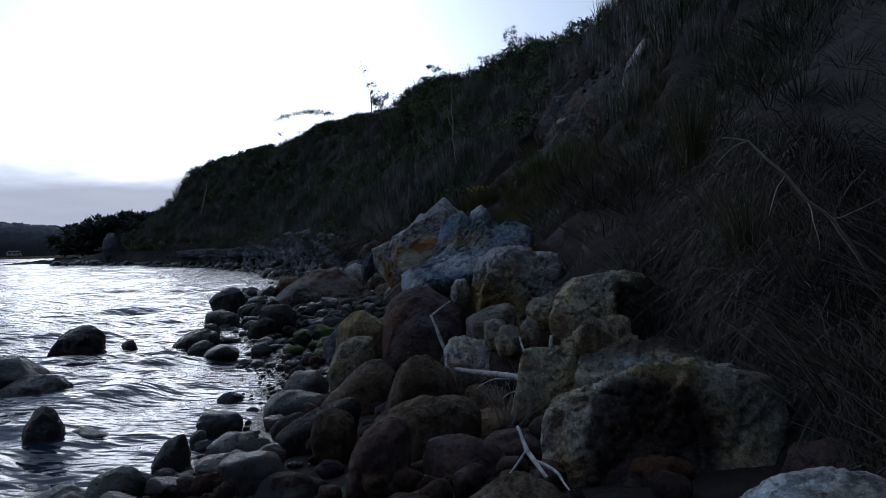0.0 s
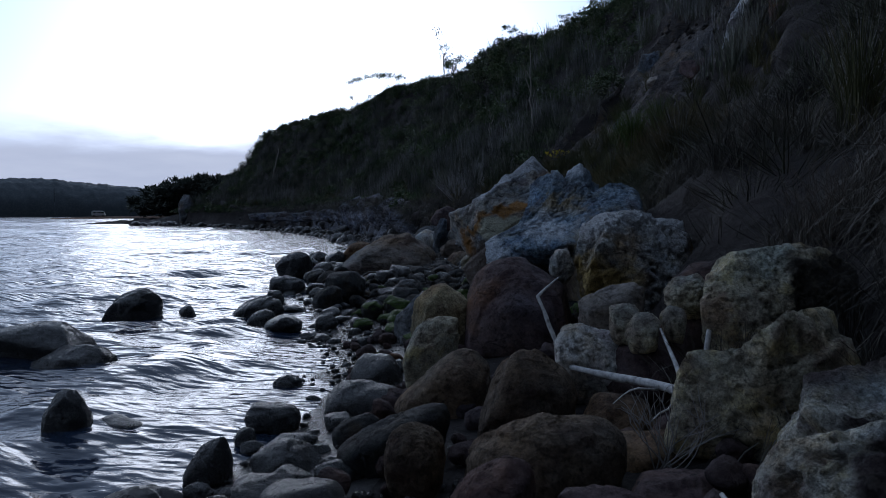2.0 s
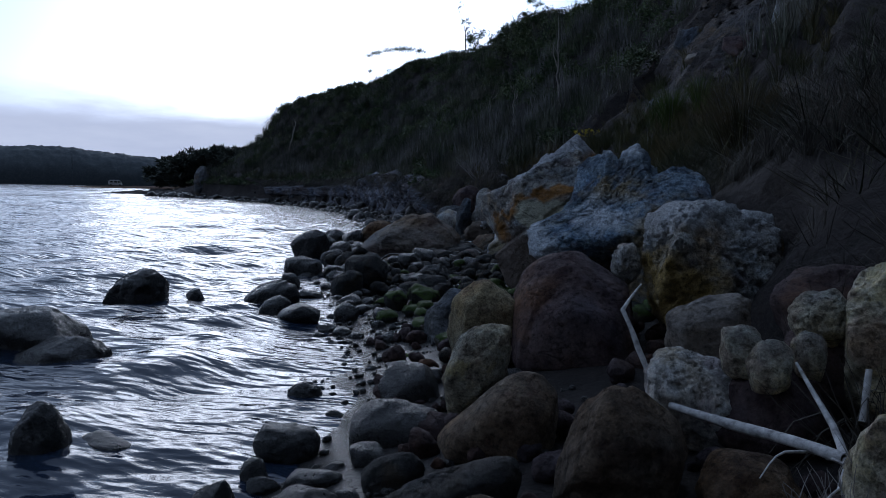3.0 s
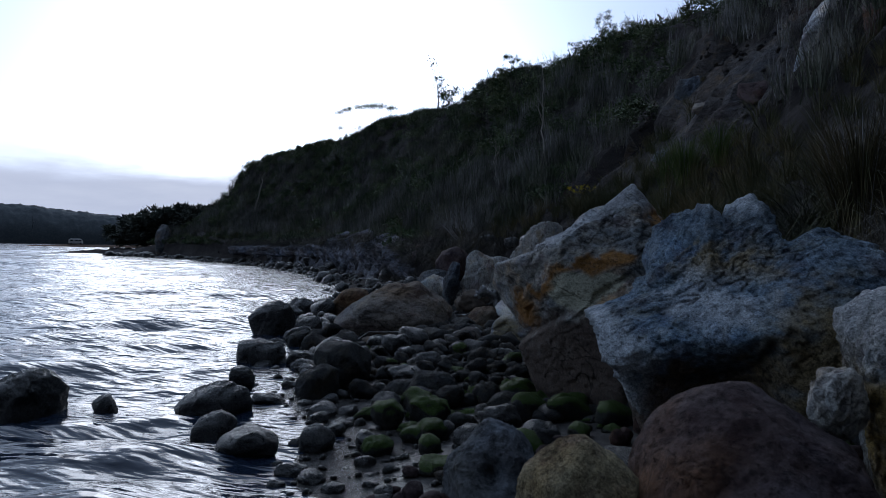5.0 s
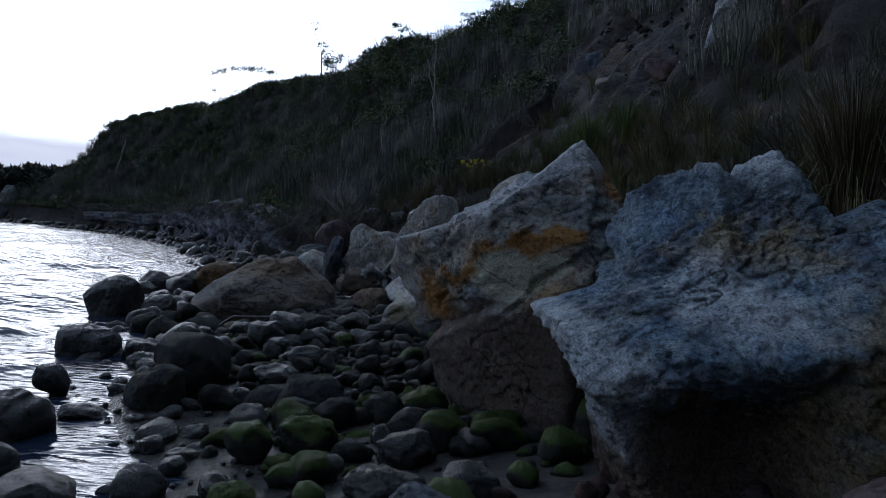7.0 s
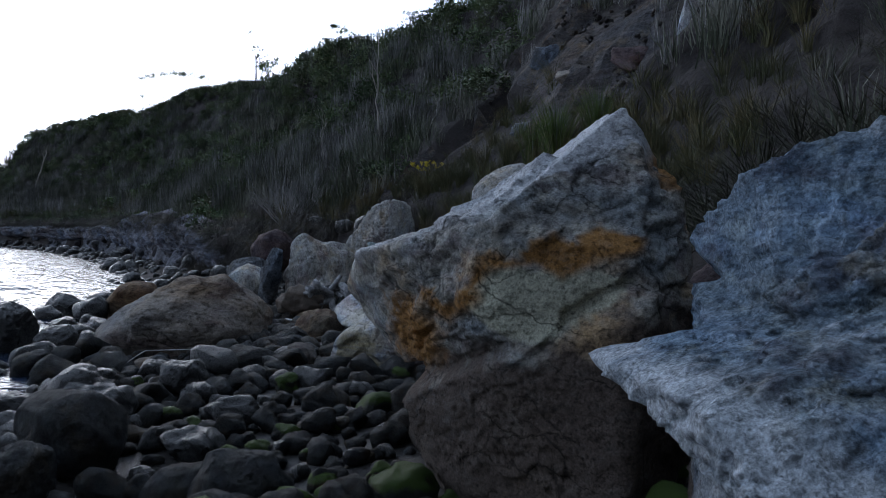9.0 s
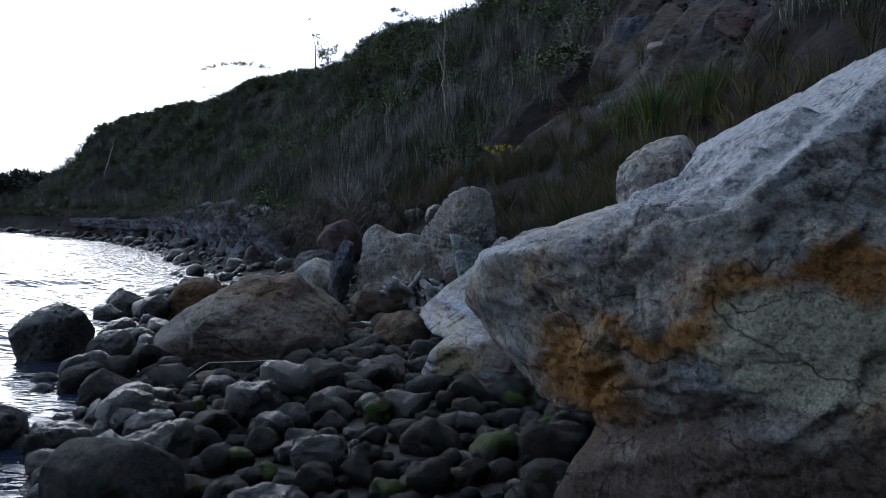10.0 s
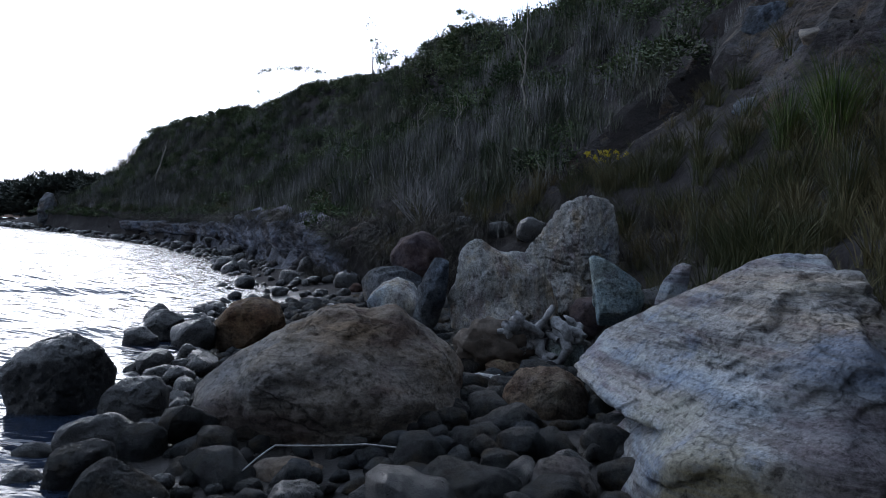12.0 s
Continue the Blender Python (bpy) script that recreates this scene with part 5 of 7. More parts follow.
outlined([(-0.03, 0.41), (0.02, 0.5), (0.12, 0.55), (0.22, 0.53), (0.28, 0.45), (0.27, 0.33), (0.2, 0.24), (0.0, 0.22)], 5.0, 0.34, 0.15, M_BROWN, "round brown stone in the rock pile", 8, sharp=12, chips=6, group=PILE)
outlined([(0.3, 0.36), (0.34, 0.49), (0.43, 0.54), (0.54, 0.56), (0.57, 0.6), (0.66, 0.63), (0.8, 0.63), (0.91, 0.65), (1.0, 0.62), (1.06, 0.53), (1.05, 0.43), (0.98, 0.3), (0.42, 0.25)], 4.9, 0.5, 0.15, M_BROWN, "broad brown sandstone boulder with a domed top", 9, sharp=22, craggy=0.03, group=PILE)
outlined([(0.38, 0.4), (0.42, 0.5), (0.49, 0.61), (0.61, 0.66), (0.71, 0.62), (0.72, 0.48), (0.68, 0.31), (0.35, 0.25)], 4.3, 0.4, 0.1, M_PURPLE, "leaning dark brown stone in the rock pile", 10, sharp=18, group=PILE)
outlined([(0.98, 0.45), (1.02, 0.57), (1.15, 0.65), (1.28, 0.68), (1.4, 0.64), (1.45, 0.5), (1.3, 0.3), (1.05, 0.3)], 3.4, 0.4, 0.2, M_BROWN, "low brown stone beside the lichened boulder", 11, sharp=18, group=PILE)
outlined([(0.93, 0.8), (0.93, 0.91), (1.03, 0.94), (1.11, 0.9), (1.09, 0.76), (1.01, 0.7)], 6.12, 0.22, 0.68, M_YELLOW, "small pale yellow stone wedged in the pile", 13, level=4, sharp=24, group=PILE)
outlined([(1.0, 0.79), (1.06, 0.89), (1.16, 0.9), (1.2, 0.85), (1.16, 0.75), (1.08, 0.71)], 5.98, 0.2, 0.68, M_YELLOW, "small blocky yellow-grey stone wedged in the pile", 113, level=4, sharp=30, group=PILE)
outlined([(1.19, 0.88), (1.24, 0.94), (1.32, 0.92), (1.34, 0.86), (1.28, 0.76), (1.23, 0.76)], 6.05, 0.15, 0.72, M_YELLOW, "small upright yellow stone wedged in the pile", 14, level=4, sharp=30, group=PILE)
outlined([(1.22, 0.98), (1.28, 1.05), (1.42, 1.09), (1.48, 1.03), (1.45, 0.92), (1.34, 0.88), (1.24, 0.9)], 6.3, 0.3, 0.82, M_YELLOW, "lumpy yellow lichened stone under the bank", 15, sharp=20, lump=0.12, craggy=0.06, group=PILE)
outlined([(0.62, 0.72), (0.66, 0.8), (0.77, 0.82), (1.02, 0.73), (1.09, 0.66), (1.07, 0.55), (0.88, 0.48), (0.73, 0.52), (0.64, 0.58)], 6.2, 0.4, 0.35, M_GREY, "grey speckled block of stone in the pile", 17, sharp=34, craggy=0.05, group=PILE)
outlined([(0.71, 0.85), (0.76, 0.9), (1.0, 0.98), (1.12, 1.0), (1.16, 0.94), (1.14, 0.84), (1.0, 0.72), (0.81, 0.7)], 6.75, 0.45, 0.45, M_TAN, "tan slab of stone in the pile", 18, sharp=28, group=PILE)
outlined([(1.66, 0.7), (1.72, 0.85), (1.81, 0.9), (1.94, 0.93), (2.07, 0.95), (2.2, 0.88), (2.25, 0.6), (1.7, 0.5)], 2.6, 0.5, 0.3, M_GREY, "grey flat-topped stone under the bank", 12, sharp=26, group=PILE)
boulder(0.55, 8.3, 0.82, 0.22, 0.3, M_GREY, "small white crumbly stone perched on the pile", seed=19, sharp=11, craggy=0.12, group=PILE)
boulder(-0.42, 8.15, 0.1, 0.6, 0.72, M_SAND, "yellow-brown rounded stone in the pile", seed=22, level=5, sharp=7, craggy=0.015, group=PILE)
boulder(-0.8, 7.4, 0.0, 0.42, 0.34, M_DARK, "dark round stone at the foot of the pile", seed=23, sharp=6, group=PILE)
boulder(1.0, 5.55, 0.2, 0.4, 0.35, M_BROWN, "brown stone under the driftwood", seed=26, sharp=8, group=PILE)
boulder(1.22, 4.72, 0.15, 0.46, 0.34, M_PURPLE, "dark stone between the domed and the hollowed boulder", seed=39, sharp=9, level=5, group=PILE)
boulder(1.08, 5.15, 0.2, 0.36, 0.3, M_BROWN, "small brown stone under the twigs", seed=40, sharp=9, group=PILE)
boulder(0.5, 4.62, 0.05, 0.42, 0.3, M_BROWN, "low brown stone before the domed boulder", seed=42, sharp=8, group=PILE)
boulder(0.05, 4.45, 0.0, 0.4, 0.3, M_COBBLE, "grey stone low in the rock pile", seed=43, sharp=7, group=PILE)
boulder(0.75, 3.9, 0.05, 0.5, 0.36, M_PURPLE, "dark rounded stone before the pile", seed=44, sharp=7, level=5, group=PILE)
boulder(0.3, 3.95, 0.0, 0.46, 0.34, M_BROWN, "brown rounded stone before the pile", seed=46, sharp=7, level=5, group=PILE)
boulder(1.6, 3.4, 0.2, 0.5, 0.3, M_PURPLE, "dark stone at the foot of the hollowed boulder", seed=48, sharp=8, group=PILE)
boulder(2.45, 3.75, 0.3, 0.5, 0.4, M_PURPLE, "dark stone half hidden under the near bank", seed=52, sharp=9, level=5, group=PILE)
boulder(2.2, 3.25, 0.25, 0.46, 0.36, M_DARK, "dark stone beside the flat grey stone", seed=53, sharp=9, level=5, group=PILE)
boulder(1.85, 3.2, 0.2, 0.4, 0.3, M_DARK, "low dark stone before the hollowed boulder", seed=54, sharp=8, group=PILE)
boulder(0.95, 4.35, 0.15, 0.45, 0.4, M_PURPLE, "dark stone between larger boulders", seed=27, sharp=8, group=PILE)
boulder(-0.25, 4.75, 0.05, 0.42, 0.3, M_DARK, "dark smooth stone at the pile's edge", seed=28, sharp=6, group=PILE)
boulder(-0.55, 5.0, 0.0, 0.4, 0.26, M_DARK, "dark wet stone beside the water", seed=29, sharp=6, group=PILE)
boulder(-0.70, 5.5, -0.05, 0.36, 0.3, M_DARK, "dark wet stone beside the water's edge", seed=30, sharp=6, group=PILE)
boulder(-0.2, 9.6, 0.0, 0.5, 0.42, M_DARK, "dark round stone before the undercut boulder", seed=34, sharp=6, group=PILE)
boulder(-0.45, 9.0, 0.0, 0.34, 0.4, M_DARK, "dark stone at the foot of the undercut boulder", seed=35, sharp=7, group=PILE)
boulder(1.13, 6.12, 0.3, 0.5, 0.48, M_PURPLE, "dark stone under smaller wedged stones", seed=37, sharp=8, group=PILE)
boulder(1.38, 6.4, 0.35, 0.4, 0.52, M_PURPLE, "dark stone under a lumpy yellow stone", seed=38, sharp=8, group=PILE)
boulder(1.7, 7.3, 0.5, 0.7, 0.6, M_PURPLE, "dark stone half buried in the bank", seed=36, sharp=9, group=PILE)

# ---- stones standing in the water ----
WATER_STONES = "stones standing in the water"
outlined([(-5.95, -0.05), (-5.75, 0.17), (-5.55, 0.36), (-5.2, 0.42), (-4.98, 0.3), (-5.0, 0.0), (-5.4, -0.1)], 11.0, 0.8, -0.25, M_DARK, "dark wet boulder standing in shallow water", 61, sharp=20, lump=0.08, craggy=0.03, group=WATER_STONES)
boulder(-4.6, 8.3, -0.25, 1.3, 0.61, M_DARK, "large dark wet boulder in the water", d=0.9, seed=62, sharp=7, level=5, group=WATER_STONES)
boulder(-3.86, 7.9, -0.25, 0.78, 0.48, M_DARK, "flat-topped dark wet boulder in the water", d=0.6, seed=63, sharp=9, level=5, group=WATER_STONES)
outlined([(-2.68, -0.1), (-2.62, 0.16), (-2.52, 0.3), (-2.42, 0.33), (-2.33, 0.2), (-2.32, -0.1)], 6.1, 0.3, -0.2, M_DARK, "upright dark wet stone washed by ripples", 64, sharp=20, group=WATER_STONES)
boulder(-2.2, 6.3, -0.2, 0.44, 0.27, M_DARK, "low dark ledge of stone awash", d=0.3, seed=65, sharp=9, tilt=8, group=WATER_STONES)
boulder(-1.23, 6.12, -0.08, 0.15, 0.19, M_DARK, "small pointed stone awash", seed=66, level=3, sharp=9, group=WATER_STONES)
outlined([(-1.32, -0.05), (-1.26, 0.1), (-1.16, 0.22), (-1.06, 0.24), (-1.02, 0.1), (-1.06, -0.08)], 5.55, 0.3, -0.15, M_DARK, "slanted dark stone at the edge of the water", 67, sharp=22, group=WATER_STONES)
boulder(-1.25, 5.1, -0.1, 0.36, 0.20, M_DARK, "low dark stone at the water's edge", seed=68, sharp=7, group=WATER_STONES)
boulder(-1.5, 4.85, -0.1, 0.4, 0.18, M_DARK, "low wet stone awash", seed=69, sharp=7, group=WATER_STONES)
outlined([(-6.43, 0.32), (-6.23, 0.5), (-5.78, 0.62), (-5.54, 0.52), (-5.5, 0.44), (-5.6, 0.33), (-5.61, 0.1), (-6.02, -0.1), (-6.2, -0.08), (-6.28, 0.18)], 17.61, 0.8, -0.3, M_DARK, "dark blocky boulder at the edge of the water", 70, sharp=26, craggy=0.03, group=WATER_STONES)
outlined([(-5.06, 0.1), (-5.02, 0.29), (-4.7, 0.34), (-4.33, 0.25), (-4.29, 0.02), (-4.77, -0.06)], 14.41, 0.6, -0.15, M_DARK, "dark boulder on the wet shore", 71, sharp=20, group=WATER_STONES)
boulder(-4.12, 12.7, -0.05, 0.28, 0.28, M_DARK, "small dark stone on the wet shore", seed=72, sharp=7, group=WATER_STONES)
outlined([(-4.33, 0.0), (-4.17, 0.15), (-3.77, 0.28), (-3.48, 0.24), (-3.42, 0.08), (-3.76, -0.06), (-4.23, -0.08)], 11.67, 0.65, -0.15, M_DARK, "flat dark boulder on the wet shore", 73, sharp=22, group=WATER_STONES)
boulder(-4.72, 11.2, -0.1, 0.25, 0.26, M_DARK, "small dark stone in shallow water", seed=74, sharp=7, level=3, group=WATER_STONES)
outlined([(-3.63, -0.04), (-3.53, 0.15), (-3.28, 0.23), (-3.18, 0.17), (-3.22, -0.03)], 10.73, 0.34, -0.1, M_DARK, "dark pointed stone in shallow water", 75, sharp=22, level=4, group=WATER_STONES)
boulder(-2.88, 10.3, -0.05, 0.45, 0.25, M_DARK, "dark stone on wet sand", seed=76, sharp=7, group=WATER_STONES)
outlined([(-2.57, -0.02), (-2.57, 0.16), (-2.39, 0.22), (-2.28, 0.12), (-2.34, -0.04)], 10.55, 0.28, -0.06, M_DARK, "dark stone on wet sand beside the water", 77, sharp=24, level=4, group=WATER_STONES)
outlined([(-3.29, 0.2), (-3.2, 0.36), (-3.07, 0.46), (-2.81, 0.47), (-2.68, 0.32), (-2.72, 0.07), (-3.06, -0.02)], 12.89, 0.5, 0.0, M_COBBLE, "grey boulder with white scuffs among cobbles", 78, sharp=16, group="stones of the beach")
outlined([(-3.39, 0.02), (-3.35, 0.24), (-3.08, 0.37), (-2.89, 0.35), (-2.86, 0.05), (-3.13, -0.04)], 12.4, 0.42, -0.05, M_COBBLE, "rounded grey stone among cobbles", 79, sharp=16, group="stones of the beach")
outlined([(-2.19, 0.12), (-2.08, 0.36), (-1.77, 0.36), (-1.57, 0.18), (-1.66, 0.0), (-2.05, -0.03)], 12.35, 0.45, -0.02, M_COBBLE, "wedge-shaped grey stone among cobbles", 80, sharp=30, group="stones of the beach")
outlined([(-2.56, 0.02), (-2.38, 0.21), (-2.08, 0.26), (-2.05, 0.1), (-2.31, -0.03)], 12.49, 0.36, -0.02, M_COBBLE, "flat grey stone among cobbles", 81, sharp=28, level=4, group="stones of the beach")
boulder(-2.06, 11.2, 0.02, 0.3, 0.26, M_MOSSY, "green algae-covered stone among cobbles", seed=82, sharp=6, group="stones of the beach")
outlined([(-1.65, -0.0), (-1.58, 0.13), (-1.27, 0.18), (-1.2, 0.08), (-1.42, -0.03)], 11.64, 0.3, -0.03, M_MOSSY, "green algae-covered stone on wet sand", 83, sharp=18, level=4, group="stones of the beach")
boulder(-1.35, 9.9, 0.0, 0.3, 0.2, M_MOSSY, "mossy green stone on wet sand", seed=84, sharp=6, group="stones of the beach")
boulder(-4.95, 16.5, -0.05, 0.5, 0.33, M_DARK, "dark stone near the water's edge", seed=85, sharp=7, group=WATER_STONES)
outlined([(-5.38, 0.1), (-5.32, 0.28), (-5.19, 0.36), (-4.93, 0.39), (-4.85, 0.32), (-4.85, 0.1), (-5.07, -0.04), (-5.27, -0.06)], 17.26, 0.5, -0.15, M_DARK, "round dark boulder at the edge of the water", 86, sharp=18, group=WATER_STONES)
outlined([(-6.96, 0.05), (-6.93, 0.23), (-6.72, 0.27), (-6.5, 0.13), (-6.6, -0.05), (-6.91, -0.06)], 20.56, 0.45, -0.12, M_DARK, "dark stone at the edge of the water beyond the tan boulder", 87, sharp=22, level=4, group=WATER_STONES)
outlined([(-7.08, 0.2), (-6.9, 0.39), (-6.73, 0.41), (-6.47, 0.3), (-6.52, 0.05), (-6.88, -0.05), (-7.03, 0.02)], 21.25, 0.55, -0.15, M_DARK, "dark angular stone at the edge of the water", 88, sharp=28, group=WATER_STONES)
outlined([(-5.9, 0.02), (-5.87, 0.38), (-5.67, 0.64), (-5.42, 0.71), (-5.1, 0.66), (-4.94, 0.5), (-5.1, 0.0)], 20.64, 0.8, 0.0, M_BROWN, "brown angular boulder behind the tan boulder", 89, sharp=26, group="stones of the beach")
boulder(-5.95, 20.2, 0.0, 0.58, 0.46, M_DARK, "dark flat stone on the shore", seed=90, sharp=9, group="stones of the beach")
outlined([(-4.94, 0.06), (-4.9, 0.21), (-4.73, 0.29), (-4.56, 0.31), (-4.53, 0.22), (-4.6, 0.02), (-4.83, -0.06), (-4.92, -0.04)], 15.93, 0.42, -0.1, M_COBBLE, "grey round stone at the edge of the water", 91, sharp=16, group="stones of the beach")
outlined([(-4.86, 0.16), (-4.74, 0.24), (-4.54, 0.25), (-4.48, 0.18), (-4.49, 0.02), (-4.66, -0.05), (-4.81, 0.0)], 16.47, 0.36, -0.08, M_COBBLE, "grey cracked block of stone at the edge of the water", 92, sharp=20, level=4, group="stones of the beach")
outlined([(-4.66, 0.0), (-4.54, 0.22), (-4.41, 0.3), (-4.25, 0.24), (-4.08, 0.15), (-4.02, 0.0), (-4.52, -0.06)], 15.62, 0.46, -0.06, M_COBBLE, "grey ridged stone on the beach", 93, sharp=26, group="stones of the beach")
outlined([(-4.42, 0.03), (-4.31, 0.13), (-4.16, 0.15), (-4.02, 0.08), (-4.12, -0.04), (-4.35, -0.06)], 16.22, 0.34, -0.06, M_COBBLE, "grey stone on the beach", 94, sharp=16, level=4, group="stones of the beach")
outlined([(-3.85, 0.08), (-3.81, 0.18), (-3.58, 0.22), (-3.38, 0.18), (-3.38, 0.0), (-3.82, -0.03)], 16.16, 0.36, -0.03, M_TAN, "squared tan stone below the tan boulder", 95, sharp=34, level=4, group="stones of the beach")
outlined([(-3.13, 0.08), (-3.0, 0.21), (-2.87, 0.18), (-2.8, 0.1), (-2.92, -0.02), (-3.09, 0.0)], 16.42, 0.28, -0.02, M_TAN, "pale tan stone below the tan boulder", 96, sharp=22, level=4, group="stones of the beach")
boulder(-2.55, 15.6, 0.08, 0.58, 0.34, M_COBBLE, "long grey slab on the beach", seed=97, sharp=9, group="stones of the beach")
boulder(-2.08, 15.8, 0.12, 0.34, 0.32, M_TAN, "pale tan cobble beside the slab", seed=98, sharp=6, group="stones of the beach")
boulder(-3.05, 12.9, 0.05, 0.62, 0.48, M_COBBLE, "broad domed grey stone on the beach", seed=99, sharp=5, craggy=0.012, grit=0.005, level=5, group="stones of the beach")
boulder(-2.1, 17.5, 0.1, 0.66, 0.52, M_BROWN, "brown block of stone beside the pale slab", seed=100, sharp=10, group="stones of the beach")
boulder(-3.3, 20.95, 0.3, 0.42, 1.0, M_CRAG, "narrow leaning spire of grey rock", d=0.35, seed=101, sharp=10, tilt=16, level=5, group="stones under the bank")
hero("boulder", M_GREEN, (-1.35, 19.3, 0.7), [[(-1.68, 19.25, 1.50), (-1.55, 19.2, 1.50), (-1.10, 19.25, 1.25), (-1.02, 19.3, 1.04), (-1.22, 19.2, 0.88), (-1.52, 19.2, 0.88), (-1.62, 19.5, 1.4), (-1.1, 19.5, 0.7), (-1.5, 19.5, 0.7)]],
     (-1.35, 19.33, 1.15), "leaning blue-green slab of stone with a pale rim", level=5, seed=102, sharp=30, craggy=0.02)
boulder(-1.08, 18.1, 0.85, 0.28, 0.6, M_PALE, "small pale fin of stone behind the slab", d=0.2, seed=103, sharp=11, tilt=20, group="stones under the bank")
boulder(-4.2, 24.0, 0.3, 1.1, 0.75, M_CRAG, "grey boulder under the dark bank", seed=104, sharp=8, level=5, group="stones under the bank")
boulder(-3.9, 24.4, 0.7, 1.0, 0.95, M_PURPLE, "dark brown overhanging boulder under the bank", seed=105, sharp=9, level=5, group="stones under the bank")
boulder(-3.85, 21.5, 0.3, 0.7, 0.7, M_GREY, "pale flat-topped stone on the upper beach", seed=106, sharp=8, group="stones under the bank")
boulder(-1.85, 18.95, 0.35, 0.4, 0.36, M_GREEN, "pale stone behind the slab", seed=107, sharp=8, group="stones under the bank")
boulder(-1.5, 20.3, 0.5, 0.4, 0.5, M_PURPLE, "dark stone under the bank", seed=108, sharp=8, group="stones under the bank")
outlined([(-0.62, 1.5), (-0.6, 1.72), (-0.59, 1.89), (-0.47, 2.03), (-0.32, 2.09), (-0.19, 2.11), (-0.13, 2.05), (-0.1, 1.5)], 13.95, 0.5, 0.8, M_GREY, "pale craggy rock behind the stained boulder", 109, sharp=40, craggy=0.03, group="stones under the bank")
boulder(0.2, 14.6, 0.9, 0.9, 0.8, M_TAN, "tan rock half buried behind the stained boulder", seed=110, sharp=9, group="stones under the bank")
boulder(1.6, 10.4, 0.6, 0.7, 0.95, M_PURPLE, "dark rock behind the blue-grey boulder", seed=111, sharp=9, group="stones under the bank")
boulder(0.9, 12.6, 0.5, 0.9, 1.0, M_PURPLE, "dark rock between the great boulders and the bank", seed=112, sharp=9, group="stones under the bank")


# ---- rock showing through the slope ----
def outcrop(corners, mat, label, seed):
    pts = np.array(corners, float)
    mid = pts.mean(0)
    ob = hero("rock_outcrop", mat, tuple(mid), [corners], tuple(mid), label, level=5, seed=seed, sharp=40, lump=0.05, craggy=0.05, grit=0.02, chips=40, strata=((0.2, 0.1, 0.95), 0.16, 0.04))
    return tagged(ob, label, "rock outcrop", "outcrops on the slope")


def crag(x, y, w, h, mat, label, seed):
    """Rock standing out of the slope at that place, up and down it by half its height."""
    rng = random.Random(seed)
    z = ground_at(x, y) - 0.3 * h
    return outcrop([(x + a * w / 2, y + b * w / 2 + 0.25 * c * h, z + c * h / 2) for a, b, c in random_corners(rng, 2, 1.0, 2, 8)], mat, label, seed)


outcrop([(3.62, 21.7, 5.2), (3.95, 21.5, 5.2), (3.75, 21.5, 6.0), (4.1, 21.6, 6.2), (4.45, 21.9, 7.15), (4.75, 22.0, 7.0), (4.7, 22.6, 6.6), (3.8, 22.3, 5.2), (4.3, 22.6, 7.0), (4.3, 21.45, 6.6)], M_STREAK, "streak of whitish rock showing through the slope", 131)
crag(2.75, 26.9, 1.9, 1.3, M_CRAG, "pale bluish rock showing through the slope", 132)
crag(2.0, 26.6, 1.1, 1.4, M_PURPLE, "dark weathered rock at the edge of the slip", 133)
crag(3.3, 22.6, 1.3, 0.8, M_PURPLE, "weathered brown rock in the slip", 134)
crag(1.55, 24.5, 1.1, 0.7, M_CRAG, "greenish pale slab in the grassy slope", 135)
crag(4.9, 19.8, 1.4, 1.5, M_PURPLE, "brown crumbling rock high on the slope", 136)
crag(2.5, 24.5, 1.2, 0.7, M_TAN, "tan weathered rock in the slip", 137)


# ---- irregular stones strewn over the wet shore ----
def strew():
    rng = random.Random(41)
    done = 0
    while done < 46:
        k, s = rng.uniform(6.8, 17.5), rng.uniform(-0.35, 1.7)
        i = int(np.argmin(np.abs(LINE[:, 1] - k)))
        x, y = LINE[i, 0] + INLAND[i, 0] * s, LINE[i, 1] + INLAND[i, 1] * s
        w = rng.choice((0.16, 0.2, 0.24, 0.3, 0.36, 0.42)) * (0.6 if k < 11 and s < 0.8 else 1.0)
        if any((x - a) ** 2 + (y - b) ** 2 < (c + w / 2) ** 2 for a, b, c in STONES):
            continue
        mossy = 8 < k < 12 and s > 0.5 and rng.random() < 0.5
        boulder(x, y, ground_at(x, y) - 0.06, w, w * rng.uniform(0.5, 0.85), M_MOSSY if mossy else M_DARK, "low stone bright with green algae on wet sand" if mossy else "dark irregular stone lying on the wet shore",
                seed=200 + done, sharp=rng.choice((7, 9, 11)), turn=rng.uniform(0, 360), tilt=rng.uniform(-18, 18), level=4, lump=0.12, craggy=0.03, name="stone", category="stone", group="stones of the beach")
        done += 1


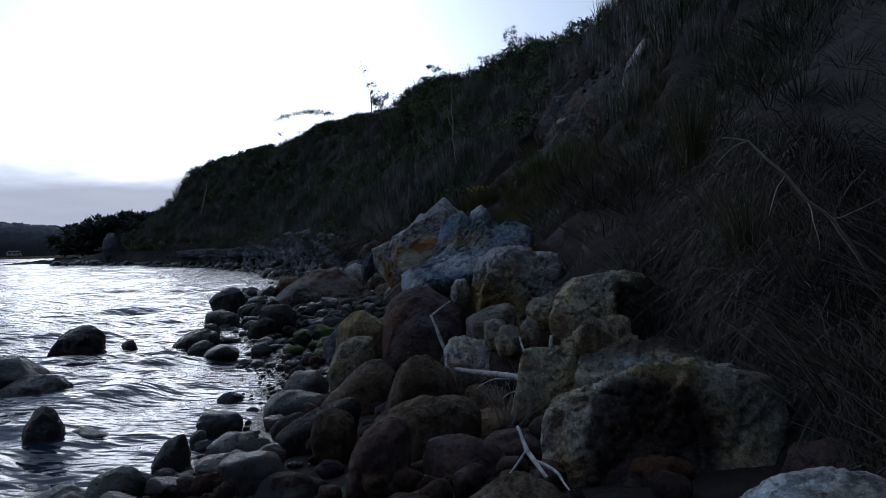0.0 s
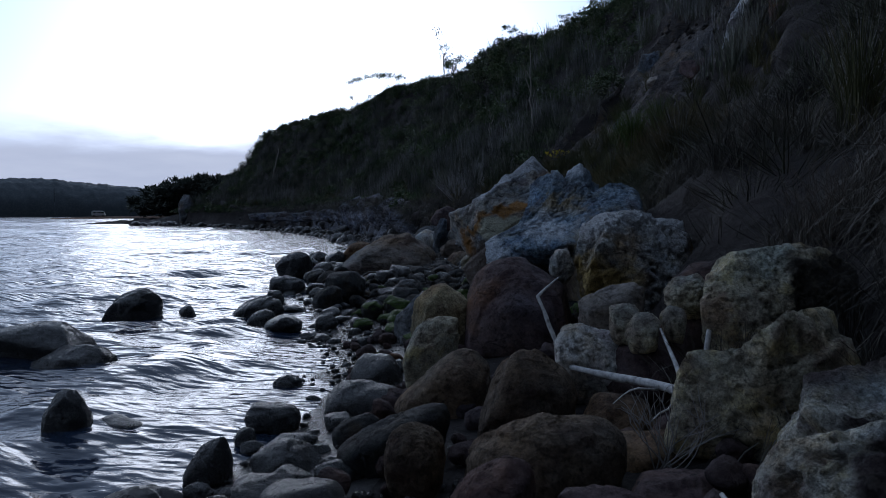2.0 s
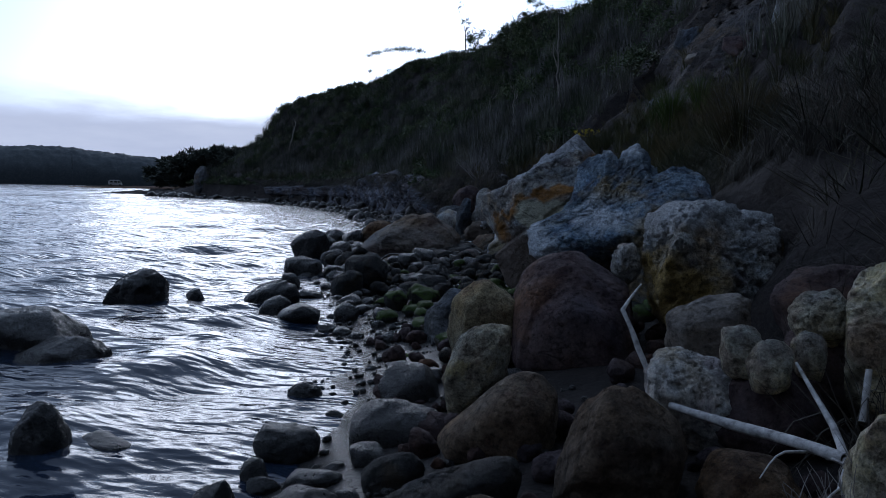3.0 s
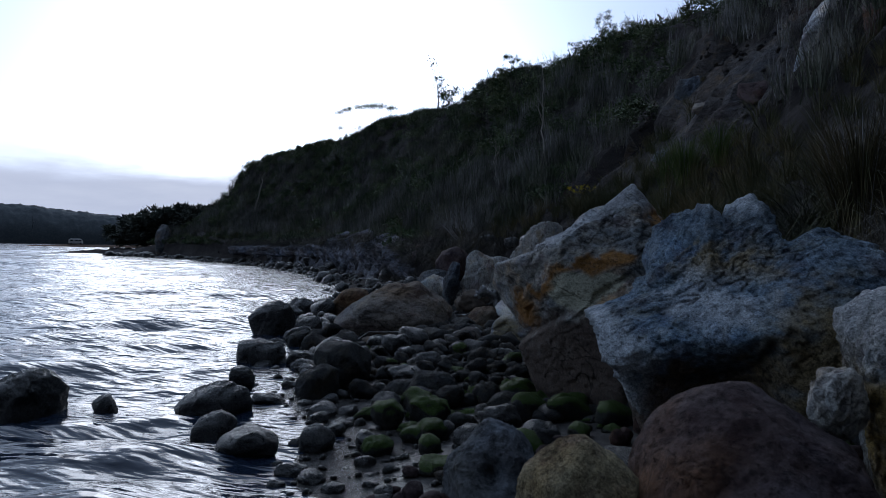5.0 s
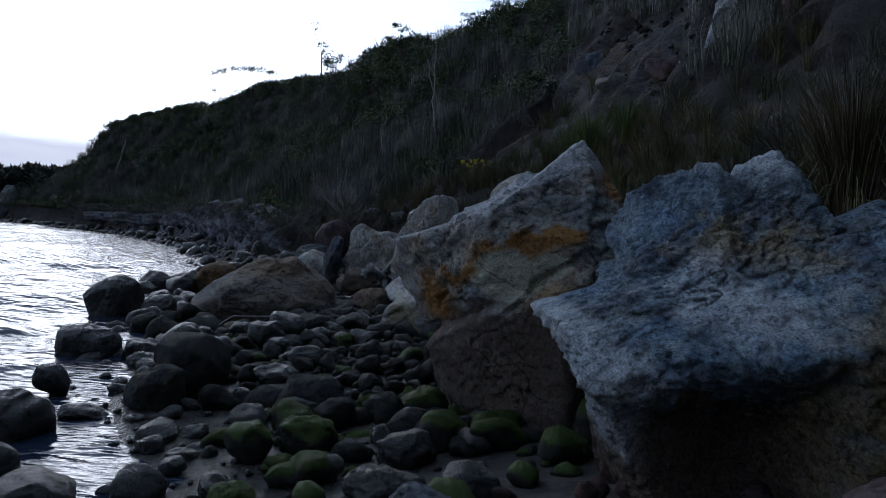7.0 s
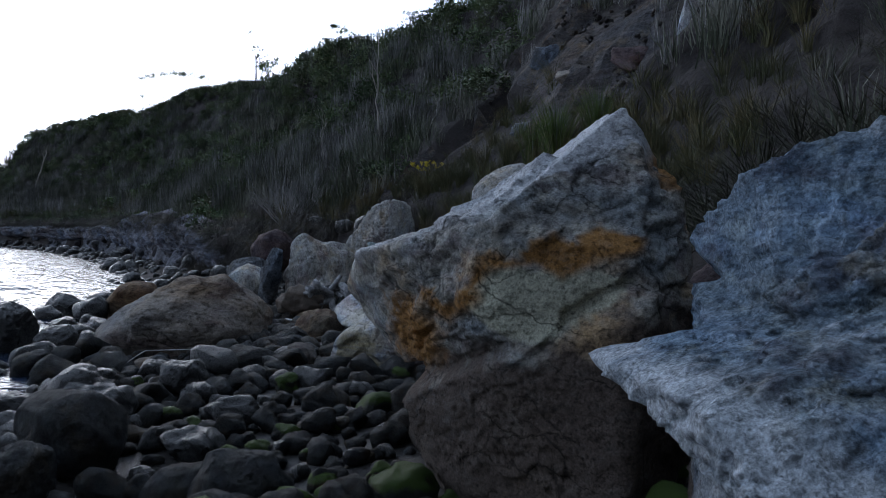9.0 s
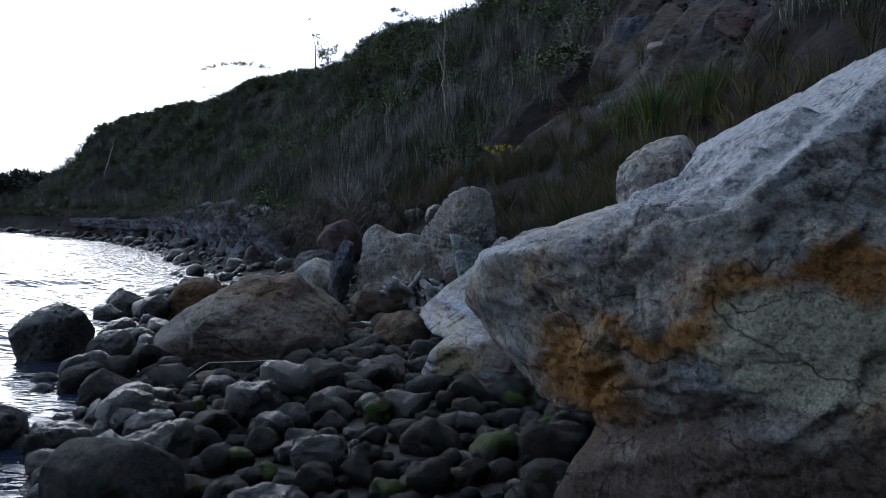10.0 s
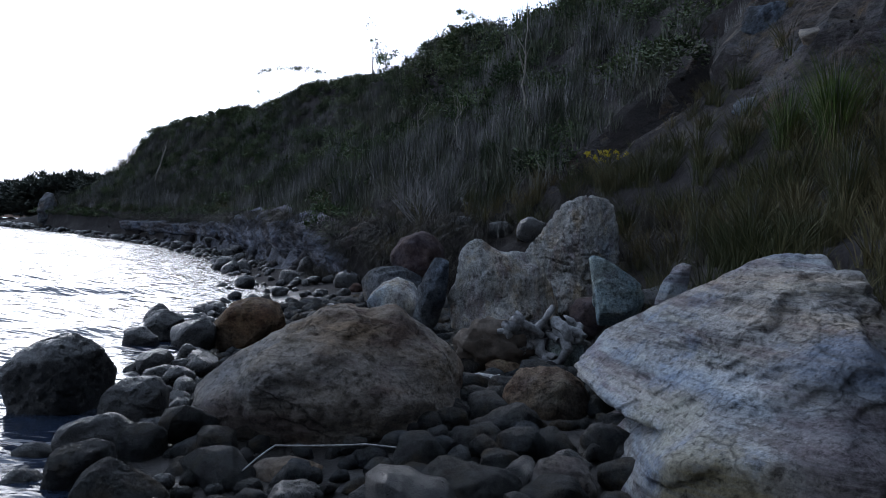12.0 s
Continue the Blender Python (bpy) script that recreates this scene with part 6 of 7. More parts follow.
def strew_upper():
    """Broken rock along the top of the beach, under the bank."""
    rng = random.Random(43)
    done = 0
    while done < 44:
        k, s = rng.uniform(17.5, 33), rng.uniform(1.8, 5.6)
        i = int(np.argmin(np.abs(LINE[:, 1] - k)))
        x, y = LINE[i, 0] + INLAND[i, 0] * s, LINE[i, 1] + INLAND[i, 1] * s
        w = rng.choice((0.25, 0.32, 0.4, 0.5, 0.65))
        if s > np.interp(k, [25, 30, 36], [5.6, 4.2, 2.4]) or any((x - a) ** 2 + (y - b) ** 2 < (c + w / 2) ** 2 for a, b, c in STONES):
            continue
        mat, tone = rng.choice(((M_DARK, "dark"), (M_PURPLE, "purple-brown"), (M_BROWN, "brown"), (M_DARK, "dark")))
        boulder(x, y, ground_at(x, y) - 0.08, w, w * rng.uniform(0.5, 0.8), mat, f"{tone} angular stone at the top of the beach", seed=300 + done, sharp=rng.choice((9, 11, 12)), turn=rng.uniform(0, 360), tilt=rng.uniform(-20, 20),
                level=3, lump=0.1, craggy=0.03, name="stone", category="stone", group="stones under the bank")
        done += 1


def strew_edge(seed, count, near, far, low, high, where):
    """Wet stones along a stretch of the water's edge."""
    rng = random.Random(seed)
    done = 0
    while done < count:
        k, s = rng.uniform(near, far), rng.uniform(low, high)
        i = int(np.argmin(np.abs(LINE[:, 1] - k)))
        x, y = LINE[i, 0] + INLAND[i, 0] * s, LINE[i, 1] + INLAND[i, 1] * s
        w = rng.choice((0.12, 0.16, 0.2, 0.26, 0.34))
        if any((x - a) ** 2 + (y - b) ** 2 < (0.8 * c + w / 2) ** 2 for a, b, c in STONES):
            done += 0.05
            continue
        boulder(x, y, ground_at(x, y) - 0.05, w, w * rng.uniform(0.5, 0.8), M_DARK, "dark wet stone " + where, seed=seed * 9 + int(done), sharp=rng.choice((6, 8, 10)), turn=rng.uniform(0, 360), tilt=rng.uniform(-15, 15),
                level=4, name="stone", category="stone", group="stones of the beach")
        done += 1


strew()
strew_upper()
strew_edge(47, 30, 3.2, 7.2, -0.25, 0.75, "between the rock pile and the water")
strew_edge(58, 30, 9.2, 13.0, -0.8, 0.5, "in the shallows beside the cobble beach")


# ---- cobbles and rubble ----
def cobble_shape(seed, level):
    rng = random.Random(seed)
    corners = random_corners(rng, 1.0, rng.uniform(0.62, 0.85), rng.uniform(0.5, 0.68), 11)
    dirs, faces = SPHERES[level]
    p = dirs * blocky(dirs, corners, 6 if seed % 3 else 14)[:, None]
    p = p + weathered(p, dirs, seed, 0.16, 0.012, 0.008, 0.4)
    return p / np.ptp(p[:, 0]), faces


def clear_of_stones(x, y, r):
    return all((x - a) ** 2 + (y - b) ** 2 > (c * 0.8 + r * 0.4) ** 2 for a, b, c in STONES)


def shore_place(k, s):
    i = int(np.argmin(np.abs(LINE[:, 1] - k)))
    return LINE[i, 0] + INLAND[i, 0] * s, LINE[i, 1] + INLAND[i, 1] * s


def is_bare(x, y):
    """The open, slipped part of the slope where stone and soil lie bare."""
    if ((x - 4.0) / 0.95) ** 2 + ((y - 21.5) / 1.0) ** 2 < 1:
        return True
    if float(slipped(np.array([x]), np.array([y]))[0]) > 0:
        return True
    q = ((x - 3.1) / 1.3) ** 2 + ((y - 23.4) / 1.7) ** 2
    return q + 0.5 * float(bumps(np.array([[x * 0.9, y * 0.9, 2.0]]))[0]) < 0.9


def build_cobbles():
    rng = random.Random(5)
    shapes = [mesh_from("cobble", *cobble_shape(i + 1, 3), [(M_COBBLE, M_COBBLE, M_DARK, M_MOSSY)[i % 4]]) for i in range(16)]
    mossy = [i for i in range(16) if i % 4 == 3]
    near, rest = [], []
    k = 7.6
    while k < 25:
        s = -0.4
        while s < 4.9:
            size = rng.choice((0.09, 0.11, 0.13, 0.15, 0.17, 0.2, 0.24, 0.31))
            size *= 1.0 if k < 14.5 else 1.3
            x, y = shore_place(k + rng.uniform(-0.07, 0.07), s + rng.uniform(-0.06, 0.06))
            sandy = (k < 10.4 and s < 2.2 and rng.random() < 0.85) or (k < 12.6 and s < 0.8 and rng.random() < 0.75) or (s < 0.25 and rng.random() < 0.6)
            if not sandy and not (x > 1.2 and y < 12.8) and clear_of_stones(x, y, size):
                (near if 10.2 < k < 15.2 and 0.5 < s < 3.6 else rest).append((x, y, size, s))
            s += 0.14 if k < 14.5 else 0.17
        k += 0.14 if k < 14.5 else 0.18
    rng.shuffle(near)
    keep, over = near[:300], near[300:]
    for x, y, size, s in keep:
        i = rng.choice(mossy) if (rng.random() < (0.5 if y < 12.4 else 0.12)) else rng.choice([j for j in range(16) if j % 4 != 3])
        ob = new("cobble", shapes[i])
        size *= rng.uniform(0.95, 1.35)
        ob.matrix_basis = pose(x, y, ground_at(x, y) + size * rng.uniform(0.08, 0.3), rng.uniform(-25, 25), rng.uniform(-25, 25), rng.uniform(0, 360)) @ Matrix.Scale(size, 4)
        tagged(ob, "smooth cobble slimy with green algae" if i % 4 == 3 else "smooth rounded grey beach cobble", "cobble", "cobbles of the beach")
    low = [cobble_shape(40 + i, 2) for i in range(10)]
    angular = [(lambda p, f: (p / np.ptp(p[:, 0]), f))(*stone_mesh("rubble", None, [random_corners(random.Random(300 + i), 1.0, 0.8, 0.62)], 3, 26, 300 + i, 0.06, 0.05, 0.02, None, (), 16)) for i in range(10)]
    pieces = {0: [], 1: [], 2: []}
    for x, y, size, s in rest + over:
        v, f = (angular if y > 14.3 and size > 0.16 and rng.random() < 0.6 else low)[rng.randrange(10)]
        size *= rng.uniform(0.8, 1.25)
        m = np.array(pose(0, 0, 0, rng.uniform(-25, 25), rng.uniform(-25, 25), rng.uniform(0, 360)).to_3x3()) * size
        kind = 2 if s < 0.5 else 1 if (y < 12.4 and rng.random() < 0.45) else 0
        pieces[kind].append((v @ m.T + np.array([x, y, ground_at(x, y) + size * rng.uniform(0.0, 0.25)]), f))
    for kind, mat, label in ((0, M_COBBLE, "bed of smooth grey beach cobbles"), (1, M_MOSSY, "green algae-covered cobbles scattered on the beach"), (2, M_DARK, "dark wet pebbles along the water's edge")):
        v, f = join(pieces[kind])
        tagged(new("cobbles", mesh_from("cobbles", v, f, [mat])), label, "cobbles", kind="stuff")
    # Broken rubble fills the hollows of the rock pile.
    rubble = []
    for _ in range(420):
        kk, ss = rng.uniform(2.0, 9.5), rng.uniform(0.3, 3.0)
        x, y = shore_place(kk, ss)
        size = rng.uniform(0.06, 0.2)
        v, f = angular[rng.randrange(10)]
        m = np.array(pose(0, 0, 0, rng.uniform(-40, 40), rng.uniform(-40, 40), rng.uniform(0, 360)).to_3x3()) * size
        rubble.append((v @ m.T + np.array([x, y, ground_at(x, y) + size * rng.uniform(0.1, 0.4)]), f))
    v, f = join(rubble)
    tagged(new("rubble", mesh_from("rubble", v, f, [M_PURPLE])), "brown broken stones filling gaps in the rock pile", "rubble", kind="stuff")
    # Pebbles and grit on the wet sand.
    grit = []
    dirs, faces = SPHERES[2]
    for _ in range(900):
        kk, ss = rng.uniform(4.5, 12.5), rng.uniform(-0.5, 1.7)
        x, y = shore_place(kk, ss)
        size = rng.uniform(0.02, 0.07)
        v, f = low[rng.randrange(10)]
        a = rng.uniform(0, 6.28)
        m = np.array([[math.cos(a), -math.sin(a), 0], [math.sin(a), math.cos(a), 0], [0, 0, 1]]) * size
        grit.append((v @ m.T + np.array([x, y, ground_at(x, y) + 0.2 * size]), f))
    v, f = join(grit)
    tagged(new("pebbles", mesh_from("pebbles", v, f, [M_DARK])), "small dark pebbles strewn on wet sand", "pebbles", kind="stuff")
    # Fallen rock along the foot of the headland.
    fallen = []
    for _ in range(520):
        kk = rng.uniform(23, 92)
        ss = rng.uniform(-0.6, 1.0) * (1.0 if kk > 34 else 2.0)
        x, y = shore_place(kk, ss)
        size = rng.uniform(0.12, 0.34) * (1 + 1.1 * (rng.random() < 0.12)) * (1 + kk / 150)
        v, f = angular[rng.randrange(10)]
        m = np.array(pose(0, 0, 0, rng.uniform(-40, 40), rng.uniform(-40, 40), rng.uniform(0, 360)).to_3x3()) * size
        fallen.append((v @ m.T + np.array([x, y, max(ground_at(x, y), -0.15) + size * rng.uniform(0.0, 0.3)]), f))
    # Blocks of the low cliff along the headland's foot.
    dark_blocks, pale_blocks = [], []
    for _ in range(110):
        kk = rng.uniform(32, 70)
        toe = float(np.interp(kk, TOE_K, TOE_S))
        x, y = shore_place(kk, toe + rng.uniform(-0.15, 0.75))
        size = rng.uniform(0.25, 0.75)
        v, f = angular[rng.randrange(10)]
        m = np.array(pose(0, 0, 0, rng.uniform(-30, 30), rng.uniform(-30, 30), rng.uniform(0, 360)).to_3x3()) * size
        pale = float(bumps(np.array([[x * 0.22, y * 0.22, 3.0]]))[0]) > 0.05 and rng.random() < 0.6
        (pale_blocks if pale else dark_blocks).append((v @ m.T + np.array([x, y, ground_at(x, y) - 0.05]), f))
    for blocks, mat, label in ((dark_blocks, M_CLIFF, "dark broken rock of the low shore cliff"), (pale_blocks, M_CRAG, "pale bluish rock showing in the low shore cliff")):
        v, f = join(blocks)
        tagged(new("cliff_rock", mesh_from("cliff_rock", v, f, [mat])), label, "cliff rock", kind="stuff")
    clods = []
    for _ in range(520):
        x, y = rng.uniform(0.6, 5.2), rng.uniform(19.8, 28.5)
        if is_bare(x, y):
            v, f = angular[rng.randrange(10)]
            size = rng.choice((0.05, 0.06, 0.08, 0.1, 0.13, 0.2))
            m = np.array(pose(0, 0, 0, rng.uniform(-40, 40), rng.uniform(-40, 40), rng.uniform(0, 360)).to_3x3()) * size
            clods.append((v @ m.T + np.array([x, y, ground_at(x, y) - 0.15 * size]), f))
    v, f = join(clods)
    tagged(new("slope_rubble", mesh_from("slope_rubble", v, f, [M_SLIP])), "brown clods and broken rock on the slipped slope", "rubble", kind="stuff")
    for _ in range(44):
        u = rng.uniform(0, 0.55)
        x, y = -52 - 13 * u + rng.uniform(-1, 1), 86.5 + 3.0 * u + rng.uniform(-1.5, 1.5)
        size = rng.uniform(0.5, 1.3) * (1.2 - 0.6 * u)
        v, f = low[rng.randrange(10)]
        fallen.append((v * size + np.array([x, y, rng.uniform(-0.1, 0.25)]), f))
    v, f = join(fallen)
    tagged(new("shore_rocks", mesh_from("shore_rocks", v, f, [M_DARK])), "dark fallen rocks along the foot of the headland", "rocks", kind="stuff")


build_cobbles()


# ---- plants ----
def ribbons(base, tip, bow, width, segs=3):
    """Bent tapering blades: base and tip (n, 3), bow (n, 3); returns vertices and triangles, one strip a blade."""
    n = len(base)
    along = tip - base
    side = np.cross(along, np.array([0.13, 0.29, 0.94]))
    side /= np.linalg.norm(side, axis=1)[:, None] + 1e-9
    spin = np.sin(np.arange(n) * 12.9898)[:, None]
    side = side * np.sqrt(1 - 0.6 * spin ** 2) + np.cross(side, along / (np.linalg.norm(along, axis=1)[:, None] + 1e-9)) * spin * 0.77
    v, per = [], segs * 2 + 1
    for i in range(segs):
        u = i / segs
        c = base + along * u + bow * math.sin(u * math.pi)
        w = (np.asarray(width) * (1 - 0.75 * u))[:, None] * side if np.ndim(width) else width * (1 - 0.75 * u) * side
        v += [c - w, c + w]
    v.append(tip)
    v = np.stack(v, 1)
    f = []
    for i in range(segs - 1):
        a = 2 * i
        f += [(a, a + 1, a + 3), (a, a + 3, a + 2)]
    a = 2 * (segs - 1)
    f.append((a, a + 1, a + 2))
    f = (np.array(f)[None] + (np.arange(n) * per)[:, None, None]).reshape(-1, 3)
    return v.reshape(-1, 3), f


def unit(v):
    return v / (np.linalg.norm(v, axis=-1, keepdims=True) + 1e-9)


def wisp_shape(seed, stems=16, lean=0.45):
    """The bare upright stems of a wiry shrub one metre high."""
    r = np.random.RandomState(seed)
    a = r.uniform(0, 2 * np.pi, stems)
    base = np.stack([np.cos(a), np.sin(a), np.zeros(stems)], 1) * r.uniform(0, 0.14, (stems, 1))
    out = np.stack([np.cos(a), np.sin(a), np.zeros(stems)], 1) * r.uniform(0.05, lean, (stems, 1))
    tip = base + out + np.array([0, 0, 1]) * r.uniform(0.55, 1.05, (stems, 1))
    return ribbons(base, tip, out * r.uniform(-0.25, 0.25, (stems, 1)), 0.008)


def brush_shape(seed, blades=30, lean=0.34, width=0.013):
    """An upright fan of long wiry shoots, one metre high."""
    r = np.random.RandomState(seed)
    a = r.uniform(0, 2 * np.pi, blades)
    flat = np.stack([np.cos(a), np.sin(a), np.zeros(blades)], 1)
    base = flat * r.uniform(0, 0.30, (blades, 1)) + np.array([0, 0, 1]) * r.uniform(0, 0.35, (blades, 1))
    tip = base + flat * r.uniform(0.0, lean, (blades, 1)) + np.array([0.08, 0, 1]) * r.uniform(0.35, 0.8, (blades, 1))
    return ribbons(base, tip, flat * r.uniform(-0.1, 0.06, (blades, 1)), width * r.uniform(0.5, 1.2, blades), 2)


def bush_shape(seed, clumps=26, leaves=13, leaf=1.0):
    """A rounded leafy bush about a metre across."""
    r = np.random.RandomState(seed)
    c = unit(r.normal(0, 1, (clumps, 3))) * r.uniform(0.2, 0.5, (clumps, 1)) * np.array([1, 1, 0.8]) + np.array([0, 0, 0.42])
    root = (c[:, None] + r.normal(0, 0.075, (clumps, leaves, 3))).reshape(-1, 3)
    way = unit(root - np.array([0, 0, 0.2]) + r.normal(0, 0.4, root.shape))
    return ribbons(root, root + way * leaf * r.uniform(0.06, 0.13, (len(root), 1)), np.zeros_like(root), 0.026 * leaf, 1)


def grass_shape(seed, blades=70, droop=0.55, hanging=False, width=0.007):
    r = np.random.RandomState(seed)
    a = r.uniform(0, 2 * np.pi, blades)
    flat = np.stack([np.cos(a), np.sin(a), np.zeros(blades)], 1)
    base = flat * r.uniform(0, 0.16, (blades, 1))
    tip = base + flat * r.uniform(0.1, droop, (blades, 1)) + np.array([0, 0, 1]) * r.uniform(0.45, 1.0, (blades, 1))
    bow = -flat * r.uniform(0.02, 0.14, (blades, 1)) + np.array([0, 0, 1]) * r.uniform(0.0, 0.12, (blades, 1))
    if hanging:
        tip = tip - np.array([0, 0, 1]) * r.uniform(0.5, 1.9, (blades, 1))
        bow = bow + np.array([0, 0, 1]) * r.uniform(0.3, 0.7, (blades, 1))
    return ribbons(base, tip, bow, width, 5 if hanging else 3)


def spread(shape_list, places, rng):
    """Copies of the shapes at (x, y, z, width, height), turned at random, as one set of vertices and triangles."""
    vs, fs, n = [], [], 0
    order = [[] for _ in shape_list]
    for p in places:
        order[rng.randrange(len(shape_list))].append(p)
    for (v, f), ps in zip(shape_list, order):
        if not ps:
            continue
        ps = np.array(ps)
        a = np.array([rng.uniform(0, 6.283) for _ in ps])
        c, s = np.cos(a)[:, None], np.sin(a)[:, None]
        x = (v[None, :, 0] * c - v[None, :, 1] * s) * ps[:, 3:4] + ps[:, 0:1]
        y = (v[None, :, 0] * s + v[None, :, 1] * c) * ps[:, 3:4] + ps[:, 1:2]
        z = v[None, :, 2] * ps[:, 4:5] + ps[:, 2:3]
        vs.append(np.stack([x, y, z], -1).reshape(-1, 3))
        fs.append((f[None] + (np.arange(len(ps)) * len(v))[:, None, None] + n).reshape(-1, 3))
        n += len(ps) * len(v)
    return np.concatenate(vs), np.concatenate(fs)


def build_scrub():
    rng = random.Random(11)
    stems = [wisp_shape(i) for i in range(6)]
    shoots = [brush_shape(10 + i) for i in range(8)]
    bushes = [bush_shape(20 + i, 20, 7, 1.4) for i in range(6)]
    grasses = [grass_shape(40 + i, 56) for i in range(6)]
    gaps = np.hypot(*np.diff(LINE, axis=0).T)
    run = np.concatenate([[0], np.cumsum(gaps)])
    first, last = np.interp(0.5, LINE[:, 1], run), np.interp(88.5, LINE[:, 1], run)
    wisp, bush, grass, bare_stems, pale_brush, hang, dirt, near_growth, thicket = [], [], [], [], [], [], [], [], []
    for i in range(7600):
        d = first + (last - first) * ((i + rng.random()) / 7600)
        j = int(np.searchsorted(run, d)) - 1
        k = LINE[j, 1]
        toe = float(np.interp(k, TOE_K, TOE_S))
        s = toe + (1.5 if 22 < k < 31 else 0.7) + (15.5 - toe) * rng.random() ** 0.9
        x, y = LINE[j, 0] + INLAND[j, 0] * s, LINE[j, 1] + INLAND[j, 1] * s
        if is_bare(x, y) and rng.random() < 0.9:
            continue
        z = ground_at(x, y) - 0.05
        up = (s - toe) / (12 - toe)
        mix = float(bumps(np.array([[x * 0.35, y * 0.35, 5.0]]))[0])
        size = rng.uniform(0.6, 1.15) * (1 + 0.45 * float(bumps(np.array([[x * 0.55, y * 0.55, 9.0]]))[0]))
        if up > 0.86:
            size *= 1.05
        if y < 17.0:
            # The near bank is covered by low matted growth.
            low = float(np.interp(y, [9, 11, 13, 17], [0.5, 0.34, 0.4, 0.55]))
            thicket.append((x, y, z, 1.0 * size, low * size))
            if up > 0.3 and rng.random() < 0.35:
                wisp.append((x, y, z, 0.8 * size, 0.7 * size))
            continue
        if 12.0 < y < 27.3 and x < (3.2 if y > 19.5 else 4.8) and k < 27:
            # Below the slip and on the bank before it mostly low grass grows.
            if rng.random() < 0.85:
                grass.append((x, y, z, 0.8 * size, (0.5 if y > 19.5 else 0.62) * size))
            continue
        if up < 0.22 + 0.15 * mix and rng.random() < 0.6:
            grass.append((x, y, z, 0.7 * size, 0.62 * size))
        elif y > 31 and (mix > 0.12 and rng.random() < 0.65 or up > 0.86 and rng.random() < 0.55):
            bush.append((x, y, z, size * 1.0, size * 0.8))
        else:
            wisp.append((x, y, z, size * 1.0, size * 1.05))
        if rng.random() < 0.16 and 0.12 < up < 0.95:
            bare_stems.append((x + 0.2, y, z, 0.45 * size, 1.45 * size))
        if 0.1 < up < 0.9 and float(bumps(np.array([[x * 0.42, y * 0.42, 14.0]]))[0]) > 0.12:
            pale_brush.append((x - 0.2, y, z, 0.8 * size, 1.35 * size))
    for _ in range(700):
        k = rng.uniform(31, 88)
        j = int(np.argmin(np.abs(LINE[:, 1] - k)))
        toe = float(np.interp(k, TOE_K, TOE_S))
        s = toe + rng.uniform(0.2, 1.5)
        x, y = LINE[j, 0] + INLAND[j, 0] * s, LINE[j, 1] + INLAND[j, 1] * s
        size = rng.uniform(0.5, 1.0)
        (wisp if rng.random() < 0.55 else bush).append((x, y, max(ground_at(x, y) - 0.15, float(np.interp(k, [31, 33, 37], [1.1, 1.4, 1.6]))), size * 1.1, size * 0.8))
    v, f = spread(shoots, wisp, rng)
    tagged(new("scrub", mesh_from("scrub", v, f, [M_SCRUB], False)), "grey-green wiry coastal scrub covering the hillside", "scrub", kind="stuff")
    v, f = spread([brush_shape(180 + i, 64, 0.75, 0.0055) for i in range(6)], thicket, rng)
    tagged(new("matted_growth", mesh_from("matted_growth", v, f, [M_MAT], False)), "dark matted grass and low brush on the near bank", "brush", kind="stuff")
    v, f = spread([brush_shape(160 + i, 26, 0.3, 0.010) for i in range(5)], pale_brush, rng)
    tagged(new("pale_brush", mesh_from("pale_brush", v, f, [M_WISP], False)), "pale grey wiry brush in patches on the hillside", "brush", kind="stuff")
    v, f = spread(stems, bare_stems, rng)
    tagged(new("dead_stems", mesh_from("dead_stems", v, f, [M_WISP], False)), "grey bare upright stems among the scrub", "dead stems", kind="stuff")
    v, f = spread(bushes, bush, rng)
    tagged(new("bushes", mesh_from("bushes", v, f, [M_BUSH], False)), "dark green leafy bushes on the upper slope", "bushes", kind="stuff")
    for _ in range(1150):
        k = rng.uniform(2.0, 29) if rng.random() < 0.7 else rng.uniform(1.5, 11)
        j = int(np.argmin(np.abs(LINE[:, 1] - k)))
        toe = float(np.interp(k, TOE_K, TOE_S))
        s = toe + rng.uniform(0.0, 2.8)
        x, y = LINE[j, 0] + INLAND[j, 0] * s, LINE[j, 1] + INLAND[j, 1] * s
        if is_bare(x, y) or (k > 22 and s < toe + 1.5 and rng.random() < 0.7):
            continue
        if 8.0 < y < 10.8 and s < toe + 0.7:
            continue
        size = rng.uniform(0.5, 1.15)
        if y < 16.5:
            thicket.append((x, y, ground_at(x, y) - 0.04, size * 0.9, size * 0.36))
        else:
            grass.append((x, y, ground_at(x, y) - 0.03, size * 0.75, size * 0.62))
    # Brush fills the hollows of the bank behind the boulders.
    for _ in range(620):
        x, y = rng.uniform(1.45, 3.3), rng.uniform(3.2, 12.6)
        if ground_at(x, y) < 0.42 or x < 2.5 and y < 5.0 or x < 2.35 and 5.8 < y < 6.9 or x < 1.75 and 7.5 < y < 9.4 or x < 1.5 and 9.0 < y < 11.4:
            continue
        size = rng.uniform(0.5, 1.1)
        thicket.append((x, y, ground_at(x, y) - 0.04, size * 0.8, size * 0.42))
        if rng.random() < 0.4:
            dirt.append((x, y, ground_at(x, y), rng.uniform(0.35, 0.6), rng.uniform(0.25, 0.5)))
    for _ in range(90):
        x, y = rng.uniform(2.3, 3.3), rng.uniform(2.5, 4.0)
        thicket.append((x, y, ground_at(x, y) - 0.04, rng.uniform(0.4, 0.8), rng.uniform(0.2, 0.36)))
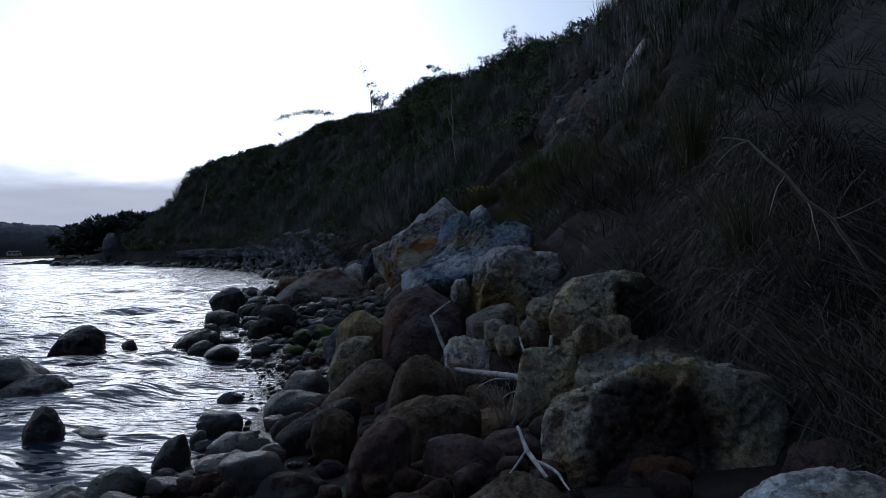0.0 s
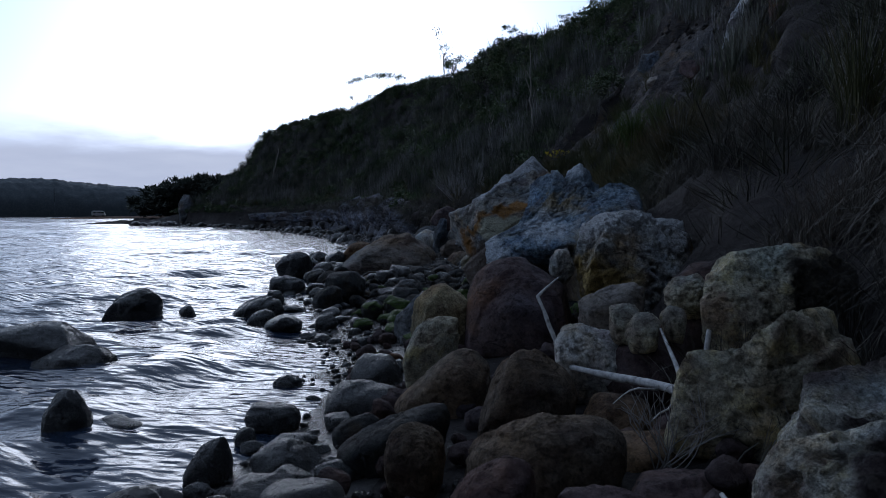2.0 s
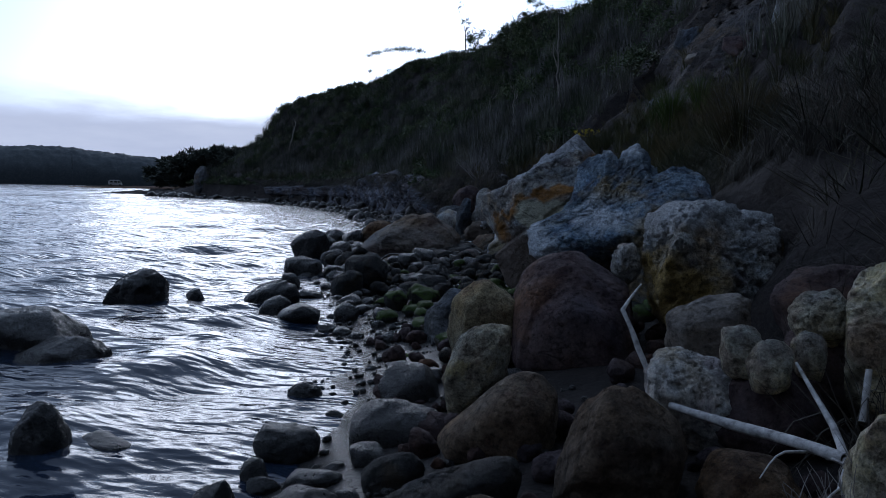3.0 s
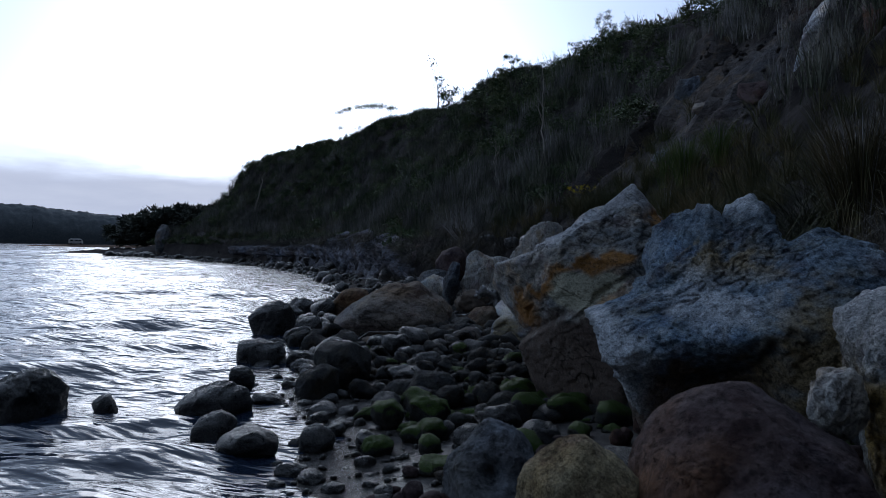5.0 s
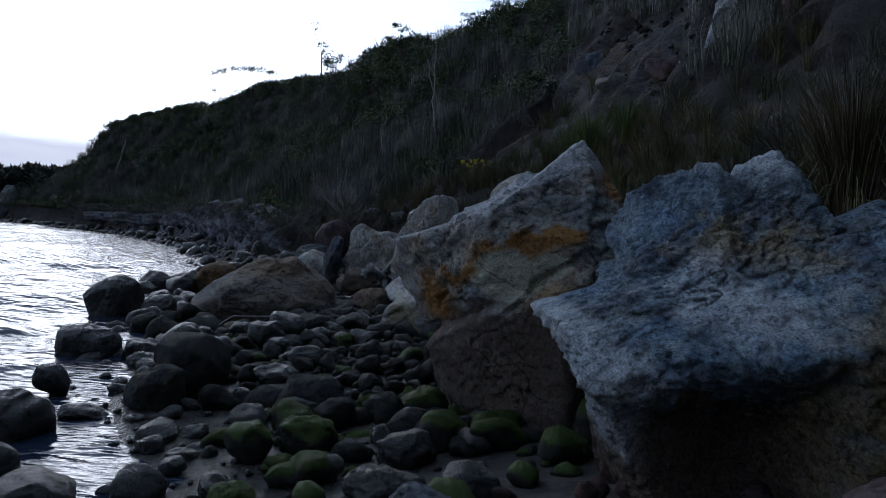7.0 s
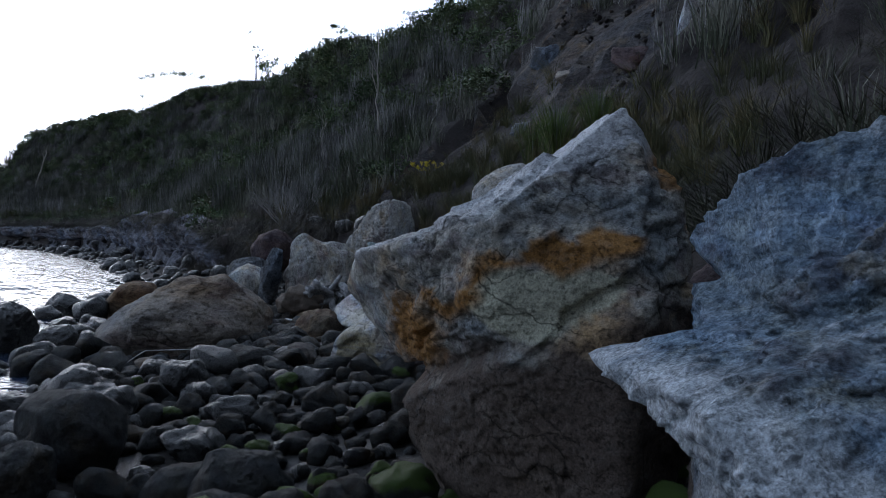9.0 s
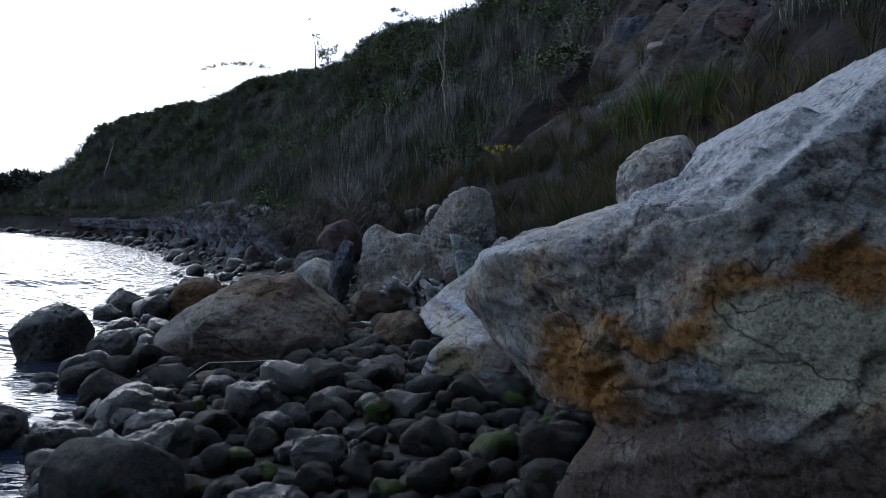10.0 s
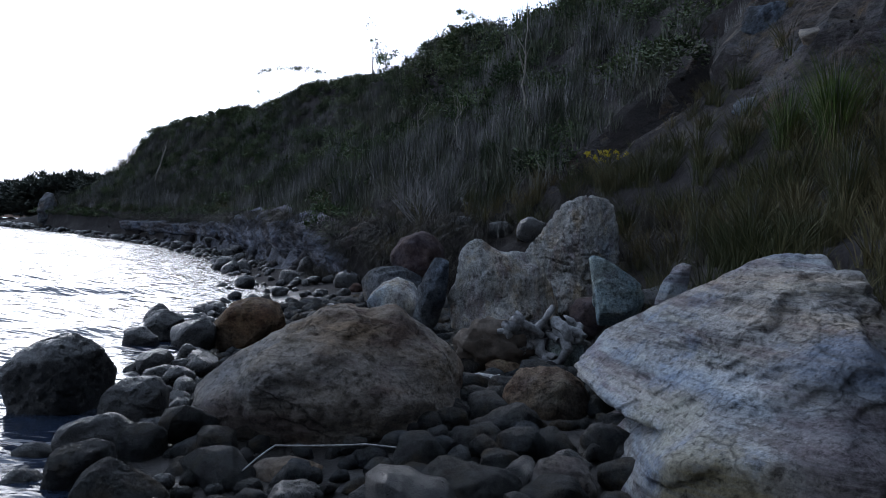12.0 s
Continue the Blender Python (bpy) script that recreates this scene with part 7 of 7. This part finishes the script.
    for _ in range(300):
        x, y = rng.uniform(1.5, 2.8), rng.uniform(6.9, 12.4)
        if x < 1.75 and 7.5 < y < 9.4 or x < 1.5 and y < 11.4:
            continue
        size = rng.uniform(0.6, 1.2)
        thicket.append((x, y, ground_at(x, y) - 0.04, size * 0.9, size * 0.5))
    # Long dry grass hangs over the near bank.
    for _ in range(150):
        x, y = rng.uniform(2.55, 3.5), rng.uniform(2.6, 7.6)
        z = ground_at(x, y)
        if z > 0.95 and y > 4.5:
            hang.append((x, y, z + 0.02, rng.uniform(0.4, 0.7), rng.uniform(0.3, 0.5)))
    # It also hangs over the edge of the low cliff under the headland.
    for _ in range(520):
        k = rng.uniform(25.5, 68)
        j = int(np.argmin(np.abs(LINE[:, 1] - k)))
        s = float(np.interp(k, TOE_K, TOE_S)) + rng.uniform(0.0, 0.9)
        x, y = LINE[j, 0] + INLAND[j, 0] * s, LINE[j, 1] + INLAND[j, 1] * s
        top = float(np.interp(k, [26, 29, 33, 37, 42, 68], [0.7, 1.1, 1.6, 1.9, 1.9, 1.7]))
        hang.append((x, y, max(top, ground_at(x, y)), rng.uniform(0.6, 1.1), rng.uniform(0.35, 0.6)))
    v, f = spread([grass_shape(60 + i, 60, 1.25, True) for i in range(4)], hang, rng)
    tagged(new("hanging_grass", mesh_from("hanging_grass", v, f, [M_BRUSH], False)), "long dead grass hanging over banks and the cliff edge", "grass", kind="stuff")
    # Larger rounded shrubs stand out among the scrub.
    big = []
    for _ in range(190):
        j = int(np.argmin(np.abs(LINE[:, 1] - rng.uniform(25, 84))))
        s = rng.uniform(6.0, 11.6)
        x, y = LINE[j, 0] + INLAND[j, 0] * s, LINE[j, 1] + INLAND[j, 1] * s
        if not is_bare(x, y):
            size = rng.uniform(1.0, 1.8)
            big.append((x, y, ground_at(x, y) - 0.15, size, size * rng.uniform(0.6, 0.85)))
    v, f = spread([bush_shape(140 + i, 40, 18, 0.8) for i in range(4)], big, rng)
    tagged(new("shrubs", mesh_from("shrubs", v, f, [M_SHRUB], False)), "larger rounded green shrubs among the scrub", "shrubs", kind="stuff")
    for _ in range(260):
        k = rng.uniform(19, 32)
        j = int(np.argmin(np.abs(LINE[:, 1] - k)))
        s = float(np.interp(k, TOE_K, TOE_S)) + rng.uniform(-0.7, 1.6)
        x, y = LINE[j, 0] + INLAND[j, 0] * s, LINE[j, 1] + INLAND[j, 1] * s
        dirt.append((x, y, ground_at(x, y) - 0.03, rng.uniform(0.35, 0.7), rng.uniform(0.25, 0.6)))
    brush = dirt + [(x, y, ground_at(x, y) - 0.03, rng.uniform(0.3, 0.5), rng.uniform(0.25, 0.45)) for x, y in [(rng.uniform(2.0, 3.1), rng.uniform(2.4, 6.2)) for _ in range(95)] if ground_at(x, y) > 0.6]
    v, f = spread([wisp_shape(80 + i, 26, 0.9) for i in range(3)], brush, rng)
    v2, f2 = spread([grass_shape(90 + i, 50, 0.9, True) for i in range(3)], brush, rng)
    near_growth += [(x, y, ground_at(x, y) - 0.03, rng.uniform(0.5, 0.8), rng.uniform(0.3, 0.6)) for x, y in [(rng.uniform(2.45, 3.3), rng.uniform(2.0, 4.6)) for _ in range(90)]]
    v3, f3 = spread([grass_shape(95 + i, 46, 0.8) for i in range(4)], near_growth, rng)
    v, f = join([(v, f), (v2, f2), (v3, f3)])
    tagged(new("dead_brush", mesh_from("dead_brush", v, f, [M_BRUSH], False)), "dark matted dead brush and twigs under the bank", "brush", kind="stuff")
    v, f = spread(grasses, grass, rng)
    tagged(new("grass", mesh_from("grass", v, f, [M_GRASS], False)), "dry brown and olive tussock grass along the bank", "grass", kind="stuff")
    # Woods on the low point past the headland.
    far = []
    for _ in range(120):
        u = rng.uniform(0.28, 1.0)
        x, y = -84 + 44 * u + rng.uniform(-1.5, 1.5), 108 + 9 * u + rng.uniform(-4, 5)
        h = (5.4 + 2.4 * u) * min(1, 0.75 + 2.5 * (u - 0.28)) * rng.uniform(0.75, 1.08)
        for _ in range(9):
            far.append((x + rng.uniform(-2, 2), y + rng.uniform(-2, 2), 0.5 + 1.6 * u + h * rng.uniform(0.0, 0.8), rng.uniform(1.6, 2.6), rng.uniform(1.3, 2.0)))
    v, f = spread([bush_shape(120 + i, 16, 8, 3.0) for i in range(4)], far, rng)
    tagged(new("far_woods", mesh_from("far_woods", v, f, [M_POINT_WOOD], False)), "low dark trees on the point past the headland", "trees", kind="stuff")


build_scrub()


def tussock(x, y, width, height, mat, label, seed, blades=260, droop=0.5):
    ob = new("tussock")
    ob.location = (x, y, ground_at(x, y) - 0.05)
    reach = np.array([width, width, height])
    v, f = grass_shape(seed, blades, droop, width=0.0042)
    part("leaf_tuft", mesh_from("leaf_tuft", v * reach, f, [mat], False), ob)
    v, f = grass_shape(seed + 300, blades // 3, droop * 1.5, True, 0.0045)
    part("dead_skirt", mesh_from("dead_skirt", v * reach * np.array([1, 1, 0.7]), f, [M_GRASS], False), ob, "dry dead blades drooping round the base")
    v, f = grass_shape(seed + 600, max(10, blades // 12), droop * 0.6, width=0.0035)
    part("stalk_tuft", mesh_from("stalk_tuft", v * reach * np.array([1, 1, 1.15]), f, [M_WISP], False), ob, "thin pale bare stalks")
    return tagged(ob, label, "grass tussock", "tussocks on the bank")


tussock(1.85, 12.0, 1.25, 1.3, M_REED, "big tussock of brown and olive grass blades above the boulders", 71, 1100, 0.42)
tussock(1.6, 21.7, 1.3, 1.35, M_GREEN_GRASS, "bright green tussock of long grass", 73, 520)
tussock(1.3, 22.5, 1.2, 1.1, M_GREEN_GRASS, "green tussock of grass on the slope", 74, 260)
tussock(2.2, 21.2, 1.2, 1.1, M_GREEN_GRASS, "green tussock of grass beside the slip", 75, 260)
tussock(0.3, 20.6, 0.9, 0.95, M_GRASS, "dry reedy tussock at the foot of the bank", 76, 260, 0.25)
tussock(-0.1, 21.3, 0.8, 0.9, M_GRASS, "dry reedy tussock at the foot of the slope", 77, 240, 0.25)
tussock(1.05, 20.0, 1.1, 1.1, M_GRASS, "dry brown tussock above the pale slab", 78, 260, 0.3)
tussock(2.7, 5.9, 0.8, 0.8, M_GRASS, "dark dry tussock on the near bank", 79, 300)
tussock(2.9, 8.6, 0.9, 1.2, M_GRASS, "brown tussock of grass higher on the bank", 80, 300)


def limb_tree(x, y, z, height, crown_w, crown_h, mat, label, seed, lean=(0, 0), stems=3, clumps=34, leaves=34, leaf=0.13, name="tree", category="tree", flat=False):
    """A small wind-shaped tree: a forked tapering trunk and an uneven crown of leaf clumps."""
    rng = random.Random(seed)
    r = np.random.RandomState(seed)
    root = new(name)
    root.location = (x, y, z)
    pieces, tips = [], []
    top = np.array([lean[0], lean[1], height])
    trunk = bent((0, 0, -0.2), top * 0.72, 0.08 * height, 7, rng)
    pieces.append(tube(trunk, np.linspace(0.045, 0.02, 7) * height / 2))
    for i in range(stems * 3):
        start = trunk[rng.randrange(3, 7)]
        end = top + np.array([rng.uniform(-0.5, 0.5) * crown_w, rng.uniform(-0.5, 0.5) * crown_w, rng.uniform(-0.4, 0.4) * crown_h])
        if flat:
            u = i / (stems * 3 - 1) - 0.5
            end = top + np.array([u * crown_w, rng.uniform(-0.3, 0.3), crown_h * (1 - 5 * (u - 0.1) ** 2)])
        pieces.append(tube(bent(start, end, 0.06 * height, 5, rng), np.linspace(0.014, 0.004, 5) * height / 2, 5))
        tips.append(end)
    part("trunk", mesh_from("trunk", *join(pieces), [M_DEADWOOD]), root)
    tips = np.array(tips)
    c = tips[r.randint(0, len(tips), clumps)] + r.normal(0, 1, (clumps, 3)) * (np.array([0.25, 0.25, 0.07]) if flat else np.array([crown_w, crown_w, crown_h]) * 0.13)
    at = (c[:, None] + r.normal(0, 1, (clumps, leaves, 3)) * leaf * 0.9).reshape(-1, 3)
    v, f = ribbons(at, at + unit(r.normal(0, 1, at.shape)) * leaf * r.uniform(0.5, 1.2, (len(at), 1)), np.zeros_like(at), leaf * 0.22, 1)
    part("crown", mesh_from("crown", v, f, [mat], False), root)
    return tagged(root, label, category)


RIDGE = [limb_tree(0.6, 44.5, ground_at(0.6, 44.5), 2.2, 1.7, 1.2, M_BUSH, "small round-crowned tree on the ridge", 3, clumps=46, leaves=60, leaf=0.09)]
tagged(limb_tree(-18.0, 70.0, ground_at(-18.0, 70.0) - 0.05, 1.5, 5.4, 0.35, M_BUSH, "thin tree with a flat wind-swept crown on the skyline", 4, (-2.4, 0), 5, 80, 26, 0.17, flat=True), group="trees on the ridge")
tagged(limb_tree(-13.4, 67.8, ground_at(-13.4, 67.8), 3.6, 1.3, 2.4, M_BUSH, "spindly tree with scattered leaves on the skyline", 5, (0, 0), 3, 12, 16, 0.2), group="trees on the ridge")
tagged(limb_tree(-28.9, 78.0, ground_at(-28.9, 78.0), 1.5, 1.8, 1.2, M_BUSH, "dark rounded shrub on the skyline", 6, leaf=0.2), group="trees on the ridge")
tagged(limb_tree(-30.6, 79.0, ground_at(-30.6, 79.0), 1.7, 0.9, 0.8, M_BUSH, "thin bush on the skyline", 7, clumps=8, leaf=0.2), group="trees on the ridge")
tagged(limb_tree(-11.2, 62.0, ground_at(-11.2, 62.0), 1.8, 1.8, 1.3, M_BUSH, "bushy shrub on the skyline", 8, leaf=0.17), group="trees on the ridge")
tagged(limb_tree(-22.5, 72.5, ground_at(-22.5, 72.5), 1.6, 2.0, 0.8, M_BUSH, "sparse shrub on the skyline", 9, clumps=14, leaf=0.17), group="trees on the ridge")


def crest_trees():
    """Small bushy trees along the crest of the hill."""
    rng = random.Random(19)
    kinds = [limb_tree(0, 0, 0, 1.7, 1.5, 0.9, M_BUSH, "small bushy tree on the crest of the hill", 50, (0.2, 0), 3, 40, 60, 0.10),
             limb_tree(0, 0, 0, 1.4, 1.9, 0.7, M_BUSH, "low spreading bush on the crest of the hill", 51, (-0.2, 0), 4, 44, 56, 0.10),
             limb_tree(0, 0, 0, 2.0, 1.0, 1.2, M_SCRUB, "thin open tree on the crest of the hill", 52, (0.1, 0), 3, 26, 40, 0.10)]
    used = set()
    for n in range(50):
        k = 34 + 49 * (n + rng.random()) / 50
        j = int(np.argmin(np.abs(LINE[:, 1] - k)))
        s = rng.uniform(11.2, 13.2)
        x, y = LINE[j, 0] + INLAND[j, 0] * s, LINE[j, 1] + INLAND[j, 1] * s
        i = rng.randrange(3)
        m = pose(x, y, ground_at(x, y) - 0.1, 0, 0, rng.uniform(0, 360)) @ Matrix.Scale(rng.uniform(0.3, 0.68), 4)
        if i in used:
            tagged(copy_thing(kinds[i], m), group="trees on the ridge")
        else:
            kinds[i].matrix_basis = pose(x, y, ground_at(x, y) - 0.1) @ Matrix.Scale(0.55, 4)
            tagged(kinds[i], group="trees on the ridge")
            used.add(i)


crest_trees()


def dead_trunk(foot, top, radius, label, seed, twigs=5):
    rng = random.Random(seed)
    foot, top = np.array(foot, float), np.array(top, float)
    path = bent((0, 0, -0.15), top - foot, 0.38, 12, rng)
    root = new("dead_tree")
    root.location = tuple(foot)
    part("trunk", mesh_from("trunk", *tube(path, np.linspace(radius, radius * 0.45, 12)), [M_BARK]), root)
    for _ in range(twigs):
        a = path[rng.randrange(6, 12)]
        b = a + np.array([rng.uniform(-0.5, 0.5), rng.uniform(-0.3, 0.3), rng.uniform(0.3, 0.9)])
        part("branch", mesh_from("branch", *tube(bent(a, b, 0.08, 6, rng), np.linspace(radius * 0.4, radius * 0.12, 6), 5), [M_BARK]), root)
    return tagged(root, label, "dead tree", "bare trunks on the hillside")


def thin_bush(x, y, z, size, label, seed, mat, count=26, flowers=0, thick=1.0):
    """A leafless bush of forking twigs, with flowers where it has them."""
    rng = random.Random(seed)
    root = new("flowering_bush" if flowers else "dead_bush")
    root.location = (x, y, z)
    pieces, tips = [], []
    for i in range(count):
        a = rng.uniform(0, 6.283)
        end = np.array([math.cos(a) * rng.uniform(0.2, 0.9), math.sin(a) * rng.uniform(0.2, 0.9), rng.uniform(0.5, 1.0)]) * size
        path = bent((rng.uniform(-0.05, 0.05), 0, -0.05), end, 0.12 * size, 6, rng)
        pieces.append(tube(path, np.linspace(0.011, 0.003, 6) * size * thick, 4))
        for _ in range(3):
            s0 = path[rng.randrange(2, 5)]
            e2 = s0 + (end - s0) * 0.5 + np.array([rng.uniform(-0.3, 0.3), rng.uniform(-0.3, 0.3), rng.uniform(0.0, 0.3)]) * size
            pieces.append(tube(bent(s0, e2, 0.04 * size, 4, rng), np.linspace(0.006, 0.002, 4) * size * thick, 4))
            tips.append(e2)
    part("twig_tangle", mesh_from("twig_tangle", *join(pieces), [mat]), root)
    if flowers:
        r = np.random.RandomState(seed)
        for tip in np.array(tips)[r.randint(0, len(tips), flowers)]:
            at = tip + r.normal(0, 0.02, (14, 3))
            v, f = ribbons(at, at + unit(r.normal(0, 1, at.shape)) * 0.05, np.zeros_like(at), 0.018, 1)
            part("flower", mesh_from("flower", v, f, [M_FLOWER], False), root, "cluster of bright yellow petals")
    return tagged(root, label, "bush")


def driftwood(points, radii, label, seed, mat=None, name="driftwood", twigs=()):
    """A bleached branch along a few bends, with side branches (start, end, radius)."""
    pts = np.array(points, float)
    foot = pts[0].copy()
    rng = random.Random(seed)
    dense = [pts[0]]
    for a, b in zip(pts[:-1], pts[1:]):
        dense += list(bent(a, b, 0.006, 5, rng)[1:])
    rad = np.interp(np.linspace(0, 1, len(dense)), np.linspace(0, 1, len(radii)), radii)
    rad = rad * np.array([rng.uniform(0.88, 1.12) for _ in rad])
    root = new(name)
    root.location = tuple(foot)
    part("stem", mesh_from("stem", *tube(np.array(dense) - foot, rad, 8), [mat or M_WOOD]), root)
    for a, b, r in twigs:
        part("branch", mesh_from("branch", *tube(bent(np.array(a) - foot, np.array(b) - foot, 0.03, 6, rng), np.linspace(r, r * 0.35, 6), 6), [mat or M_WOOD]), root)
    return tagged(root, label, "driftwood")


dead_trunk((-1.9, 33.6, 4.7), (-2.2, 33.7, 7.8), 0.04, "bare pale crooked trunk standing on the hillside", 13)
dead_trunk((-3.8, 35.1, 4.05), (-4.1, 35.8, 5.9), 0.02, "thin pale bare trunk on the hillside", 14)
dead_trunk((-34.1, 75.7, 4.6), (-33.4, 76.6, 8.4), 0.09, "leaning pale dead tree on the headland", 15)
dead_trunk((-5.6, 38.5, 4.6), (-5.9, 39.2, 5.9), 0.02, "thin grey bare stem on the hillside", 16)
thin_bush(-4.4, 28.9, ground_at(-4.4, 28.9), 1.3, "bare grey twiggy bush before the dark bank", 21, M_TWIG, 30)
thin_bush(-0.6, 26.6, ground_at(-0.6, 26.6), 0.45, "small bush with bright yellow flowers", 22, M_TWIG, 18, 16)
thin_bush(2.85, 5.0, ground_at(2.85, 5.0), 0.8, "tangle of dead grey twigs on the near bank", 23, M_DEADWOOD, 34, thick=0.5)
thin_bush(2.3, 7.1, ground_at(2.3, 7.1), 0.6, "dry bare twigs hanging over the boulders", 24, M_DEADWOOD, 26, thick=0.5)
thin_bush(2.1, 9.2, ground_at(2.1, 9.2), 0.55, "dry grey twigs at the foot of the bank", 25, M_DEADWOOD, 24, thick=0.5)
driftwood([(0.62, 6.75, 1.0), (0.53, 6.3, 0.93), (0.6, 6.22, 0.78), (0.68, 6.15, 0.60)], [0.005, 0.010, 0.013, 0.012], "upright bleached stick caught between boulders", 31)
driftwood([(0.74, 6.02, 0.58), (1.0, 5.7, 0.60), (1.24, 5.4, 0.62)], [0.014, 0.021, 0.022], "bleached driftwood branch lying across the rock pile", 32,
          twigs=[((1.24, 5.4, 0.62), (1.19, 5.9, 0.82), 0.017), ((1.24, 5.4, 0.62), (1.1, 5.1, 0.56), 0.008), ((1.15, 5.5, 0.6), (0.95, 5.2, 0.6), 0.006), ((1.2, 5.45, 0.6), (1.35, 5.2, 0.6), 0.006)])
driftwood([(1.38, 5.72, 0.66), (1.41, 5.78, 0.84)], [0.014, 0.012], "short stub of driftwood between the boulders", 33)
driftwood([(1.22, 4.05, 0.66), (1.26, 3.9, 0.6), (1.34, 3.66, 0.56)], [0.006, 0.011, 0.007], "split piece of pale driftwood beside the lichened boulder", 34,
          twigs=[((1.26, 3.9, 0.6), (1.12, 3.6, 0.5), 0.007), ((1.3, 3.8, 0.58), (1.42, 3.55, 0.55), 0.01)])
driftwood([(2.14, 4.2, 1.90), (2.25, 4.2, 1.88), (2.40, 4.2, 1.73), (2.49, 4.2, 1.61), (2.61, 4.25, 1.53), (2.7, 4.3, 1.42), (2.85, 4.4, 1.2)], [0.003, 0.005, 0.006, 0.007, 0.009, 0.01, 0.011], "dead grey branch arching down from the bank", 35, M_BARK,
          twigs=[((2.25, 4.2, 1.88), (2.12, 4.25, 1.78), 0.003), ((2.40, 4.2, 1.73), (2.3, 4.1, 1.55), 0.003), ((2.61, 4.25, 1.53), (2.8, 4.2, 1.62), 0.003), ((2.49, 4.2, 1.61), (2.5, 4.1, 1.4), 0.003)])
thin_bush(1.16, 5.02, 0.42, 0.34, "tangle of thin dead twigs caught under driftwood", 26, M_TWIG, 16)
driftwood([(-3.82, 15.95, 0.16), (-3.7, 16.15, 0.26), (-3.2, 16.3, 0.27), (-2.82, 16.35, 0.24)], [0.004, 0.006, 0.006, 0.004], "thin pale reed stalk lying over the cobbles", 36)
driftwood([(-2.8, 18.25, 0.33), (-2.6, 18.25, 0.35), (-2.42, 18.3, 0.36)], [0.05, 0.055, 0.04], "short bleached log behind the tan boulder", 37)


def root_stump(x, y, z):
    """A washed-up stump with twisted, bleached roots."""
    rng = random.Random(77)
    root = new("tree_stump")
    root.location = (x, y, z)
    dirs, faces = SPHERES[4]
    p = dirs * np.array([0.42, 0.3, 0.26])
    p = p + weathered(p, dirs, 9, 0.25, 0.12, 0.05, 0.3)
    part("body", mesh_from("body", p + np.array([-0.12, 0, 0.2]), faces, [M_DEADWOOD]), root)
    for i in range(13):
        a = rng.uniform(-0.6, 1.4)
        start = np.array([0.28 + rng.uniform(-0.2, 0.2), -0.22, 0.46 + rng.uniform(-0.08, 0.08)])
        end = start + np.array([rng.uniform(-0.12, 0.28), rng.uniform(-0.2, 0.0), -rng.uniform(0.05, 0.38)])
        part("twisted_root", mesh_from("twisted_root", *tube(bent(start, end, 0.14, 10, rng), np.linspace(0.06, 0.03, 10), 8), [M_ROOT]), root, "bleached twisted root")
    part("branch", mesh_from("branch", *tube(bent((0.2, -0.22, 0.46), (-0.12, -0.26, 0.40), 0.06, 6, rng), np.linspace(0.045, 0.025, 6), 7), [M_ROOT]), root)
    part("branch", mesh_from("branch", *tube(bent((0.2, -0.2, 0.42), (0.38, -0.2, 0.66), 0.06, 6, rng), np.linspace(0.05, 0.03, 6), 7), [M_ROOT]), root)
    return tagged(root, "dark washed-up tree stump with bleached twisted roots", "tree stump")


root_stump(-2.35, 19.1, 0.3)
boulder(-49.5, 85.0, 0.0, 2.2, 3.9, M_CRAG, "tall grey rock at the end of the headland", d=2.0, seed=122, sharp=12, level=5, lump=0.12)


def camper_van(x, y, z, turn):
    """A white van parked far off: rounded body, windows, wheels."""
    root = new("camper_van")
    root.location, root.rotation_euler = (x, y, z), (0, 0, radians(turn))

    def block(name, size, at, mat, bevel, label="", taper=0.0):
        bm = bmesh.new()
        bmesh.ops.create_cube(bm, size=1.0)
        for v in bm.verts:
            if v.co.z > 0 and v.co.x > 0:
                v.co.x -= taper
            v.co = Vector((v.co.x * size[0], v.co.y * size[1], v.co.z * size[2]))
        bmesh.ops.bevel(bm, geom=bm.edges[:], offset=bevel, segments=3, affect="EDGES")
        me = bpy.data.meshes.new(name)
        bm.to_mesh(me)
        bm.free()
        me.materials.append(mat)
        return part(name, me, root, label, pose(*at))

    block("body", (4.9, 1.9, 1.6), (0, 0, 1.15), M_VAN, 0.18, "", 0.12)
    block("roof", (3.4, 1.6, 0.35), (-0.3, 0, 2.05), M_VAN, 0.12)
    block("windscreen", (0.08, 1.5, 0.6), (2.16, 0, 1.5), M_VAN_GLASS, 0.02)
    for sx in (-1.4, 0.1, 1.3):
        for sy in (-0.96, 0.96):
            block("window", (1.0, 0.05, 0.5), (sx, sy, 1.5), M_VAN_GLASS, 0.015)
    for sx in (-1.5, 1.5):
        for sy in (-0.85, 0.85):
            v, f = tube([(0, -0.11, 0), (0, 0.11, 0)], [0.33, 0.33], 16)
            wheel = part("wheel", mesh_from("wheel", np.concatenate([v, [[0, -0.11, 0], [0, 0.11, 0]]]), np.concatenate([np.array([(a, b, c) for a, b, c, d in f] + [(a, c, d) for a, b, c, d in f]),
                         np.array([(32, (j + 1) % 16, j) for j in range(16)] + [(33, 16 + j, 16 + (j + 1) % 16) for j in range(16)])]), [M_RUBBER]), root, "", pose(sx, sy, 0.33))
    return tagged(root, "white van parked on the sand spit", "van")


camper_van(-181.6, 243.0, 0.75, 35)
